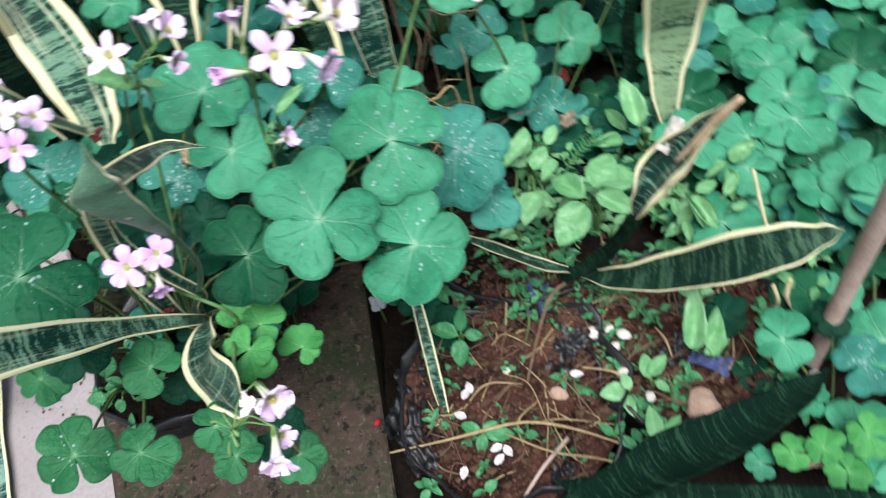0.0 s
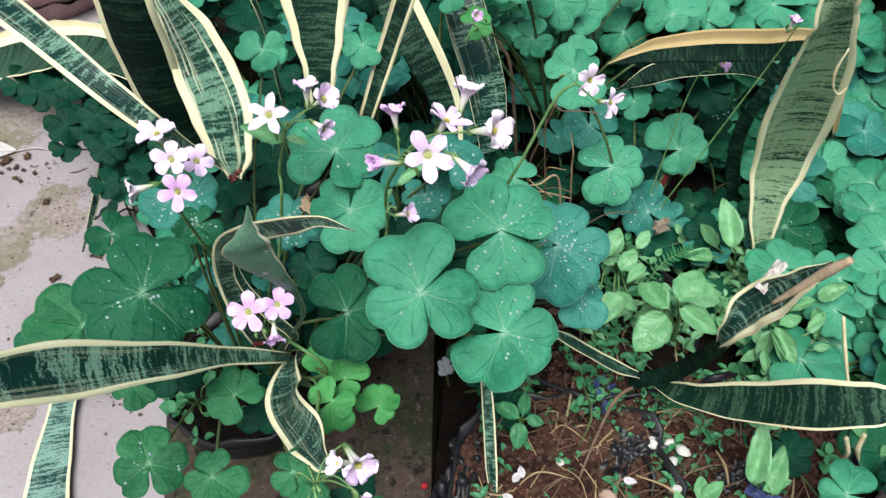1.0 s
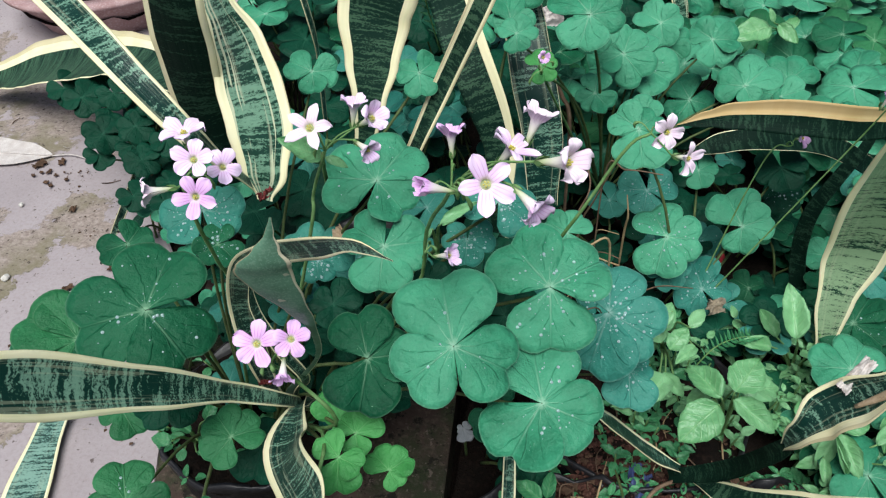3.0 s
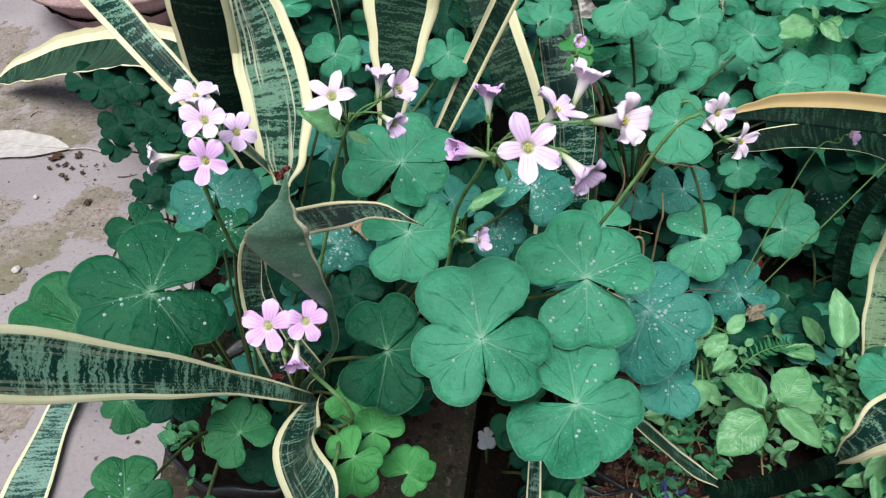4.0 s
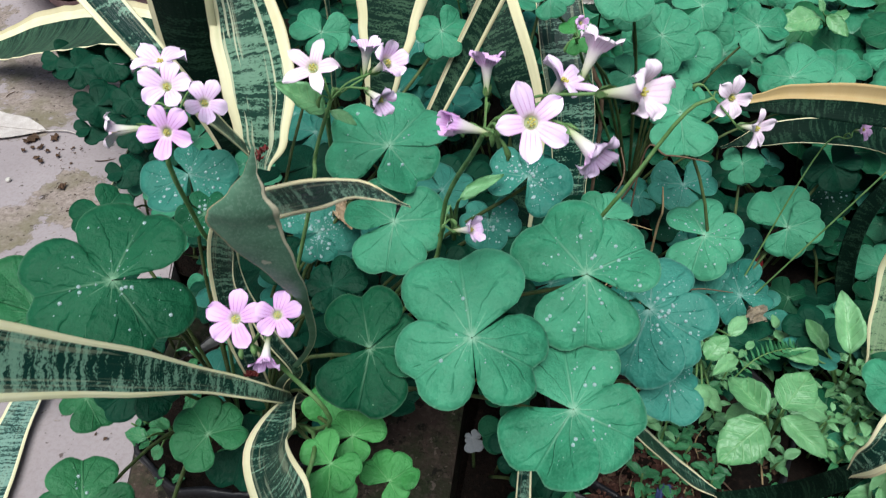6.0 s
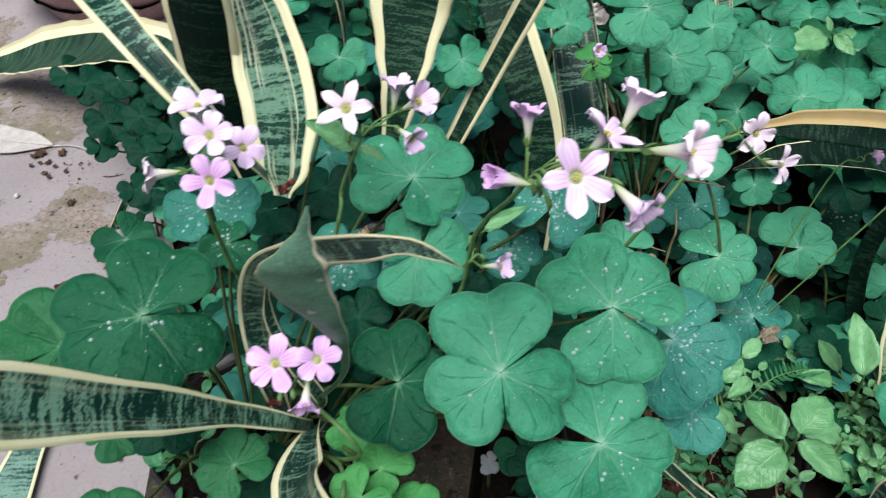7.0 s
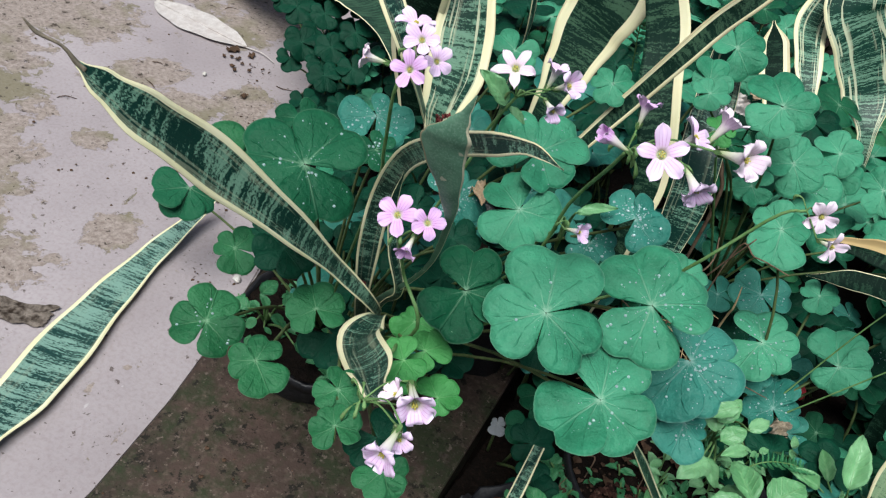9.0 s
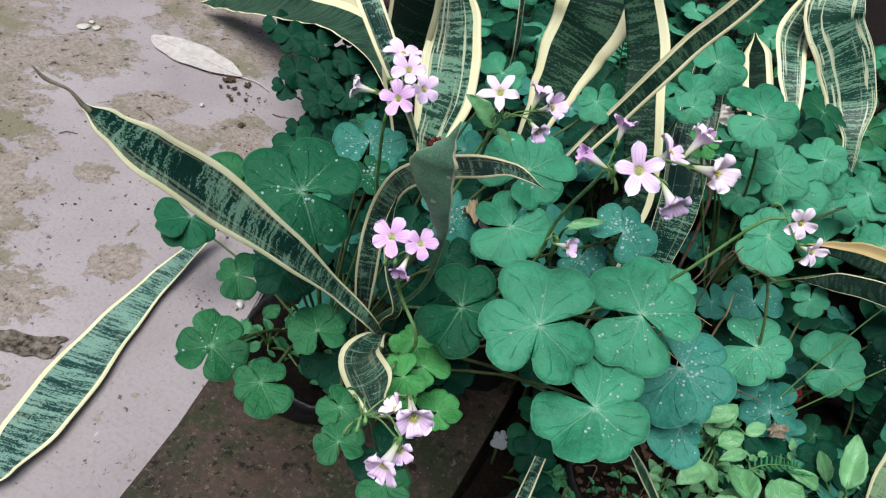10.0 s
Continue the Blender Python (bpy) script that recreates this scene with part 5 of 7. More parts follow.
oxalis_leaf(oxalis_bed, (0.304, 0.808, 0.113), (-0.17, -0.49, 0.85), ((178, 0.0192), (22, 0.0214), (-90, 0.0263)), FOOT_R, "dark", drops=4)
oxalis_leaf(oxalis_bed, (0.186, 0.687, 0.1), (-0.09, -0.45, 0.89), ((169, 0.0204), (34, 0.0231), (-75, 0.0225)), FOOT_R, "blue")
oxalis_far = thing("oxalis_plant", (0.12, 0.86, 0.05), "dense oxalis clump with matt green clover leaves", "plant", "bed oxalis")
oxalis_leaf(oxalis_far, (0.139, 0.881, 0.218), (-0.05, -0.58, 0.81), ((-172, 0.0524), (89, 0.0389), (-25, 0.0482)), FOOT_T, drops=2)
oxalis_leaf(oxalis_far, (0.095, 0.823, 0.28), (-0.01, -0.6, 0.8), ((146, 0.0298), (12, 0.0253), (-84, 0.0246)), FOOT_T)
oxalis_leaf(oxalis_far, (0.223, 0.935, 0.221), (-0.11, -0.59, 0.8), ((142, 0.0296), (5, 0.0309), (-77, 0.0333)), FOOT_T)
oxalis_leaf(oxalis_far, (0.259, 0.891, 0.19), (-0.14, -0.56, 0.82), ((171, 0.0316), (49, 0.0422), (-66, 0.0209)), FOOT_T)
oxalis_leaf(oxalis_far, (0.311, 0.941, 0.15), (-0.16, -0.55, 0.82), ((157, 0.0276), (18, 0.0314), (-63, 0.0191)), FOOT_T)
oxalis_leaf(oxalis_far, (0.165, 0.93, 0.24), (-0.07, -0.6, 0.8), ((141, 0.0312), (32, 0.0251), (-80, 0.0295)), FOOT_T)
oxalis_leaf(oxalis_far, (0.055, 0.697, 0.31), (0.03, -0.58, 0.81), ((131, 0.0154), (37, 0.0136), (-73, 0.0164)), FOOT_T, "young")
oxalis_leaf(oxalis_far, (0.032, 0.711, 0.33), (0.05, -0.6, 0.8), ((158, 0.0167), (36, 0.0187), (-80, 0.0171)), FOOT_T)
oxalis_leaf(oxalis_far, (0.026, 0.723, 0.335), (0.07, -0.62, 0.78), ((-156, 0.0162), (109, 0.0241), (-12, 0.0208)), FOOT_S)
oxalis_leaf(oxalis_far, (0.028, 0.786, 0.35), (0.06, -0.64, 0.77), ((-174, 0.0236), (67, 0.0285), (-39, 0.0315)), FOOT_S)
oxalis_leaf(oxalis_far, (0.09, 0.751, 0.33), (0.01, -0.62, 0.78), ((126, 0.0406), (12, 0.0305), (-102, 0.0351)), FOOT_T)
oxalis_leaf(oxalis_far, (0.126, 0.857, 0.24), (-0.02, -0.6, 0.8), ((-151, 0.0284), (76, 0.0317), (-48, 0.0371)), FOOT_T)
oxalis_leaf(oxalis_far, (0.101, 0.809, 0.22), (-0, -0.58, 0.82), ((-141, 0.0203), (87, 0.0234), (-43, 0.0235)), FOOT_T)
oxalis_leaf(oxalis_far, (0.173, 0.923, 0.22), (-0.05, -0.6, 0.8), ((-119, 0.0258), (58, 0.0282), (-43, 0.0294)), FOOT_T)
oxalis_leaf(oxalis_far, (0.147, 0.8, 0.2), (-0.04, -0.57, 0.82), ((-124, 0.029), (59, 0.0266), (-47, 0.0259)), FOOT_T)
stalk_with_flowers(oxalis_far, [FOOT_T, (0.059, 0.704, 0.29), (0.058, 0.661, 0.325)], [
    ((0.058, 0.673, 0.33), (0.46, -0.78, 0.42), 0.0140, "deep", "half")], buds=2)
stalk_with_flowers(oxalis_far, [FOOT_R, (0.256, 0.732, 0.2), (0.277, 0.731, 0.225)], [
    ((0.284, 0.732, 0.232), (0.63, -0.55, 0.56), 0.0173, "deep", "open")], thick=0.0007, buds=1)
stalk_with_flowers(oxalis_far, [FOOT_R, (0.323, 0.707, 0.26), (0.321, 0.69, 0.29)], [
    ((0.322, 0.689, 0.3), (0.37, 0.07, 0.93), 0.0161, "deep", "half")], thick=0.0007, buds=1)
oxalis_left = thing("oxalis_plant", (-0.44, 0.86, 0.0), "small shaded oxalis with clover leaves darkened for shade beside the pavement", "plant", "bed oxalis")
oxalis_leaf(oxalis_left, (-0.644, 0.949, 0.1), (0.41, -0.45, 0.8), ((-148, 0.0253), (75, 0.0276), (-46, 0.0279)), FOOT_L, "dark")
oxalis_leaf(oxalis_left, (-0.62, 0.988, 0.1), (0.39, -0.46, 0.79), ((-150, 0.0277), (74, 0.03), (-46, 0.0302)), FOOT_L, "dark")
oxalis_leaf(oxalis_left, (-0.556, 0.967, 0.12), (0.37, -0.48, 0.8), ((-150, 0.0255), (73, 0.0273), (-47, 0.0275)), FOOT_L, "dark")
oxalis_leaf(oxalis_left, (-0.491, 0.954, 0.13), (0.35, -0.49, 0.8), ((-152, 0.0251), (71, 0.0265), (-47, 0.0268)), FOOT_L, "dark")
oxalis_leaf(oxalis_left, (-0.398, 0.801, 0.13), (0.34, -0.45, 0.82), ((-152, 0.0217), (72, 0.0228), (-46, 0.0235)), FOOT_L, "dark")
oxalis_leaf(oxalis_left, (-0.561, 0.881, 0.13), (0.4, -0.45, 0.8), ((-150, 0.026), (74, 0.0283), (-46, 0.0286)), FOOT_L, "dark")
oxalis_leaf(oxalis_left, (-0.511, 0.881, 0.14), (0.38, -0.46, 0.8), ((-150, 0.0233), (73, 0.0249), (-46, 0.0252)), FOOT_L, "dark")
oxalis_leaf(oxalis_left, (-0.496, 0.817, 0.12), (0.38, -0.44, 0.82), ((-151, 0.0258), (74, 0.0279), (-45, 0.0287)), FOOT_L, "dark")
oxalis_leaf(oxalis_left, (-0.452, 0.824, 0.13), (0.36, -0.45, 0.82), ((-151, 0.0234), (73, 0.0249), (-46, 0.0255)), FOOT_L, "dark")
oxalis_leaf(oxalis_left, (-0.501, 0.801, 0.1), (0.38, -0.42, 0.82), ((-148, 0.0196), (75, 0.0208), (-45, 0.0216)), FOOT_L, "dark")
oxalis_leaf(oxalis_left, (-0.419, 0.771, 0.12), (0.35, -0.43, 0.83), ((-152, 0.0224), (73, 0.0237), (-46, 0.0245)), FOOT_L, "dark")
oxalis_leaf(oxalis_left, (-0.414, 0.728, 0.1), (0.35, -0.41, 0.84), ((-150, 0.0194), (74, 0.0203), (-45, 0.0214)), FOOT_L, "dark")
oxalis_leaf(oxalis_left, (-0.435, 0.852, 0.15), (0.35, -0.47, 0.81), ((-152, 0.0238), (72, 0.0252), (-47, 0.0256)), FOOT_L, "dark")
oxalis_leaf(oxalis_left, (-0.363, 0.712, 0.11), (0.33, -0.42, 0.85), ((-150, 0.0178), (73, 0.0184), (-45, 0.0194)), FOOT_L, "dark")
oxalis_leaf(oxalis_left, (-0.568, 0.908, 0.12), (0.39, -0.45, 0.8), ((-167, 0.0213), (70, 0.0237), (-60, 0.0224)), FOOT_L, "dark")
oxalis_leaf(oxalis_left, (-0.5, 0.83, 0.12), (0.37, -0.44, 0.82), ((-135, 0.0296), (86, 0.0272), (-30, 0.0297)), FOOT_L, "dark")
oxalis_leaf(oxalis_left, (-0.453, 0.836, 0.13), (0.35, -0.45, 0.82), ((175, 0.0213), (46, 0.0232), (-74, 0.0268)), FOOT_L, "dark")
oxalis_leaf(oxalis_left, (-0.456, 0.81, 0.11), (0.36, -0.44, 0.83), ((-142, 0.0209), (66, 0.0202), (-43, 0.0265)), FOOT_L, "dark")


# ---- broad-leaved weeds and seedlings ----
weed("weed", (0.239, 0.548, 0.04), [
    ((0.222, 0.526, 0.118), (0.197, 0.556, 0.122), (-0.1, -0.38, 0.92), 1.05),
    ((0.231, 0.525, 0.118), (0.264, 0.506, 0.11), (-0.11, -0.38, 0.92), 0.95),
    ((0.22, 0.52, 0.116), (0.191, 0.492, 0.1), (-0.1, -0.38, 0.92), 1.1),
    ((0.232, 0.531, 0.12), (0.253, 0.562, 0.128), (-0.11, -0.39, 0.92), 1.15),
    ((0.219, 0.544, 0.1), (0.2, 0.542, 0.085), (-0.09, -0.39, 0.92), 1),
    ((0.245, 0.558, 0.09), (0.287, 0.576, 0.085), (-0.11, -0.39, 0.91), 1)], "light green broad-leaved weed with crinkled leaves in the soil", "weed", group="weeds")
weed("weed", (0.31, 0.635, 0.04), [
    ((0.294, 0.609, 0.105), (0.285, 0.643, 0.14), (-0.15, -0.42, 0.89), 0.8),
    ((0.286, 0.632, 0.08), (0.272, 0.658, 0.09), (-0.14, -0.42, 0.9), 0.9),
    ((0.28, 0.62, 0.08), (0.252, 0.615, 0.09), (-0.13, -0.42, 0.9), 0.9)], "light green broad-leaved weed with crinkled leaves in the soil", "weed", group="weeds")
weed("weed", (0.188, 0.636, 0.05), [
    ((0.176, 0.595, 0.11), (0.184, 0.615, 0.13), (-0.05, -0.42, 0.9), 1.1),
    ((0.179, 0.592, 0.1), (0.167, 0.613, 0.11), (-0.06, -0.42, 0.91), 1.0),
    ((0.186, 0.585, 0.1), (0.201, 0.605, 0.11), (-0.06, -0.41, 0.91), 1),
    ((0.182, 0.557, 0.1), (0.167, 0.527, 0.1), (-0.06, -0.4, 0.92), 1.2),
    ((0.177, 0.557, 0.1), (0.2, 0.545, 0.09), (-0.05, -0.4, 0.92), 0.9)], "light green broad-leaved weed with crinkled leaves in the soil", "weed", group="weeds")
weed("weed", (0.384, 0.584, 0.03), [
    ((0.367, 0.566, 0.08), (0.389, 0.568, 0.1), (-0.21, -0.38, 0.9), 1.0),
    ((0.363, 0.566, 0.08), (0.342, 0.558, 0.075), (-0.2, -0.38, 0.9), 0.8),
    ((0.363, 0.556, 0.08), (0.358, 0.527, 0.07), (-0.21, -0.37, 0.91), 0.7),
    ((0.372, 0.561, 0.06), (0.397, 0.562, 0.06), (-0.21, -0.36, 0.91), 0.8)], "light green broad-leaved weed with crinkled leaves in the soil", "weed", group="weeds")
weed("weed", (0.338, 0.556, 0.03), [
    ((0.318, 0.526, 0.09), (0.334, 0.495, 0.075), (-0.18, -0.36, 0.92), 0.75),
    ((0.318, 0.53, 0.08), (0.305, 0.509, 0.06), (-0.17, -0.36, 0.92), 0.8),
    ((0.326, 0.536, 0.08), (0.348, 0.546, 0.08), (-0.18, -0.36, 0.91), 0.8),
    ((0.318, 0.522, 0.06), (0.293, 0.516, 0.05), (-0.17, -0.35, 0.92), 0.8)], "light green broad-leaved weed with crinkled leaves in the soil", "weed", group="weeds")
weed("weed", (0.3, 0.407, 0), [
    ((0.278, 0.385, 0.07), (0.283, 0.415, 0.115), (-0.15, -0.26, 0.96), 0.62),
    ((0.293, 0.381, 0.06), (0.3, 0.405, 0.09), (-0.16, -0.25, 0.96), 0.7),
    ((0.287, 0.385, 0.06), (0.308, 0.39, 0.07), (-0.16, -0.25, 0.96), 0.55),
    ((0.284, 0.394, 0.06), (0.278, 0.394, 0.05), (-0.15, -0.26, 0.95), 0.7)], "bright yellow-green weed leaf standing in the soil bag", "weed", group="weeds")
weed("seedling", (0.089, 0.454, 0.03), [
    ((0.089, 0.446, 0.06), (0.065, 0.458, 0.065), (0.02, -0.3, 0.95), 1.0),
    ((0.092, 0.448, 0.06), (0.095, 0.47, 0.066), (0.02, -0.31, 0.95), 1.0),
    ((0.095, 0.445, 0.06), (0.111, 0.444, 0.055), (0.02, -0.3, 0.95), 1.0),
    ((0.09, 0.441, 0.06), (0.087, 0.42, 0.05), (0.02, -0.3, 0.95), 1.1)], "young seedling with round green leaves in the red soil", "seedling", "seedling", group="seedlings")
weed("weed", (0.352, 1.157, 0.08), [
    ((0.299, 1.014, 0.2), (0.258, 0.983, 0.21), (-0.16, -0.64, 0.75), 1.0),
    ((0.307, 1.023, 0.2), (0.331, 1.007, 0.185), (-0.17, -0.64, 0.75), 0.8),
    ((0.298, 1.006, 0.21), (0.292, 1.011, 0.225), (-0.16, -0.64, 0.75), 0.7),
    ((0.318, 1.039, 0.18), (0.34, 1.065, 0.19), (-0.17, -0.63, 0.75), 0.8)], "light green broad-leaved weed with crinkled leaves in the soil", "weed", group="weeds")
weed("weed", (-0.109, 0.593, 0.25), [
    ((-0.055, 0.473, 0.365), (-0.073, 0.463, 0.385), (0.23, -0.54, 0.81), 0.75),
    ((-0.055, 0.475, 0.36), (-0.066, 0.474, 0.37), (0.23, -0.54, 0.81), 0.7),
    ((-0.056, 0.481, 0.36), (-0.042, 0.482, 0.355), (0.23, -0.55, 0.81), 0.7)], "pointed light green weed leaf under the flowers", "weed", group="weeds")
weed("weed", (-0.003, 0.528, 0.25), [
    ((0.008, 0.497, 0.3), (0.029, 0.508, 0.315), (0.11, -0.52, 0.85), 0.5),
    ((-0.002, 0.515, 0.28), (-0.012, 0.508, 0.27), (0.12, -0.51, 0.85), 0.6)], "slim light green weed leaf beside the oxalis", "weed", group="weeds")
weed("seedling", (-0.236, 0.473, 0.03), [
    ((-0.233, 0.443, 0.07), (-0.252, 0.442, 0.075), (0.3, -0.34, 0.89), 1.1),
    ((-0.231, 0.457, 0.08), (-0.232, 0.481, 0.08), (0.3, -0.35, 0.89), 1.0),
    ((-0.218, 0.438, 0.07), (-0.226, 0.429, 0.06), (0.29, -0.33, 0.9), 1.1),
    ((-0.205, 0.442, 0.08), (-0.196, 0.452, 0.07), (0.28, -0.34, 0.9), 1.0),
    ((-0.214, 0.449, 0.08), (-0.225, 0.45, 0.09), (0.28, -0.35, 0.89), 1.0),
    ((-0.173, 0.438, 0.07), (-0.163, 0.448, 0.06), (0.25, -0.34, 0.91), 1.0),
    ((-0.213, 0.468, 0.07), (-0.209, 0.487, 0.075), (0.28, -0.36, 0.89), 0.9),
    ((-0.212, 0.442, 0.06), (-0.204, 0.444, 0.055), (0.28, -0.33, 0.9), 1)], "cluster of small round-leaved seedlings in the black pot", "seedling", "seedling", group="seedlings")
weed("weed", (0.375, 0.668, 0.03), [
    ((0.366, 0.658, 0.05), (0.377, 0.669, 0.055), (-0.19, -0.41, 0.89), 1.0),
    ((0.364, 0.658, 0.05), (0.354, 0.641, 0.05), (-0.19, -0.41, 0.89), 1.0),
    ((0.369, 0.658, 0.05), (0.378, 0.65, 0.05), (-0.19, -0.41, 0.89), 1)], "tiny green seedling in the soil", "weed", group="weeds")
withered = thing("oxalis_plant", (0.012, 0.52, 0.0), "withered grey clover leaf beside the slab", "plant")
oxalis_leaf(withered, (0.011, 0.52, 0.033), (0.05, -0.36, 0.93), ((-170, 0.0068), (60, 0.0075), (-66, 0.0126)), (0.012, 0.52, -0.01), "grey")


# ---- oxalis and seedlings round the soil bags ----
oxalis_side = thing("oxalis_plant", (0.37, 0.33, -0.01), "bright young oxalis with small clover leaves beside the stake", "plant", "bed oxalis")
oxalis_leaf(oxalis_side, (0.338, 0.37, 0.09), (-0.18, -0.24, 0.95), ((180, 0.02), (66, 0.0264), (-73, 0.0245)), (0.38, 0.33, -0.01))
oxalis_leaf(oxalis_side, (0.387, 0.341, 0.09), (-0.22, -0.22, 0.95), ((133, 0.0222), (39, 0.0216), (-95, 0.0257)), (0.38, 0.33, -0.01), "blue", drops=3)
oxalis_leaf(oxalis_side, (0.325, 0.298, 0.05), (-0.17, -0.18, 0.97), ((-174, 0.0139), (56, 0.0148), (-80, 0.0144)), (0.38, 0.33, -0.01), "young")
oxalis_leaf(oxalis_side, (0.346, 0.295, 0.055), (-0.18, -0.17, 0.97), ((177, 0.0132), (56, 0.0182), (-61, 0.0136)), (0.38, 0.33, -0.01), "young")
oxalis_leaf(oxalis_side, (0.378, 0.298, 0.06), (-0.21, -0.17, 0.96), ((160, 0.0149), (44, 0.0175), (-99, 0.0185)), (0.38, 0.33, -0.01), "young")
oxalis_leaf(oxalis_side, (0.357, 0.277, 0.05), (-0.19, -0.16, 0.97), ((-177, 0.0163), (47, 0.0145), (-49, 0.0166)), (0.38, 0.33, -0.01), "young")
oxalis_leaf(oxalis_side, (0.303, 0.297, 0.04), (-0.14, -0.17, 0.97), ((159, 0.0122), (48, 0.015), (-90, 0.0129)), (0.38, 0.33, -0.01))
oxalis_leaf(oxalis_side, (0.35, 0.336, 0.06), (-0.19, -0.21, 0.96), ((137, 0.0133), (4, 0.0151), (-106, 0.0176)), (0.38, 0.33, -0.01))
oxalis_leaf(oxalis_side, (0.394, 0.399, 0.06), (-0.21, -0.25, 0.94), ((138, 0.0161), (22, 0.0164), (-96, 0.0193)), (0.38, 0.33, -0.01), "dark")
oxalis_leaf(oxalis_side, (0.316, 0.422, 0.05), (-0.15, -0.27, 0.95), ((174, 0.0189), (50, 0.0228), (-62, 0.0198)), (0.38, 0.33, -0.01), "dark")
oxalis_leaf(oxalis_side, (0.326, 0.376, 0.03), (-0.16, -0.23, 0.96), ((130, 0.0161), (4, 0.0167), (-107, 0.0169)), (0.38, 0.33, -0.01), "dark")
weed("seedling", (0.222, 0.375, 0.03), [
    ((0.222, 0.376, 0.04), (0.198, 0.373, 0.045), (-0.08, -0.26, 0.96), 1.0),
    ((0.218, 0.371, 0.04), (0.222, 0.352, 0.04), (-0.08, -0.26, 0.96), 1.0),
    ((0.223, 0.373, 0.045), (0.22, 0.387, 0.05), (-0.08, -0.26, 0.96), 1.0)], "broad light green seedling leaf in the red soil", "seedling", group="seedlings")
weed("seedling", (0.245, 0.381, 0.03), [
    ((0.242, 0.382, 0.045), (0.258, 0.394, 0.055), (-0.1, -0.27, 0.96), 1.0),
    ((0.241, 0.38, 0.045), (0.242, 0.401, 0.05), (-0.1, -0.26, 0.96), 0.9),
    ((0.246, 0.379, 0.04), (0.255, 0.369, 0.04), (-0.1, -0.26, 0.96), 1.0)], "broad light green seedling leaf in the red soil", "seedling", group="seedlings")
weed("seedling", (0.238, 0.332, 0.03), [
    ((0.233, 0.326, 0.045), (0.232, 0.349, 0.06), (-0.09, -0.22, 0.97), 0.8),
    ((0.235, 0.324, 0.045), (0.254, 0.34, 0.055), (-0.09, -0.22, 0.97), 0.7),
    ((0.231, 0.324, 0.04), (0.21, 0.314, 0.04), (-0.09, -0.22, 0.97), 0.7)], "broad light green seedling leaf in the red soil", "seedling", group="seedlings")
weed("seedling", (0.096, 0.363, 0.03), [
    ((0.097, 0.361, 0.04), (0.11, 0.366, 0.045), (0.04, -0.25, 0.97), 1.0),
    ((0.099, 0.358, 0.04), (0.123, 0.356, 0.04), (0.04, -0.25, 0.97), 0.9),
    ((0.097, 0.359, 0.04), (0.092, 0.344, 0.035), (0.04, -0.25, 0.97), 1.0),
    ((0.095, 0.361, 0.04), (0.079, 0.372, 0.04), (0.04, -0.25, 0.97), 0.9)], "small green seedling in the red soil", "seedling", "seedling", group="seedlings")
weed("seedling", (0.203, 0.341, 0.03), [
    ((0.201, 0.339, 0.04), (0.191, 0.349, 0.045), (-0.06, -0.23, 0.97), 1.0),
    ((0.204, 0.336, 0.04), (0.218, 0.326, 0.04), (-0.06, -0.23, 0.97), 0.9),
    ((0.203, 0.339, 0.04), (0.212, 0.347, 0.045), (-0.06, -0.23, 0.97), 1.0)], "small green seedling in the red soil", "seedling", "seedling", group="seedlings")
weed("seedling", (0.089, 0.315, 0.03), [
    ((0.09, 0.313, 0.04), (0.081, 0.309, 0.04), (0.05, -0.21, 0.98), 1.0),
    ((0.092, 0.312, 0.04), (0.103, 0.317, 0.045), (0.05, -0.21, 0.98), 1.0)], "small green seedling in the red soil", "seedling", "seedling", group="seedlings")
weed("weed", (0.182, 0.651, 0.06), [
    ((0.185, 0.603, 0.13), (0.159, 0.581, 0.12), (-0.06, -0.44, 0.9), 0.75),
    ((0.203, 0.605, 0.11), (0.215, 0.624, 0.12), (-0.08, -0.43, 0.9), 0.9),
    ((0.208, 0.592, 0.1), (0.191, 0.571, 0.1), (-0.08, -0.42, 0.91), 0.9),
    ((0.164, 0.557, 0.1), (0.176, 0.538, 0.09), (-0.04, -0.4, 0.92), 0.7),
    ((0.197, 0.553, 0.07), (0.229, 0.557, 0.07), (-0.07, -0.38, 0.92), 0.35)], "light green broad-leaved weed with crinkled leaves in the soil", "weed", group="weeds")
weed("weed", (0.325, 0.53, 0.03), [
    ((0.311, 0.528, 0.06), (0.307, 0.544, 0.07), (-0.16, -0.35, 0.92), 0.9),
    ((0.309, 0.515, 0.07), (0.312, 0.494, 0.06), (-0.17, -0.35, 0.92), 0.7),
    ((0.324, 0.503, 0.07), (0.311, 0.518, 0.1), (-0.18, -0.34, 0.92), 0.4),
    ((0.327, 0.497, 0.06), (0.303, 0.486, 0.06), (-0.18, -0.33, 0.93), 0.5),
    ((0.341, 0.503, 0.07), (0.351, 0.495, 0.06), (-0.19, -0.34, 0.92), 0.8),
    ((0.349, 0.509, 0.08), (0.365, 0.514, 0.08), (-0.2, -0.34, 0.92), 0.7),
    ((0.349, 0.527, 0.08), (0.368, 0.548, 0.09), (-0.2, -0.35, 0.91), 0.6)], "light green broad-leaved weed with crinkled leaves in the soil", "weed", group="weeds")
stick("root", [(0.201, 0.49, 0.05), (0.177, 0.471, 0.055), (0.157, 0.436, 0.045), (0.141, 0.401, 0.034)], (0.0017, 0.0016, 0.001), "brown dry root arching over the red soil", "root", M_DRY, 7)
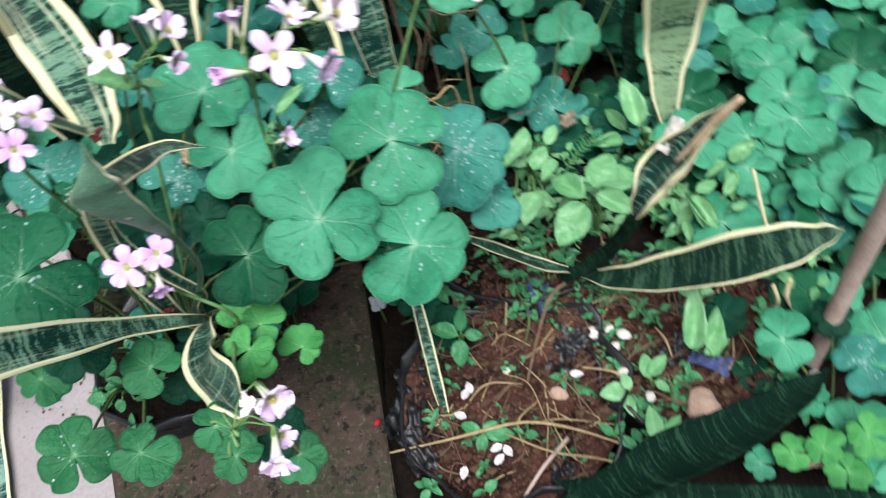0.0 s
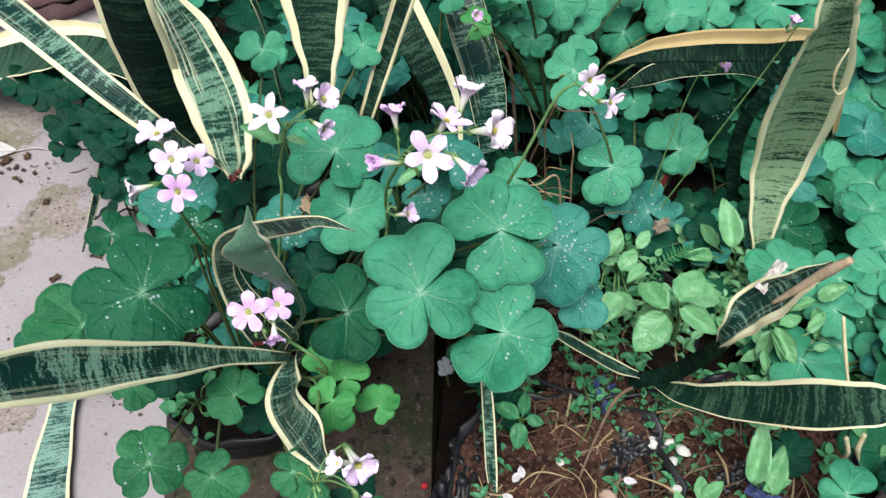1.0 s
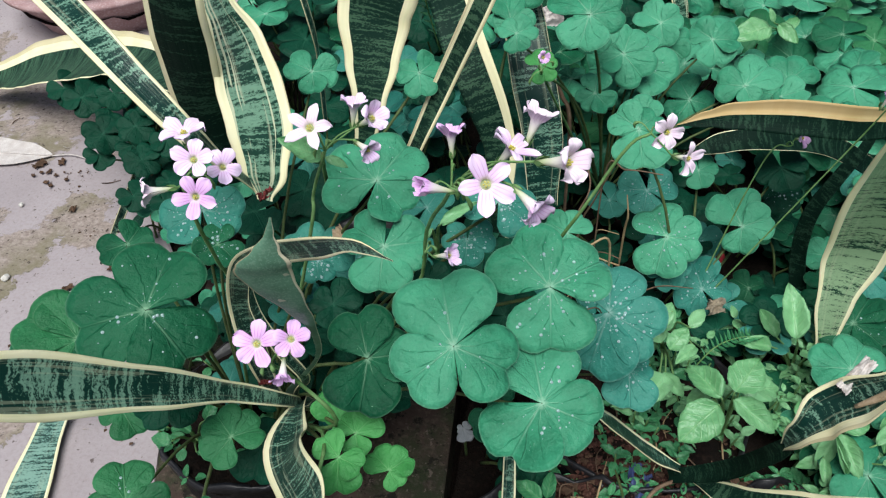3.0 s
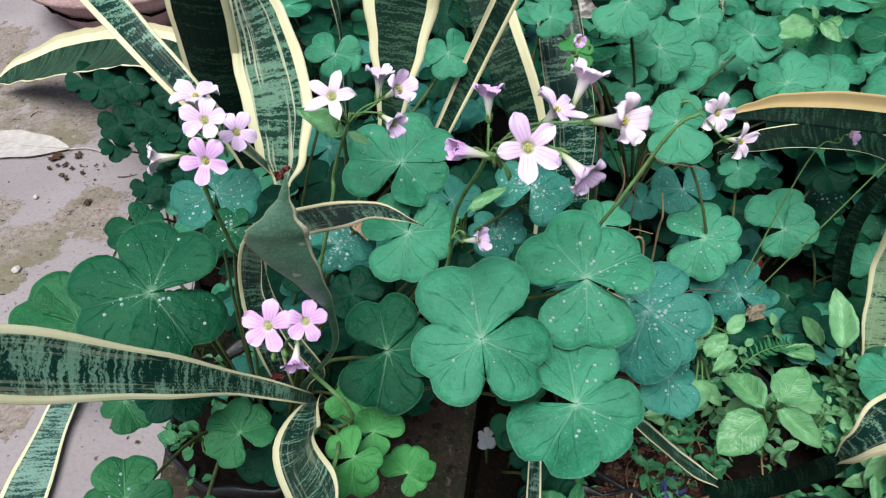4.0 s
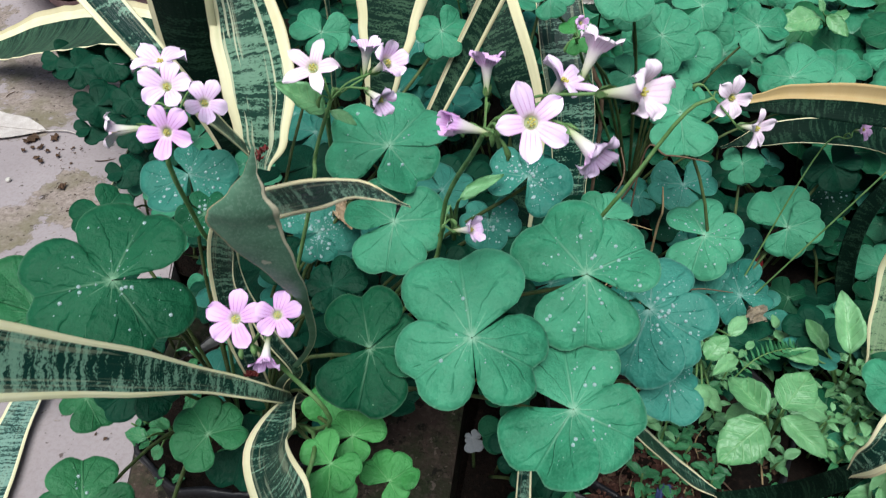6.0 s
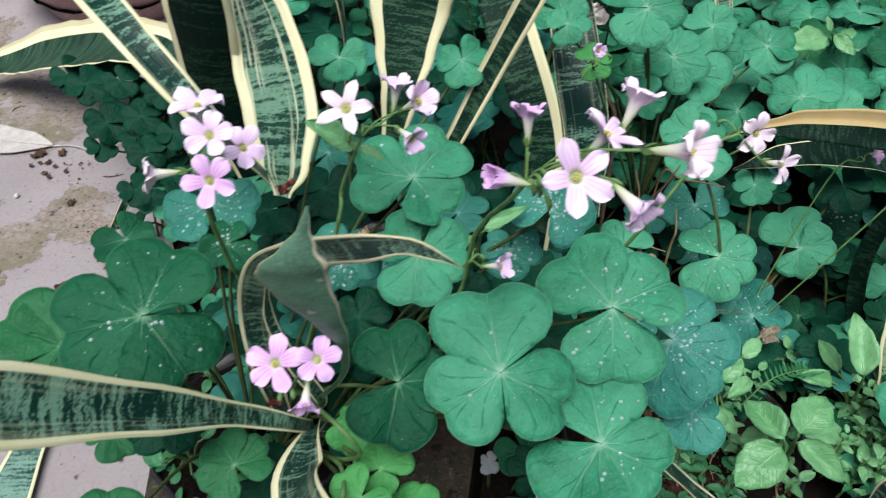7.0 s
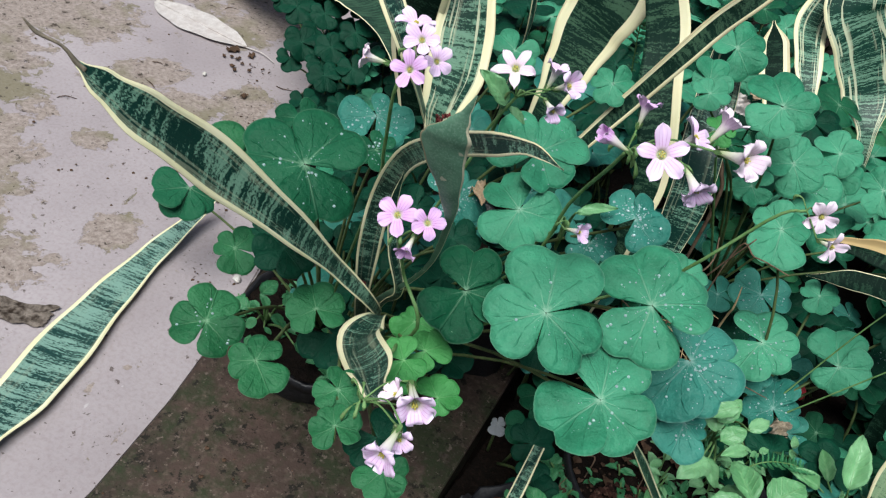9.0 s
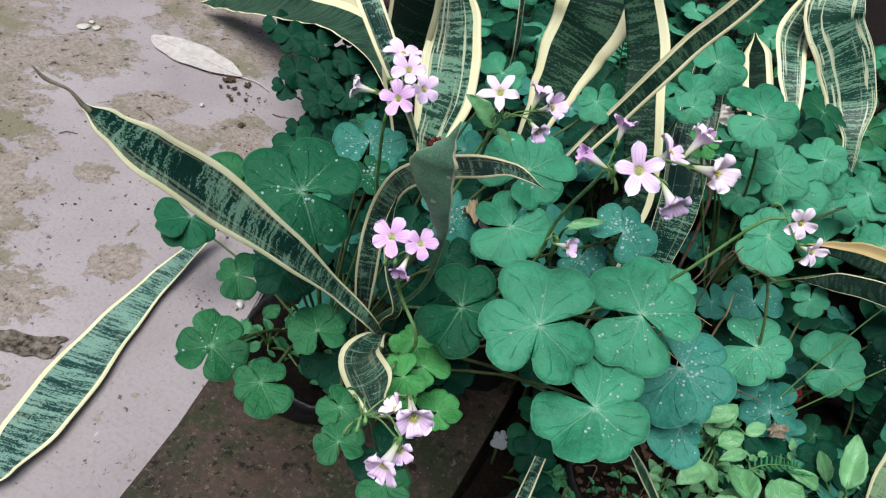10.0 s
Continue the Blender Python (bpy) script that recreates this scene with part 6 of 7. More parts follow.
stick("twig", [(0.016, 0.359, 0.036), (0.071, 0.359, 0.042), (0.119, 0.362, 0.044), (0.147, 0.359, 0.042), (0.181, 0.346, 0.038), (0.222, 0.323, 0.034)], (0.0009, 0.0014, 0.0013, 0.0008), "dry straw-coloured stem lying on the red soil", "twig", M_STRAW, 7)
stick("twig", [(0.115, 0.358, 0.036), (0.149, 0.333, 0.044), (0.185, 0.323, 0.038), (0.214, 0.311, 0.034)], (0.0008, 0.001, 0.0006), "dry straw-coloured stem lying on the red soil", "twig", M_STRAW, 7)
stick("twig", [(0.165, 0.345, 0.036), (0.14, 0.322, 0.04), (0.12, 0.302, 0.034)], (0.0018, 0.0017, 0.0014), "dry straw-coloured stem lying on the red soil", "twig", M_STICK, 7)
stick("twig", [(0.261, 0.431, 0.036), (0.264, 0.413, 0.045), (0.267, 0.401, 0.034)], (0.001, 0.0014, 0.0008), "dry straw-coloured stem lying on the red soil", "twig", M_STRAW, 7)
stick("twig", [(0.19, 0.406, 0.036), (0.216, 0.392, 0.042), (0.225, 0.378, 0.034)], (0.0008, 0.0012, 0.0008), "dry straw-coloured stem lying on the red soil", "twig", M_STRAW, 7)
stick("twig", [(0.145, 0.508, 0.035), (0.154, 0.458, 0.05), (0.143, 0.434, 0.034)], (0.0009, 0.0013, 0.0006), "dry straw-coloured stem lying on the red soil", "twig", M_PETIOLE, 7)
stick("dry_strip", [(0.356, 0.501, 0.14), (0.36, 0.485, 0.115), (0.365, 0.469, 0.09)], (0.0014, 0.0017, 0.0012), "cream dried leaf strip hanging beside the weeds", "dry leaf", M_CREAM, 7)
stick("dry_strip", [(0.342, 0.407, 0.11), (0.348, 0.405, 0.09), (0.353, 0.413, 0.06)], (0.0018, 0.002, 0.001), "cream dried leaf strip hanging beside the weeds", "dry leaf", M_CREAM, 7)
stick("dry_strip", [(0.356, 0.41, 0.11), (0.356, 0.408, 0.09), (0.367, 0.414, 0.06)], (0.0018, 0.0024, 0.001), "cream dried leaf strip hanging beside the weeds", "dry leaf", M_CREAM, 7)
lump("shell", (0.207, 0.437, 0.036), 0.006, "whitish snail shell lying on the red soil", "shell", M_SHELL, 1, 0.55, "shells")
lump("shell", (0.222, 0.438, 0.036), 0.0045, "whitish snail shell lying on the red soil", "shell", M_SHELL, 5, 0.55, "shells")
lump("shell", (0.233, 0.43, 0.036), 0.0065, "whitish snail shell lying on the red soil", "shell", M_SHELL, 2, 0.55, "shells")
lump("shell", (0.125, 0.416, 0.036), 0.0045, "whitish snail shell lying on the red soil", "shell", M_SHELL, 4, 0.55, "shells")
lump("shell", (0.222, 0.394, 0.036), 0.0055, "whitish snail shell lying on the red soil", "shell", M_SHELL, 3, 0.55, "shells")
lump("shell", (0.239, 0.368, 0.036), 0.005, "whitish snail shell lying on the red soil", "shell", M_SHELL, 6, 0.55, "shells")
lump("shell", (0.372, 0.362, 0.036), 0.005, "whitish snail shell lying on the red soil", "shell", M_SHELL, 7, 0.55, "shells")
lump("shell", (0.223, 0.42, 0.036), 0.005, "whitish snail shell lying on the red soil", "shell", M_SHELL, 8, 0.55, "shells")
flat_leaf("fallen_petal", (0.087, 0.398, 0.038), 0.011, 0.007, 50, "white fallen petal lying on the red soil", M_WHITE, curl=0.5, stem=0)
flat_leaf("fallen_petal", (0.091, 0.403, 0.038), 0.011, 0.007, 100, "white fallen petal lying on the red soil", M_WHITE, curl=0.5, stem=0)
flat_leaf("fallen_petal", (0.08, 0.379, 0.038), 0.011, 0.007, 150, "white fallen petal lying on the red soil", M_WHITE, curl=0.5, stem=0)
flat_leaf("fallen_petal", (0.106, 0.345, 0.038), 0.011, 0.007, 200, "white fallen petal lying on the red soil", M_WHITE, curl=0.5, stem=0)
flat_leaf("fallen_petal", (0.115, 0.341, 0.038), 0.011, 0.007, 300, "white fallen petal lying on the red soil", M_WHITE, curl=0.5, stem=0)
flat_leaf("fallen_petal", (0.107, 0.335, 0.038), 0.011, 0.007, 400, "white fallen petal lying on the red soil", M_WHITE, curl=0.5, stem=0)
flat_leaf("fallen_petal", (0.077, 0.329, 0.038), 0.011, 0.007, 250, "white fallen petal lying on the red soil", M_WHITE, curl=0.5, stem=0)
flat_leaf("fallen_petal", (0.184, 0.398, 0.038), 0.011, 0.007, 350, "white fallen petal lying on the red soil", M_WHITE, curl=0.5, stem=0)
scrap("plastic_scrap", (0.041, 0.417, 0.028), (0.05, 0.03), 100, (0, 0), "crumpled black plastic film beside the slab", "plastic scrap", M_PLASTIC, 1, 0.4)
scrap("plastic_scrap", (0.059, 0.383, 0.03), (0.04, 0.02), 100, (0, 0), "crumpled black plastic film beside the slab", "plastic scrap", M_PLASTIC, 2, 0.4)
scrap("plastic_scrap", (0.179, 0.425, 0.036), (0.045, 0.022), 60, (0, 0), "torn black plastic film on the red soil", "plastic scrap", M_PLASTIC, 4, 0.4)
scrap("plastic_scrap", (0.196, 0.433, 0.036), (0.04, 0.018), 20, (0, 0), "torn black plastic film on the red soil", "plastic scrap", M_PLASTIC, 5, 0.4)
scrap("plastic_scrap", (0.167, 0.486, 0.036), (0.042, 0.02), 80, (0, 0), "crumpled dark blue plastic scrap", "plastic scrap", M_FABRIC, 6, 0.4)
scrap("plastic_scrap", (0.295, 0.39, 0.036), (0.034, 0.014), -35, (0, 0), "crumpled dark blue plastic scrap", "plastic scrap", M_FABRIC, 7, 0.4)
scrap("plastic_scrap", (0.272, 0.41, 0.034), (0.03, 0.02), 30, (0, 0), "torn black plastic film on the red soil", "plastic scrap", M_PLASTIC, 8, 0.4)
scrap("plastic_scrap", (0.156, 0.316, 0.034), (0.035, 0.02), 70, (0, 0), "torn black plastic film on the red soil", "plastic scrap", M_PLASTIC, 9, 0.4)
scrap("dried_bract", (-0.101, 0.476, 0.33), (0.008, 0.0056), 80, (35, 20), "dark red dried bract at the foot of a leaf", "dry leaf", M_BRACT, 2, 0.6)
scrap("dried_bract", (-0.096, 0.475, 0.335), (0.006, 0.0042), 200, (35, 20), "dark red dried bract at the foot of a leaf", "dry leaf", M_BRACT, 5, 0.6)
scrap("dried_bract", (-0.111, 0.428, 0.2), (0.009, 0.006), 30, (30, 10), "dark red dried bract at the foot of a leaf", "dry leaf", M_BRACT, 7, 0.6)
scrap("dry_leaf", (-0.067, 0.508, 0.27), (0.022, 0.012), -40, (20, 0), "tan shrivelled leaf caught between the clover leaves", "dry leaf", M_TAN, 8, 0.6)
stick("dry_stalk", [(0.097, 0.663, 0), (0.097, 0.653, 0.16), (0.109, 0.639, 0.22), (0.124, 0.629, 0.27)], (0.001, 0.0011, 0.0008, 0.0006), "dried brown flower stalk standing among the clover", "dry stalk", M_DRY, 6)
stick("dry_stalk", [(0.08, 0.776, 0), (0.08, 0.766, 0.2), (0.07, 0.768, 0.24), (0.062, 0.779, 0.25)], (0.0014, 0.002, 0.0022, 0.0008), "dried brown flower stalk standing among the clover", "dry stalk", M_DRY, 6)
stick("dry_stalk", [(0.091, 0.681, 0), (0.091, 0.671, 0.15), (0.104, 0.676, 0.2), (0.099, 0.69, 0.22)], (0.0008, 0.0009, 0.0008, 0.0005), "dried brown flower stalk standing among the clover", "dry stalk", M_DRY, 6)
stick("dry_stalk", [(0.128, 0.681, 0), (0.128, 0.671, 0.14), (0.108, 0.657, 0.15), (0.094, 0.654, 0.15)], (0.0008, 0.0012, 0.0012, 0.0005), "dried brown flower stalk standing among the clover", "dry stalk", M_STRAW, 6)
stick("dry_stalk", [(0.115, 0.678, 0), (0.115, 0.668, 0.22), (0.133, 0.662, 0.235), (0.162, 0.652, 0.24)], (0.0006, 0.0007, 0.0007, 0.0005), "dried brown flower stalk standing among the clover", "dry stalk", M_DRY, 6)
stick("dry_stalk", [(0.142, 0.721, 0), (0.142, 0.711, 0.12), (0.143, 0.704, 0.15), (0.14, 0.712, 0.17)], (0.0008, 0.0012, 0.001, 0.0005), "dried brown flower stalk standing among the clover", "dry stalk", M_STRAW, 6)


# ---- ground, pavement, slab ----
def sheet(name, x0, x1, y0, y1, nx, ny, height, mat):
    verts, faces = [], []
    for j in range(ny + 1):
        for i in range(nx + 1):
            x, y = x0 + (x1 - x0) * i / nx, y0 + (y1 - y0) * j / ny
            verts.append((x, y, height(x, y)))
    for j in range(ny):
        for i in range(nx):
            q = j * (nx + 1) + i
            faces.append((q, q + 1, q + nx + 2, q + nx + 1))
    return mesh_of(name, verts, faces, [mat])


def rough(x, y, s, a):
    return a * noise.fractal(Vector((x * s, y * s, 0.3)), 1.0, 2.0, 4)


tagged(new("ground", sheet("ground", -60, 60, -60, 60, 40, 40, lambda x, y: -0.05, M_EARTH_SHADED)), "dark bare earth all around", "ground", kind="structure")
tagged(new("soil_bed", sheet("soil_bed", 0.005, 1.6, 0.1, 2.4, 150, 190, lambda x, y: -0.01 + rough(x, y, 9, 0.02) + rough(x, y, 45, 0.006), M_EARTH_SHADED)), "dark crumbly planting soil between the bags, deepened for shade", "soil", kind="structure")


def block(name, outline, z0, z1, mat, bevel=0.004):
    bm = bmesh.new()
    vs = [bm.verts.new((x, y, z1)) for x, y in outline]
    f = bm.faces.new(vs)
    r = bmesh.ops.extrude_face_region(bm, geom=[f])
    for v in r["geom"]:
        if isinstance(v, bmesh.types.BMVert):
            v.co.z = z0
    bmesh.ops.recalc_face_normals(bm, faces=bm.faces[:])
    top = [e for e in bm.edges if all(abs(v.co.z - z1) < 1e-6 for v in e.verts)]
    bmesh.ops.bevel(bm, geom=top, offset=bevel, segments=2, affect="EDGES")
    me = bpy.data.meshes.new(name)
    bm.to_mesh(me)
    bm.free()
    me.materials.append(mat)
    return me


EDGE = ((-0.20, 0.10), (-0.222, 0.26), (-0.245, 0.36), (-0.27, 0.44), (-0.30, 0.52), (-0.37, 0.70), (-0.45, 0.80), (-0.60, 1.02), (-0.66, 2.6))
tagged(new("pavement", block("pavement", [(-4, -2.0), (-0.17, -2.0), *EDGE, (-4, 2.6)], -0.08, 0.0, M_PAVE, 0.002)), "worn pinkish cement pavement with brown mossy patches", "pavement", kind="structure")
tagged(new("slab", block("slab", [(-0.166, -2.0), (0.02, -2.0), (0.012, 0.33), (0.004, 0.42), (-0.006, 0.55), (-0.02, 0.72), (-0.34, 0.72), *[(x - 0.001, y) for x, y in EDGE[4::-1]]], -0.08, 0.002, M_SLAB, 0.0015)), "mossy reddish-brown stone slab edging", "slab", kind="structure")
tagged(new("verge", sheet("verge", -0.72, 0.01, 0.70, 2.4, 60, 120, lambda x, y: -0.02 + rough(x, y, 9, 0.02), M_EARTH_SHADED)), "dark soil behind the pots, deepened for shade", "soil", kind="structure")


# ---- pots and grow bags ----
def vessel(name, place, r_top, r_base, height, wall, mat, label, category, group="", crumple=0.0, lip=0.004, soil=0.02, soil_mat=M_SOIL, seed=1):
    ob = thing(name, place, label, category, group)
    n, verts, faces = 48, [], []
    prof = [(r_base * 0.98, 0), (r_base, 0.004), ((r_base + r_top) / 2, height * 0.5), (r_top - 0.001, height - 0.012), (r_top + lip, height - 0.008), (r_top + lip, height), (r_top - wall, height + 0.001), (r_top - wall - 0.001, height - 0.03)]
    for k, (r, z) in enumerate(prof):
        for j in range(n):
            w = 2 * math.pi * j / n
            d = crumple * noise.fractal(Vector((math.cos(w) * 2.2 + seed, math.sin(w) * 2.2, z * 14)), 1, 2, 4)
            dz = crumple * 1.3 * noise.noise(Vector((math.cos(w) * 3 + seed, math.sin(w) * 3, 7))) if k > 3 else 0
            verts.append(((r + d) * math.cos(w), (r + d) * math.sin(w), z + dz))
    for k in range(len(prof) - 1):
        for j in range(n):
            q, m = k * n, (j + 1) % n
            faces.append((q + j, q + m, q + m + n, q + j + n))
    body = child("body", mesh_of("body", verts, faces, [mat]), ob, Matrix.Translation(place))
    verts, faces = [(0, 0, height - soil + 0.006)], []
    rings = 14
    for k in range(1, rings + 1):
        for j in range(n):
            w = 2 * math.pi * j / n
            r = (r_top - wall * 0.5) * k / rings
            x, y = r * math.cos(w), r * math.sin(w)
            verts.append((x, y, height - soil + rough(x + seed, y, 22, 0.010) + rough(x, y + seed, 80, 0.005)))
    for j in range(n):
        m = (j + 1) % n
        faces.append((0, 1 + j, 1 + m))
        for k in range(rings - 1):
            q = 1 + k * n
            faces.append((q + j, q + n + j, q + n + m, q + m))
    child("soil_fill", mesh_of("soil_fill", verts, faces, [soil_mat]), ob, Matrix.Translation(place), "crumbly soil fill")
    return ob


vessel("grow_bag", (-0.193, 0.507, 0.004), 0.086, 0.084, 0.034, 0.003, M_PLASTIC, "low black plastic grow bag on the brown slab", "grow bag", "grow bags", crumple=0.006, lip=0.001, soil=0.008, soil_mat=M_EARTH_SHADED, seed=3)
vessel("grow_bag", (-0.1, 0.64, -0.02), 0.085, 0.08, 0.12, 0.002, M_PLASTIC, "black plastic grow bag behind the pot", "grow bag", "grow bags", crumple=0.012, soil_mat=M_EARTH_SHADED, seed=4)
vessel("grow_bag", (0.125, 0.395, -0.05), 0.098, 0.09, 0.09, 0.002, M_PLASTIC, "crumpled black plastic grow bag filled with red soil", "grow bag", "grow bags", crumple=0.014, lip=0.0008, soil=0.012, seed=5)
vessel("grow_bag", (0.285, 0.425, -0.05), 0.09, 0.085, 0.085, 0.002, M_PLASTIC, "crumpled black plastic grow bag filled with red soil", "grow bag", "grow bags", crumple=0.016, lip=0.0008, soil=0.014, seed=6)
vessel("grow_bag", (0.165, 0.575, -0.05), 0.10, 0.095, 0.09, 0.002, M_PLASTIC, "crumpled black plastic grow bag with shade-darkened soil and weeds", "grow bag", "grow bags", crumple=0.012, lip=0.0008, soil=0.01, soil_mat=M_EARTH_SHADED, seed=9)
vessel("clay_pot", (-0.86, 1.43, 0.0), 0.19, 0.15, 0.08, 0.022, M_POT, "low pinkish clay pot with dry leaves in it", "pot", lip=0.012, soil=0.04, soil_mat=M_EARTH_SHADED, seed=8)


# ---- fallen things ----
flat_leaf("dry_leaf", (-0.785, 0.91, 0.001), 0.2, 0.074, 2, "pale bleached dry leaf lying on the pavement", M_PALE, curl=0.06)
flat_leaf("dry_leaf", (-0.84, 1.37, 0.055), 0.10, 0.06, 30, "tan dry leaf lying in the clay pot", M_TAN, tilt=(15, 10))
scrap("dry_leaf", (-0.432, 0.335, 0.003), (0.07, 0.028), 30, (0, 0), "dark brown shrivelled leaf on the pavement", "fallen leaf", M_BARK, 3, 0.06)


stick("stick", [(0.391, 0.394, -0.030), (0.397, 0.399, 0.100), (0.396, 0.395, 0.200), (0.395, 0.392, 0.300)], (0.007, 0.0078, 0.008), "weathered pinkish wooden stake stuck in the soil", "stick", M_STICK, 12)


# ---- random growth of the bed ----
grow = random.Random(21)


def clump(x, y, low, high, size, looks, n, spread, label, group="bed oxalis", droplets=0):
    ob = thing("oxalis_plant", (x, y, 0.0), label, "plant", group)
    far = y > 0.95 or x > 0.5
    for k in range(n):
        w, d = grow.uniform(0, 6.28), spread * math.sqrt(grow.random())
        hub = Vector((x + d * math.cos(w), y + d * math.sin(w), grow.uniform(low, high)))
        normal = (grow.gauss(-0.05, 0.2), grow.gauss(-0.3, 0.2), 1.0)
        turn, s = grow.uniform(0, 360), size * grow.uniform(0.75, 1.2)
        arms = [(turn + 120 * i + grow.uniform(-10, 10), s * grow.uniform(0.9, 1.08)) for i in range(3)]
        if far:
            far_leaf(ob, hub, normal, arms, (x + grow.uniform(-0.02, 0.02), y + grow.uniform(-0.02, 0.02), -0.01), grow.choice(looks))
            continue
        oxalis_leaf(ob, hub, normal, arms, (x + grow.uniform(-0.02, 0.02), y + grow.uniform(-0.02, 0.02), -0.01), grow.choice(looks), drops=droplets if grow.random() < 0.4 else 0)
    return ob


def field(x0, x1, y0, y1, step, low, high, size, looks, n, label, keep=lambda x, y: True, droplets=0):
    x = x0
    while x < x1:
        y = y0
        while y < y1:
            px, py = x + grow.uniform(-0.4, 0.4) * step, y + grow.uniform(-0.4, 0.4) * step
            if keep(px, py):
                clump(px, py, low(px, py), high(px, py), size, looks, n, step * 0.75, label, droplets=droplets)
            y += step
        x += step


BED = "oxalis clump with mid-green clover leaves in the bed"
SHADE = "shaded oxalis clump with clover leaves darkened for shade under the plants"
field(0.40, 1.0, 0.52, 0.95, 0.085, lambda x, y: 0.03, lambda x, y: 0.095, 0.032, ("green", "green", "green", "deep", "blue"), 8, BED, droplets=2)
field(0.38, 0.9, 0.50, 0.95, 0.1, lambda x, y: 0.0, lambda x, y: 0.045, 0.03, ("green", "deep", "deep"), 5, BED)
field(0.44, 0.95, 0.16, 0.52, 0.09, lambda x, y: 0.0, lambda x, y: 0.06, 0.029, ("green", "green", "young", "deep"), 7, BED)
field(0.10, 1.1, 0.95, 1.75, 0.11, lambda x, y: 0.07, lambda x, y: 0.17, 0.037, ("green", "green", "fresh", "deep", "green"), 9, BED)
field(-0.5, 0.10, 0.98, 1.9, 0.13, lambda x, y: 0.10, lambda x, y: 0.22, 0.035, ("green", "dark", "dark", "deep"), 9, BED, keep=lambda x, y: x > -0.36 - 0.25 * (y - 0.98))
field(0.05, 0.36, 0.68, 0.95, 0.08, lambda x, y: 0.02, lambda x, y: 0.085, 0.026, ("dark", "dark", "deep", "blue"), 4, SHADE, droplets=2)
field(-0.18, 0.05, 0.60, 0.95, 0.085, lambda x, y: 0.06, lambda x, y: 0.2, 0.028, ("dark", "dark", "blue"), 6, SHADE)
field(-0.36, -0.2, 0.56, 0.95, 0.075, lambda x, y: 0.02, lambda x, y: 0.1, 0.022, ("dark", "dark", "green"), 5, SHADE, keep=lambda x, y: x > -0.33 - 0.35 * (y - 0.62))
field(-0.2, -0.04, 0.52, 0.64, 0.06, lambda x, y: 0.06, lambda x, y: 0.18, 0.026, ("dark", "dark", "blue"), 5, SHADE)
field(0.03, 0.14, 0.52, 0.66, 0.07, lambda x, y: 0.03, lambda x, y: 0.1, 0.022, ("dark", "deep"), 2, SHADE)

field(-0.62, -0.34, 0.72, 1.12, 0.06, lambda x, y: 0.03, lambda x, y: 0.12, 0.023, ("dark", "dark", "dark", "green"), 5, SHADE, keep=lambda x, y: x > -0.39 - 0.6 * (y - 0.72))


def small_weeds(x0, x1, y0, y1, count, size, height, look_, label, category, group):
    for k in range(count):
        x, y = grow.uniform(x0, x1), grow.uniform(y0, y1)
        h = height * grow.uniform(0.5, 1.2)
        turn = grow.uniform(0, 360)
        leaves = []
        for lv in range(grow.choice((2, 3, 3))):
            for side in (0, 180):
                leaves.append((turn + side + 90 * lv + grow.uniform(-20, 20), size * grow.uniform(0.6, 1.15) * (1 - 0.15 * lv), grow.uniform(-10, 35), 0.45 + 0.27 * lv if lv < 2 else 1.0))
        herb(category, (x, y, GROUND(x, y)), label, category, leaves, h, (grow.uniform(-0.01, 0.01), grow.uniform(-0.012, 0.004)), look_, group)


def GROUND(x, y):
    return 0.015


small_weeds(0.17, 0.38, 0.55, 0.70, 30, 0.019, 0.035, "seedling", "small green weed with oval leaves in the soil", "weed", "weeds")
small_weeds(0.15, 0.38, 0.53, 0.69, 62, 0.018, 0.05, "weed", "small light green weed with oval leaves in the soil", "weed", "weeds")
small_weeds(0.30, 0.44, 0.44, 0.58, 16, 0.019, 0.04, "weed", "small light green weed with oval leaves in the soil", "weed", "weeds")
small_weeds(0.13, 0.24, 0.47, 0.56, 30, 0.017, 0.03, "seedling", "small green weed with oval leaves in the soil", "weed", "weeds")
small_weeds(0.04, 0.36, 0.33, 0.53, 110, 0.015, 0.02, "seedling", "tiny green seedling sprouting in the red soil", "seedling", "seedlings")
small_weeds(-0.265, -0.12, 0.43, 0.57, 30, 0.016, 0.035, "seedling", "tiny green seedling sprouting in the black pot", "seedling", "seedlings")


# ---- litter on the soil ----
TWIG = "thin dry brown twig lying on the red soil"
for k in range(120):
    cx, cy = grow.choice(((0.125, 0.395), (0.125, 0.395), (0.285, 0.425), (0.165, 0.5)))
    a, d = grow.uniform(0, 6.28), 0.085 * math.sqrt(grow.random())
    x, y, w, ln = cx + d * math.cos(a), cy + d * math.sin(a), grow.uniform(0, 3.14), grow.uniform(0.015, 0.07)
    dx, dy = math.cos(w) * ln / 2, math.sin(w) * ln / 2
    z = 0.032
    stick("twig", [(x - dx, y - dy, z), (x + grow.uniform(-0.014, 0.014), y + grow.uniform(-0.014, 0.014), z + grow.uniform(0.0, 0.007)), (x + dx, y + dy, z + grow.uniform(0, 0.006))], (0.0005, grow.uniform(0.0004, 0.0011), 0.0004), TWIG, "twig", M_DRY if grow.random() < 0.65 else M_STRAW, 5)
for x, y, sd in ((-0.59, 0.665, 1), (-0.315, 0.515, 2), (-0.45, 0.62, 3), (-0.66, 0.80, 4)):
    lump("shell", (x, y, 0.003), 0.0055 if sd < 3 else 0.004, "small whitish snail shell on the pavement", "shell", M_SHELL, sd, 0.7, "shells")
for x, y, s, sd in ((0.278, 0.352, 0.016, 1), (0.166, 0.386, 0.008, 2), (0.345, 0.30, 0.014, 5)):
    lump("stone", (x, y, 0.034), s, "pinkish stone half sunk in the red soil", "stone", M_STONE, sd, 0.6)
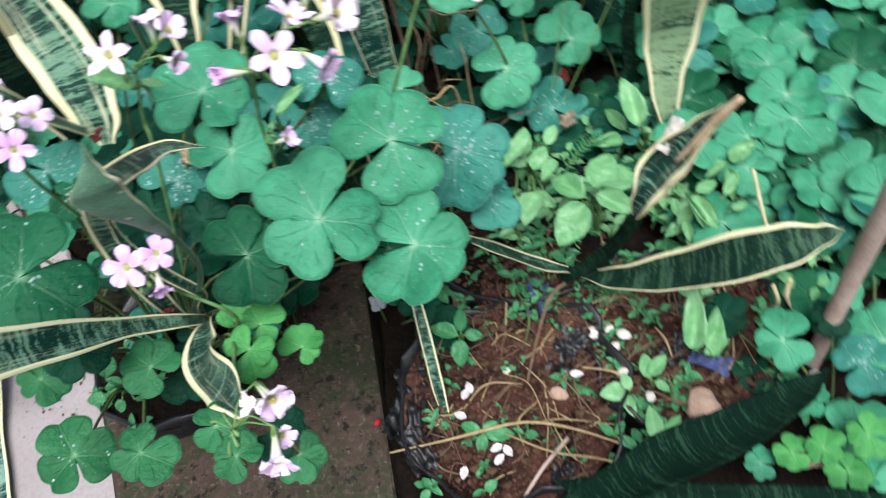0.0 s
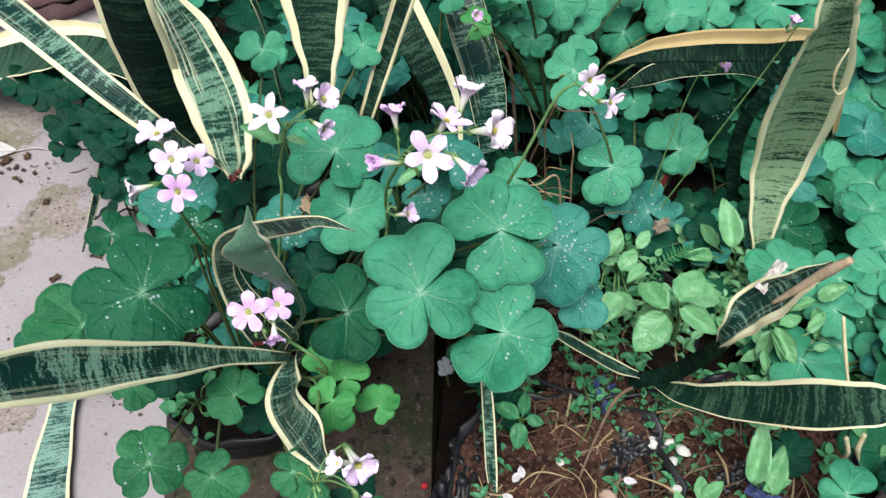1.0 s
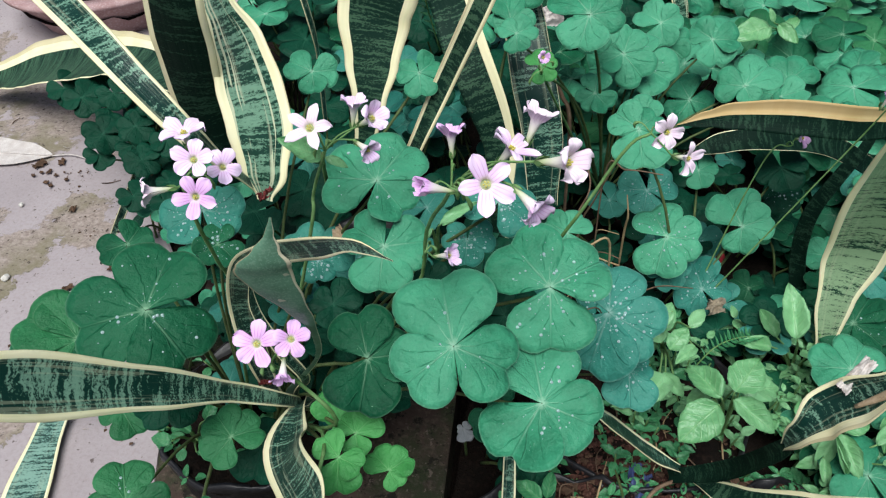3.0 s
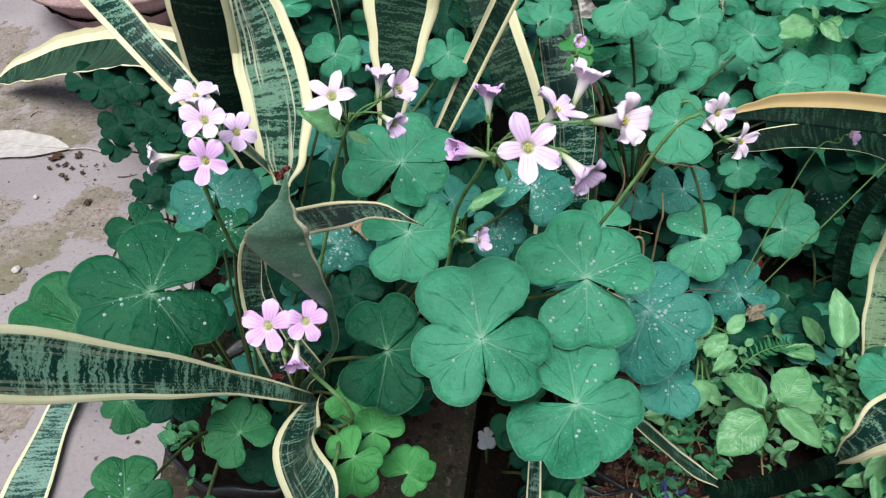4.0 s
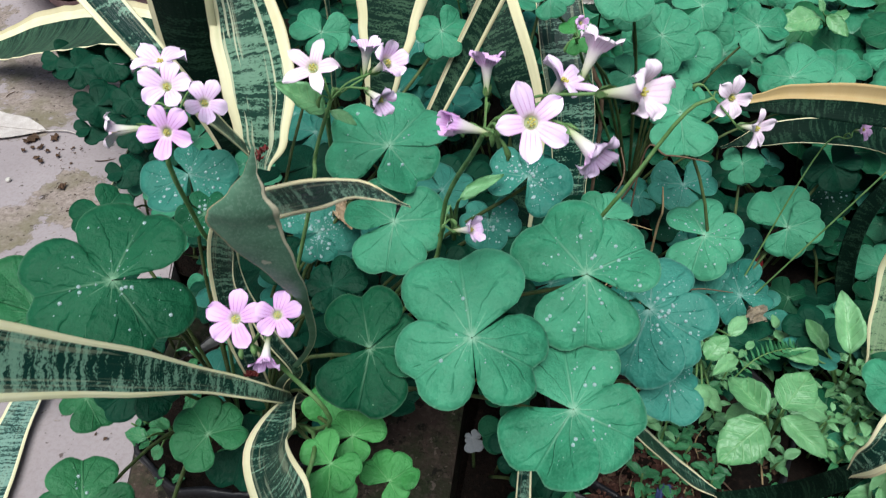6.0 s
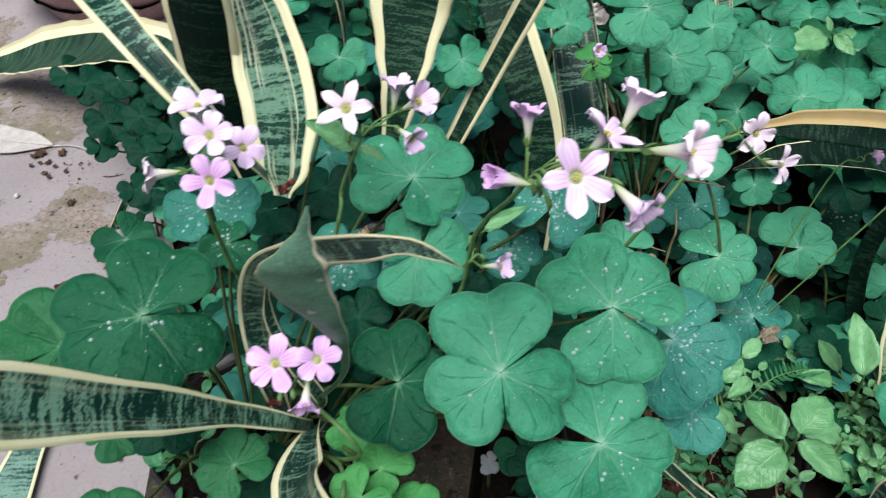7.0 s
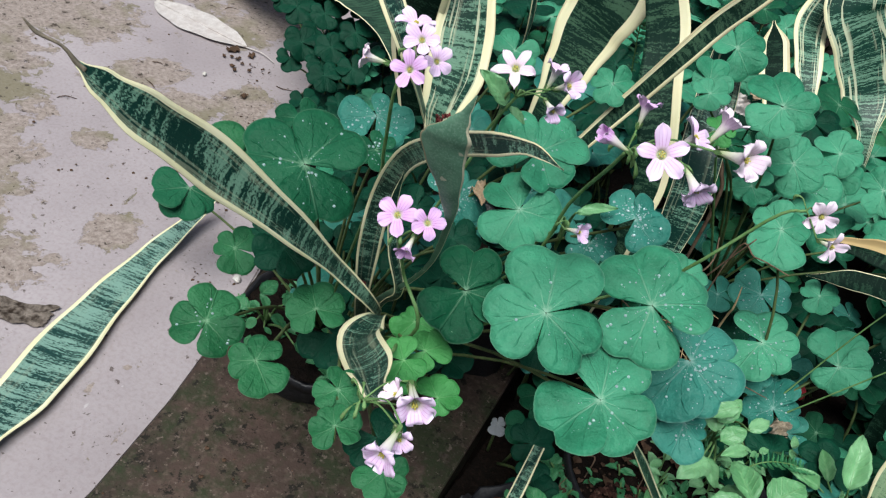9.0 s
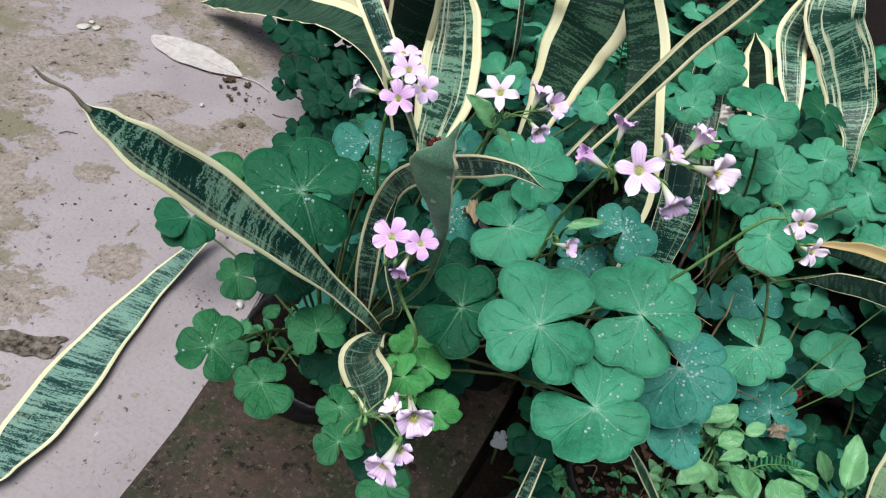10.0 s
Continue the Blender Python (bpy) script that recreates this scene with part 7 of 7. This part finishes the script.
lump("berry", (0.0, 0.402, 0.008), 0.0035, "small red berry lying on the brown slab", "berry", M_RED, 3, 1.0)
lump("berry", (0.247, 0.775, 0.045), 0.012, "red fallen fruit under the clover", "berry", M_RED, 4, 0.8)
def crumbs(name, areas, count, label, mat, sizes=(0.0008, 0.001, 0.0014, 0.002, 0.003, 0.0045)):
    """Loose crumbs and grit in one mesh."""
    verts, faces = [], []
    for k in range(count):
        cx, cy, rad, z = grow.choice(areas)
        a, d = grow.uniform(0, 6.28), rad * math.sqrt(grow.random())
        c = Vector((cx + d * math.cos(a), cy + d * math.sin(a), z + grow.uniform(-0.002, 0.003)))
        s = grow.choice(sizes)
        q = len(verts)
        for dx, dy, dz in ((1, 0, 0), (-1, 0, 0), (0, 1, 0), (0, -1, 0), (0, 0, 0.8), (0, 0, -0.6), (0.7, 0.7, 0.3), (-0.7, 0.6, 0.35)):
            verts.append(c + Vector((dx, dy, dz)) * s * grow.uniform(0.7, 1.2))
        for f in ((0, 6, 4), (6, 2, 4), (2, 7, 4), (7, 1, 4), (1, 3, 4), (3, 0, 4), (2, 0, 5), (1, 2, 5), (3, 1, 5), (0, 3, 5), (0, 2, 6), (2, 1, 7)):
            faces.append(tuple(q + i for i in f))
    tagged(new(name, mesh_of(name, verts, faces, [mat], smooth=False)), label, "soil", kind="stuff")


crumbs("soil_crumbs", ((0.125, 0.395, 0.09, 0.032), (0.285, 0.425, 0.085, 0.028), (0.165, 0.5, 0.05, 0.034)), 2200, "loose crumbs of red soil", M_SOIL)
crumbs("dark_crumbs", ((0.125, 0.395, 0.09, 0.033), (0.285, 0.425, 0.085, 0.029), (0.165, 0.52, 0.09, 0.034)), 900, "dark bits of bark and dead leaf on the soil", M_BROWN)
scrap("plastic_scrap", (0.034, 0.395, 0.034), (0.06, 0.03), 75, (8, 12), "crumpled black plastic film beside the slab", "plastic scrap", M_PLASTIC, 61, 0.5)
scrap("plastic_scrap", (0.04, 0.36, 0.034), (0.05, 0.024), 110, (0, 10), "crumpled black plastic film beside the slab", "plastic scrap", M_PLASTIC, 62, 0.5)
crumbs("litter_crumbs", ((-0.43, 0.72, 0.07, 0.001), (-0.40, 0.62, 0.05, 0.001), (-0.5, 0.78, 0.06, 0.001), (-0.62, 0.86, 0.03, 0.001), (-0.33, 0.50, 0.05, 0.001), (-0.7, 0.6, 0.2, 0.0), (-0.15, 0.3, 0.1, 0.004), (-0.62, 0.7, 0.25, 0.0), (-0.5, 0.5, 0.15, 0.0)), 420, "dark crumbs of litter on the pavement", M_BROWN, (0.0006, 0.0008, 0.001, 0.0014, 0.0022))


# ---- scattered bits on the pavement ----
for k in range(8):
    x, y = grow.uniform(-0.85, -0.42), grow.uniform(0.45, 1.0)
    w, ln = grow.uniform(0, 3.14), grow.uniform(0.012, 0.035)
    dx, dy = math.cos(w) * ln / 2, math.sin(w) * ln / 2
    stick("twig", [(x - dx, y - dy, 0.0012), (x + grow.uniform(-0.004, 0.004), y + grow.uniform(-0.004, 0.004), 0.002), (x + dx, y + dy, 0.0012)], (0.0006, 0.0008, 0.0004), "short dark twig lying on the pavement", "twig", M_BROWN, 5)
for x, y, s, k in ((-0.69, 0.89, 0.012, 1), (-0.66, 0.90, 0.009, 2), (-0.46, 0.70, 0.011, 3), (-0.50, 0.66, 0.008, 4), (-0.58, 0.80, 0.008, 5), (-0.43, 0.60, 0.008, 6)):
    scrap("dry_leaf", (x, y, 0.004), (s * 1.6, s), k * 57, (0, 0), "dark crumbled scrap of dead leaf on the pavement", "fallen leaf", M_BROWN, k + 11, 0.35)


# ---- ferns, torn edges and odd scraps ----
def fern(line, pairs, length, label):
    """A small frond: a thin midrib with narrow leaflets on both sides."""
    base = Vector(line[0])
    ob = thing("fern", base, label, "fern", "ferns")
    child("midrib", mesh_of("midrib", *tube(line, (0.0008, 0.0006, 0.0003), 5, 12), [M_STEM]), ob)
    pts = spline(line, pairs * 2)
    for k in range(2, pairs * 2 + 1):
        f = k / (pairs * 2)
        along = (pts[k] - pts[k - 1]).normalized()
        for side in (-1, 1):
            out = (Vector((0.62, -0.5, 0.3)) - along * Vector((0.62, -0.5, 0.3)).dot(along)).normalized() * side
            up = along.cross(out).normalized() * side
            x = (out + along * 0.35).normalized()
            up = (up - x * up.dot(x)).normalized()
            size = length * (0.35 + 0.65 * math.sin(math.pi * min(1, 0.15 + 0.85 * (1 - f) ** 0.7)))
            m = Matrix((x, up.cross(x), up)).transposed().to_4x4()
            child("leaflet", rng.choice(OVATES["seedling"]), ob, Matrix.Translation(pts[k]) @ m @ Matrix.Diagonal((size, size * 0.42, size, 1)))
    return ob


fern([(-0.052, 0.79, 0.27), (-0.06, 0.782, 0.318), (-0.066, 0.78, 0.346), (-0.085, 0.775, 0.375)], 8, 0.017, "small green fern frond between the snake plants")
fern([(0.21, 0.60, 0.05), (0.229, 0.612, 0.078), (0.25, 0.622, 0.085), (0.272, 0.632, 0.08)], 9, 0.014, "small dark fern frond among the weeds")
stick("leaf_tip", [(0.262, 0.426, 0.253), (0.273, 0.421, 0.275), (0.283, 0.416, 0.297), (0.291, 0.412, 0.312)], (0.0012, 0.0028, 0.0036, 0.0022), "browned tan tip of the cut-back snake plant leaf", "dry leaf", M_TAN, 9)
scrap("dry_edge", (0.262, 0.44, 0.264), (0.024, 0.008), 40, (30, -40), "ragged pinkish dead edge of a cut leaf", "dry leaf", M_PALE, 51, 0.5)
stick("torn_strip", [(0.333, 0.598, 0.332), (0.328, 0.596, 0.315), (0.33, 0.596, 0.3), (0.336, 0.597, 0.292), (0.342, 0.6, 0.296)], (0.0006, 0.0011, 0.0009, 0.0008, 0.0005), "curled pale strip torn from the edge of a snake plant leaf", "dry leaf", M_CREAM, 7)
scrap("dry_leaf", (0.046, 0.89, 0.262), (0.03, 0.02), 30, (50, 10), "pinkish dry scrap of leaf caught behind the clover", "dry leaf", M_PALE, 31, 0.5)
scrap("dry_leaf", (0.06, 0.892, 0.278), (0.024, 0.01), 70, (60, 0), "tan dry scrap of leaf caught behind the clover", "dry leaf", M_TAN, 32, 0.5)
scrap("plastic_scrap", (0.234, 0.662, 0.082), (0.018, 0.014), 25, (35, 10), "crumpled greyish-white scrap of film among the weeds", "plastic scrap", M_TIP, 33, 0.6)
for x, y, r, sd in ((-0.978, 0.842, 0.011, 1), (-0.962, 0.856, 0.008, 4), (-0.985, 0.865, 0.006, 2)):
    lump("dropping", (x, y, 0.003), r, "chalky white bird dropping on the pavement", "dropping", M_SHELL, sd, 0.22, "droppings")
for k in range(9):
    x, y = -0.655 + grow.gauss(0, 0.018), 0.862 + grow.gauss(0, 0.012)
    scrap("dry_leaf", (x, y, 0.004), (grow.uniform(0.005, 0.011), grow.uniform(0.004, 0.007)), grow.uniform(0, 360), (grow.uniform(-12, 12), 0), "dark crumbled scrap of dead leaf on the pavement", "fallen leaf", M_BROWN, k + 41, 0.4)
# a tangle of dead stalks in the gap between the clumps
for k in range(26):
    x, y, z = grow.uniform(0.09, 0.15), grow.uniform(0.60, 0.72), grow.uniform(0.03, 0.12)
    w, ln, rise = grow.uniform(0, 6.28), grow.uniform(0.03, 0.09), grow.uniform(-0.02, 0.05)
    end = (x + math.cos(w) * ln, y + math.sin(w) * ln * 0.6, z + rise)
    stick("dry_stalk", [(x, y, z), ((x + end[0]) / 2 + grow.uniform(-0.008, 0.008), (y + end[1]) / 2, (z + end[2]) / 2 + grow.uniform(0, 0.012)), end], (grow.uniform(0.0005, 0.0011), 0.0007, 0.0004), "thin dead stalk tangled between the clover clumps", "dry stalk", M_STRAW if grow.random() < 0.45 else M_DRY, 5)
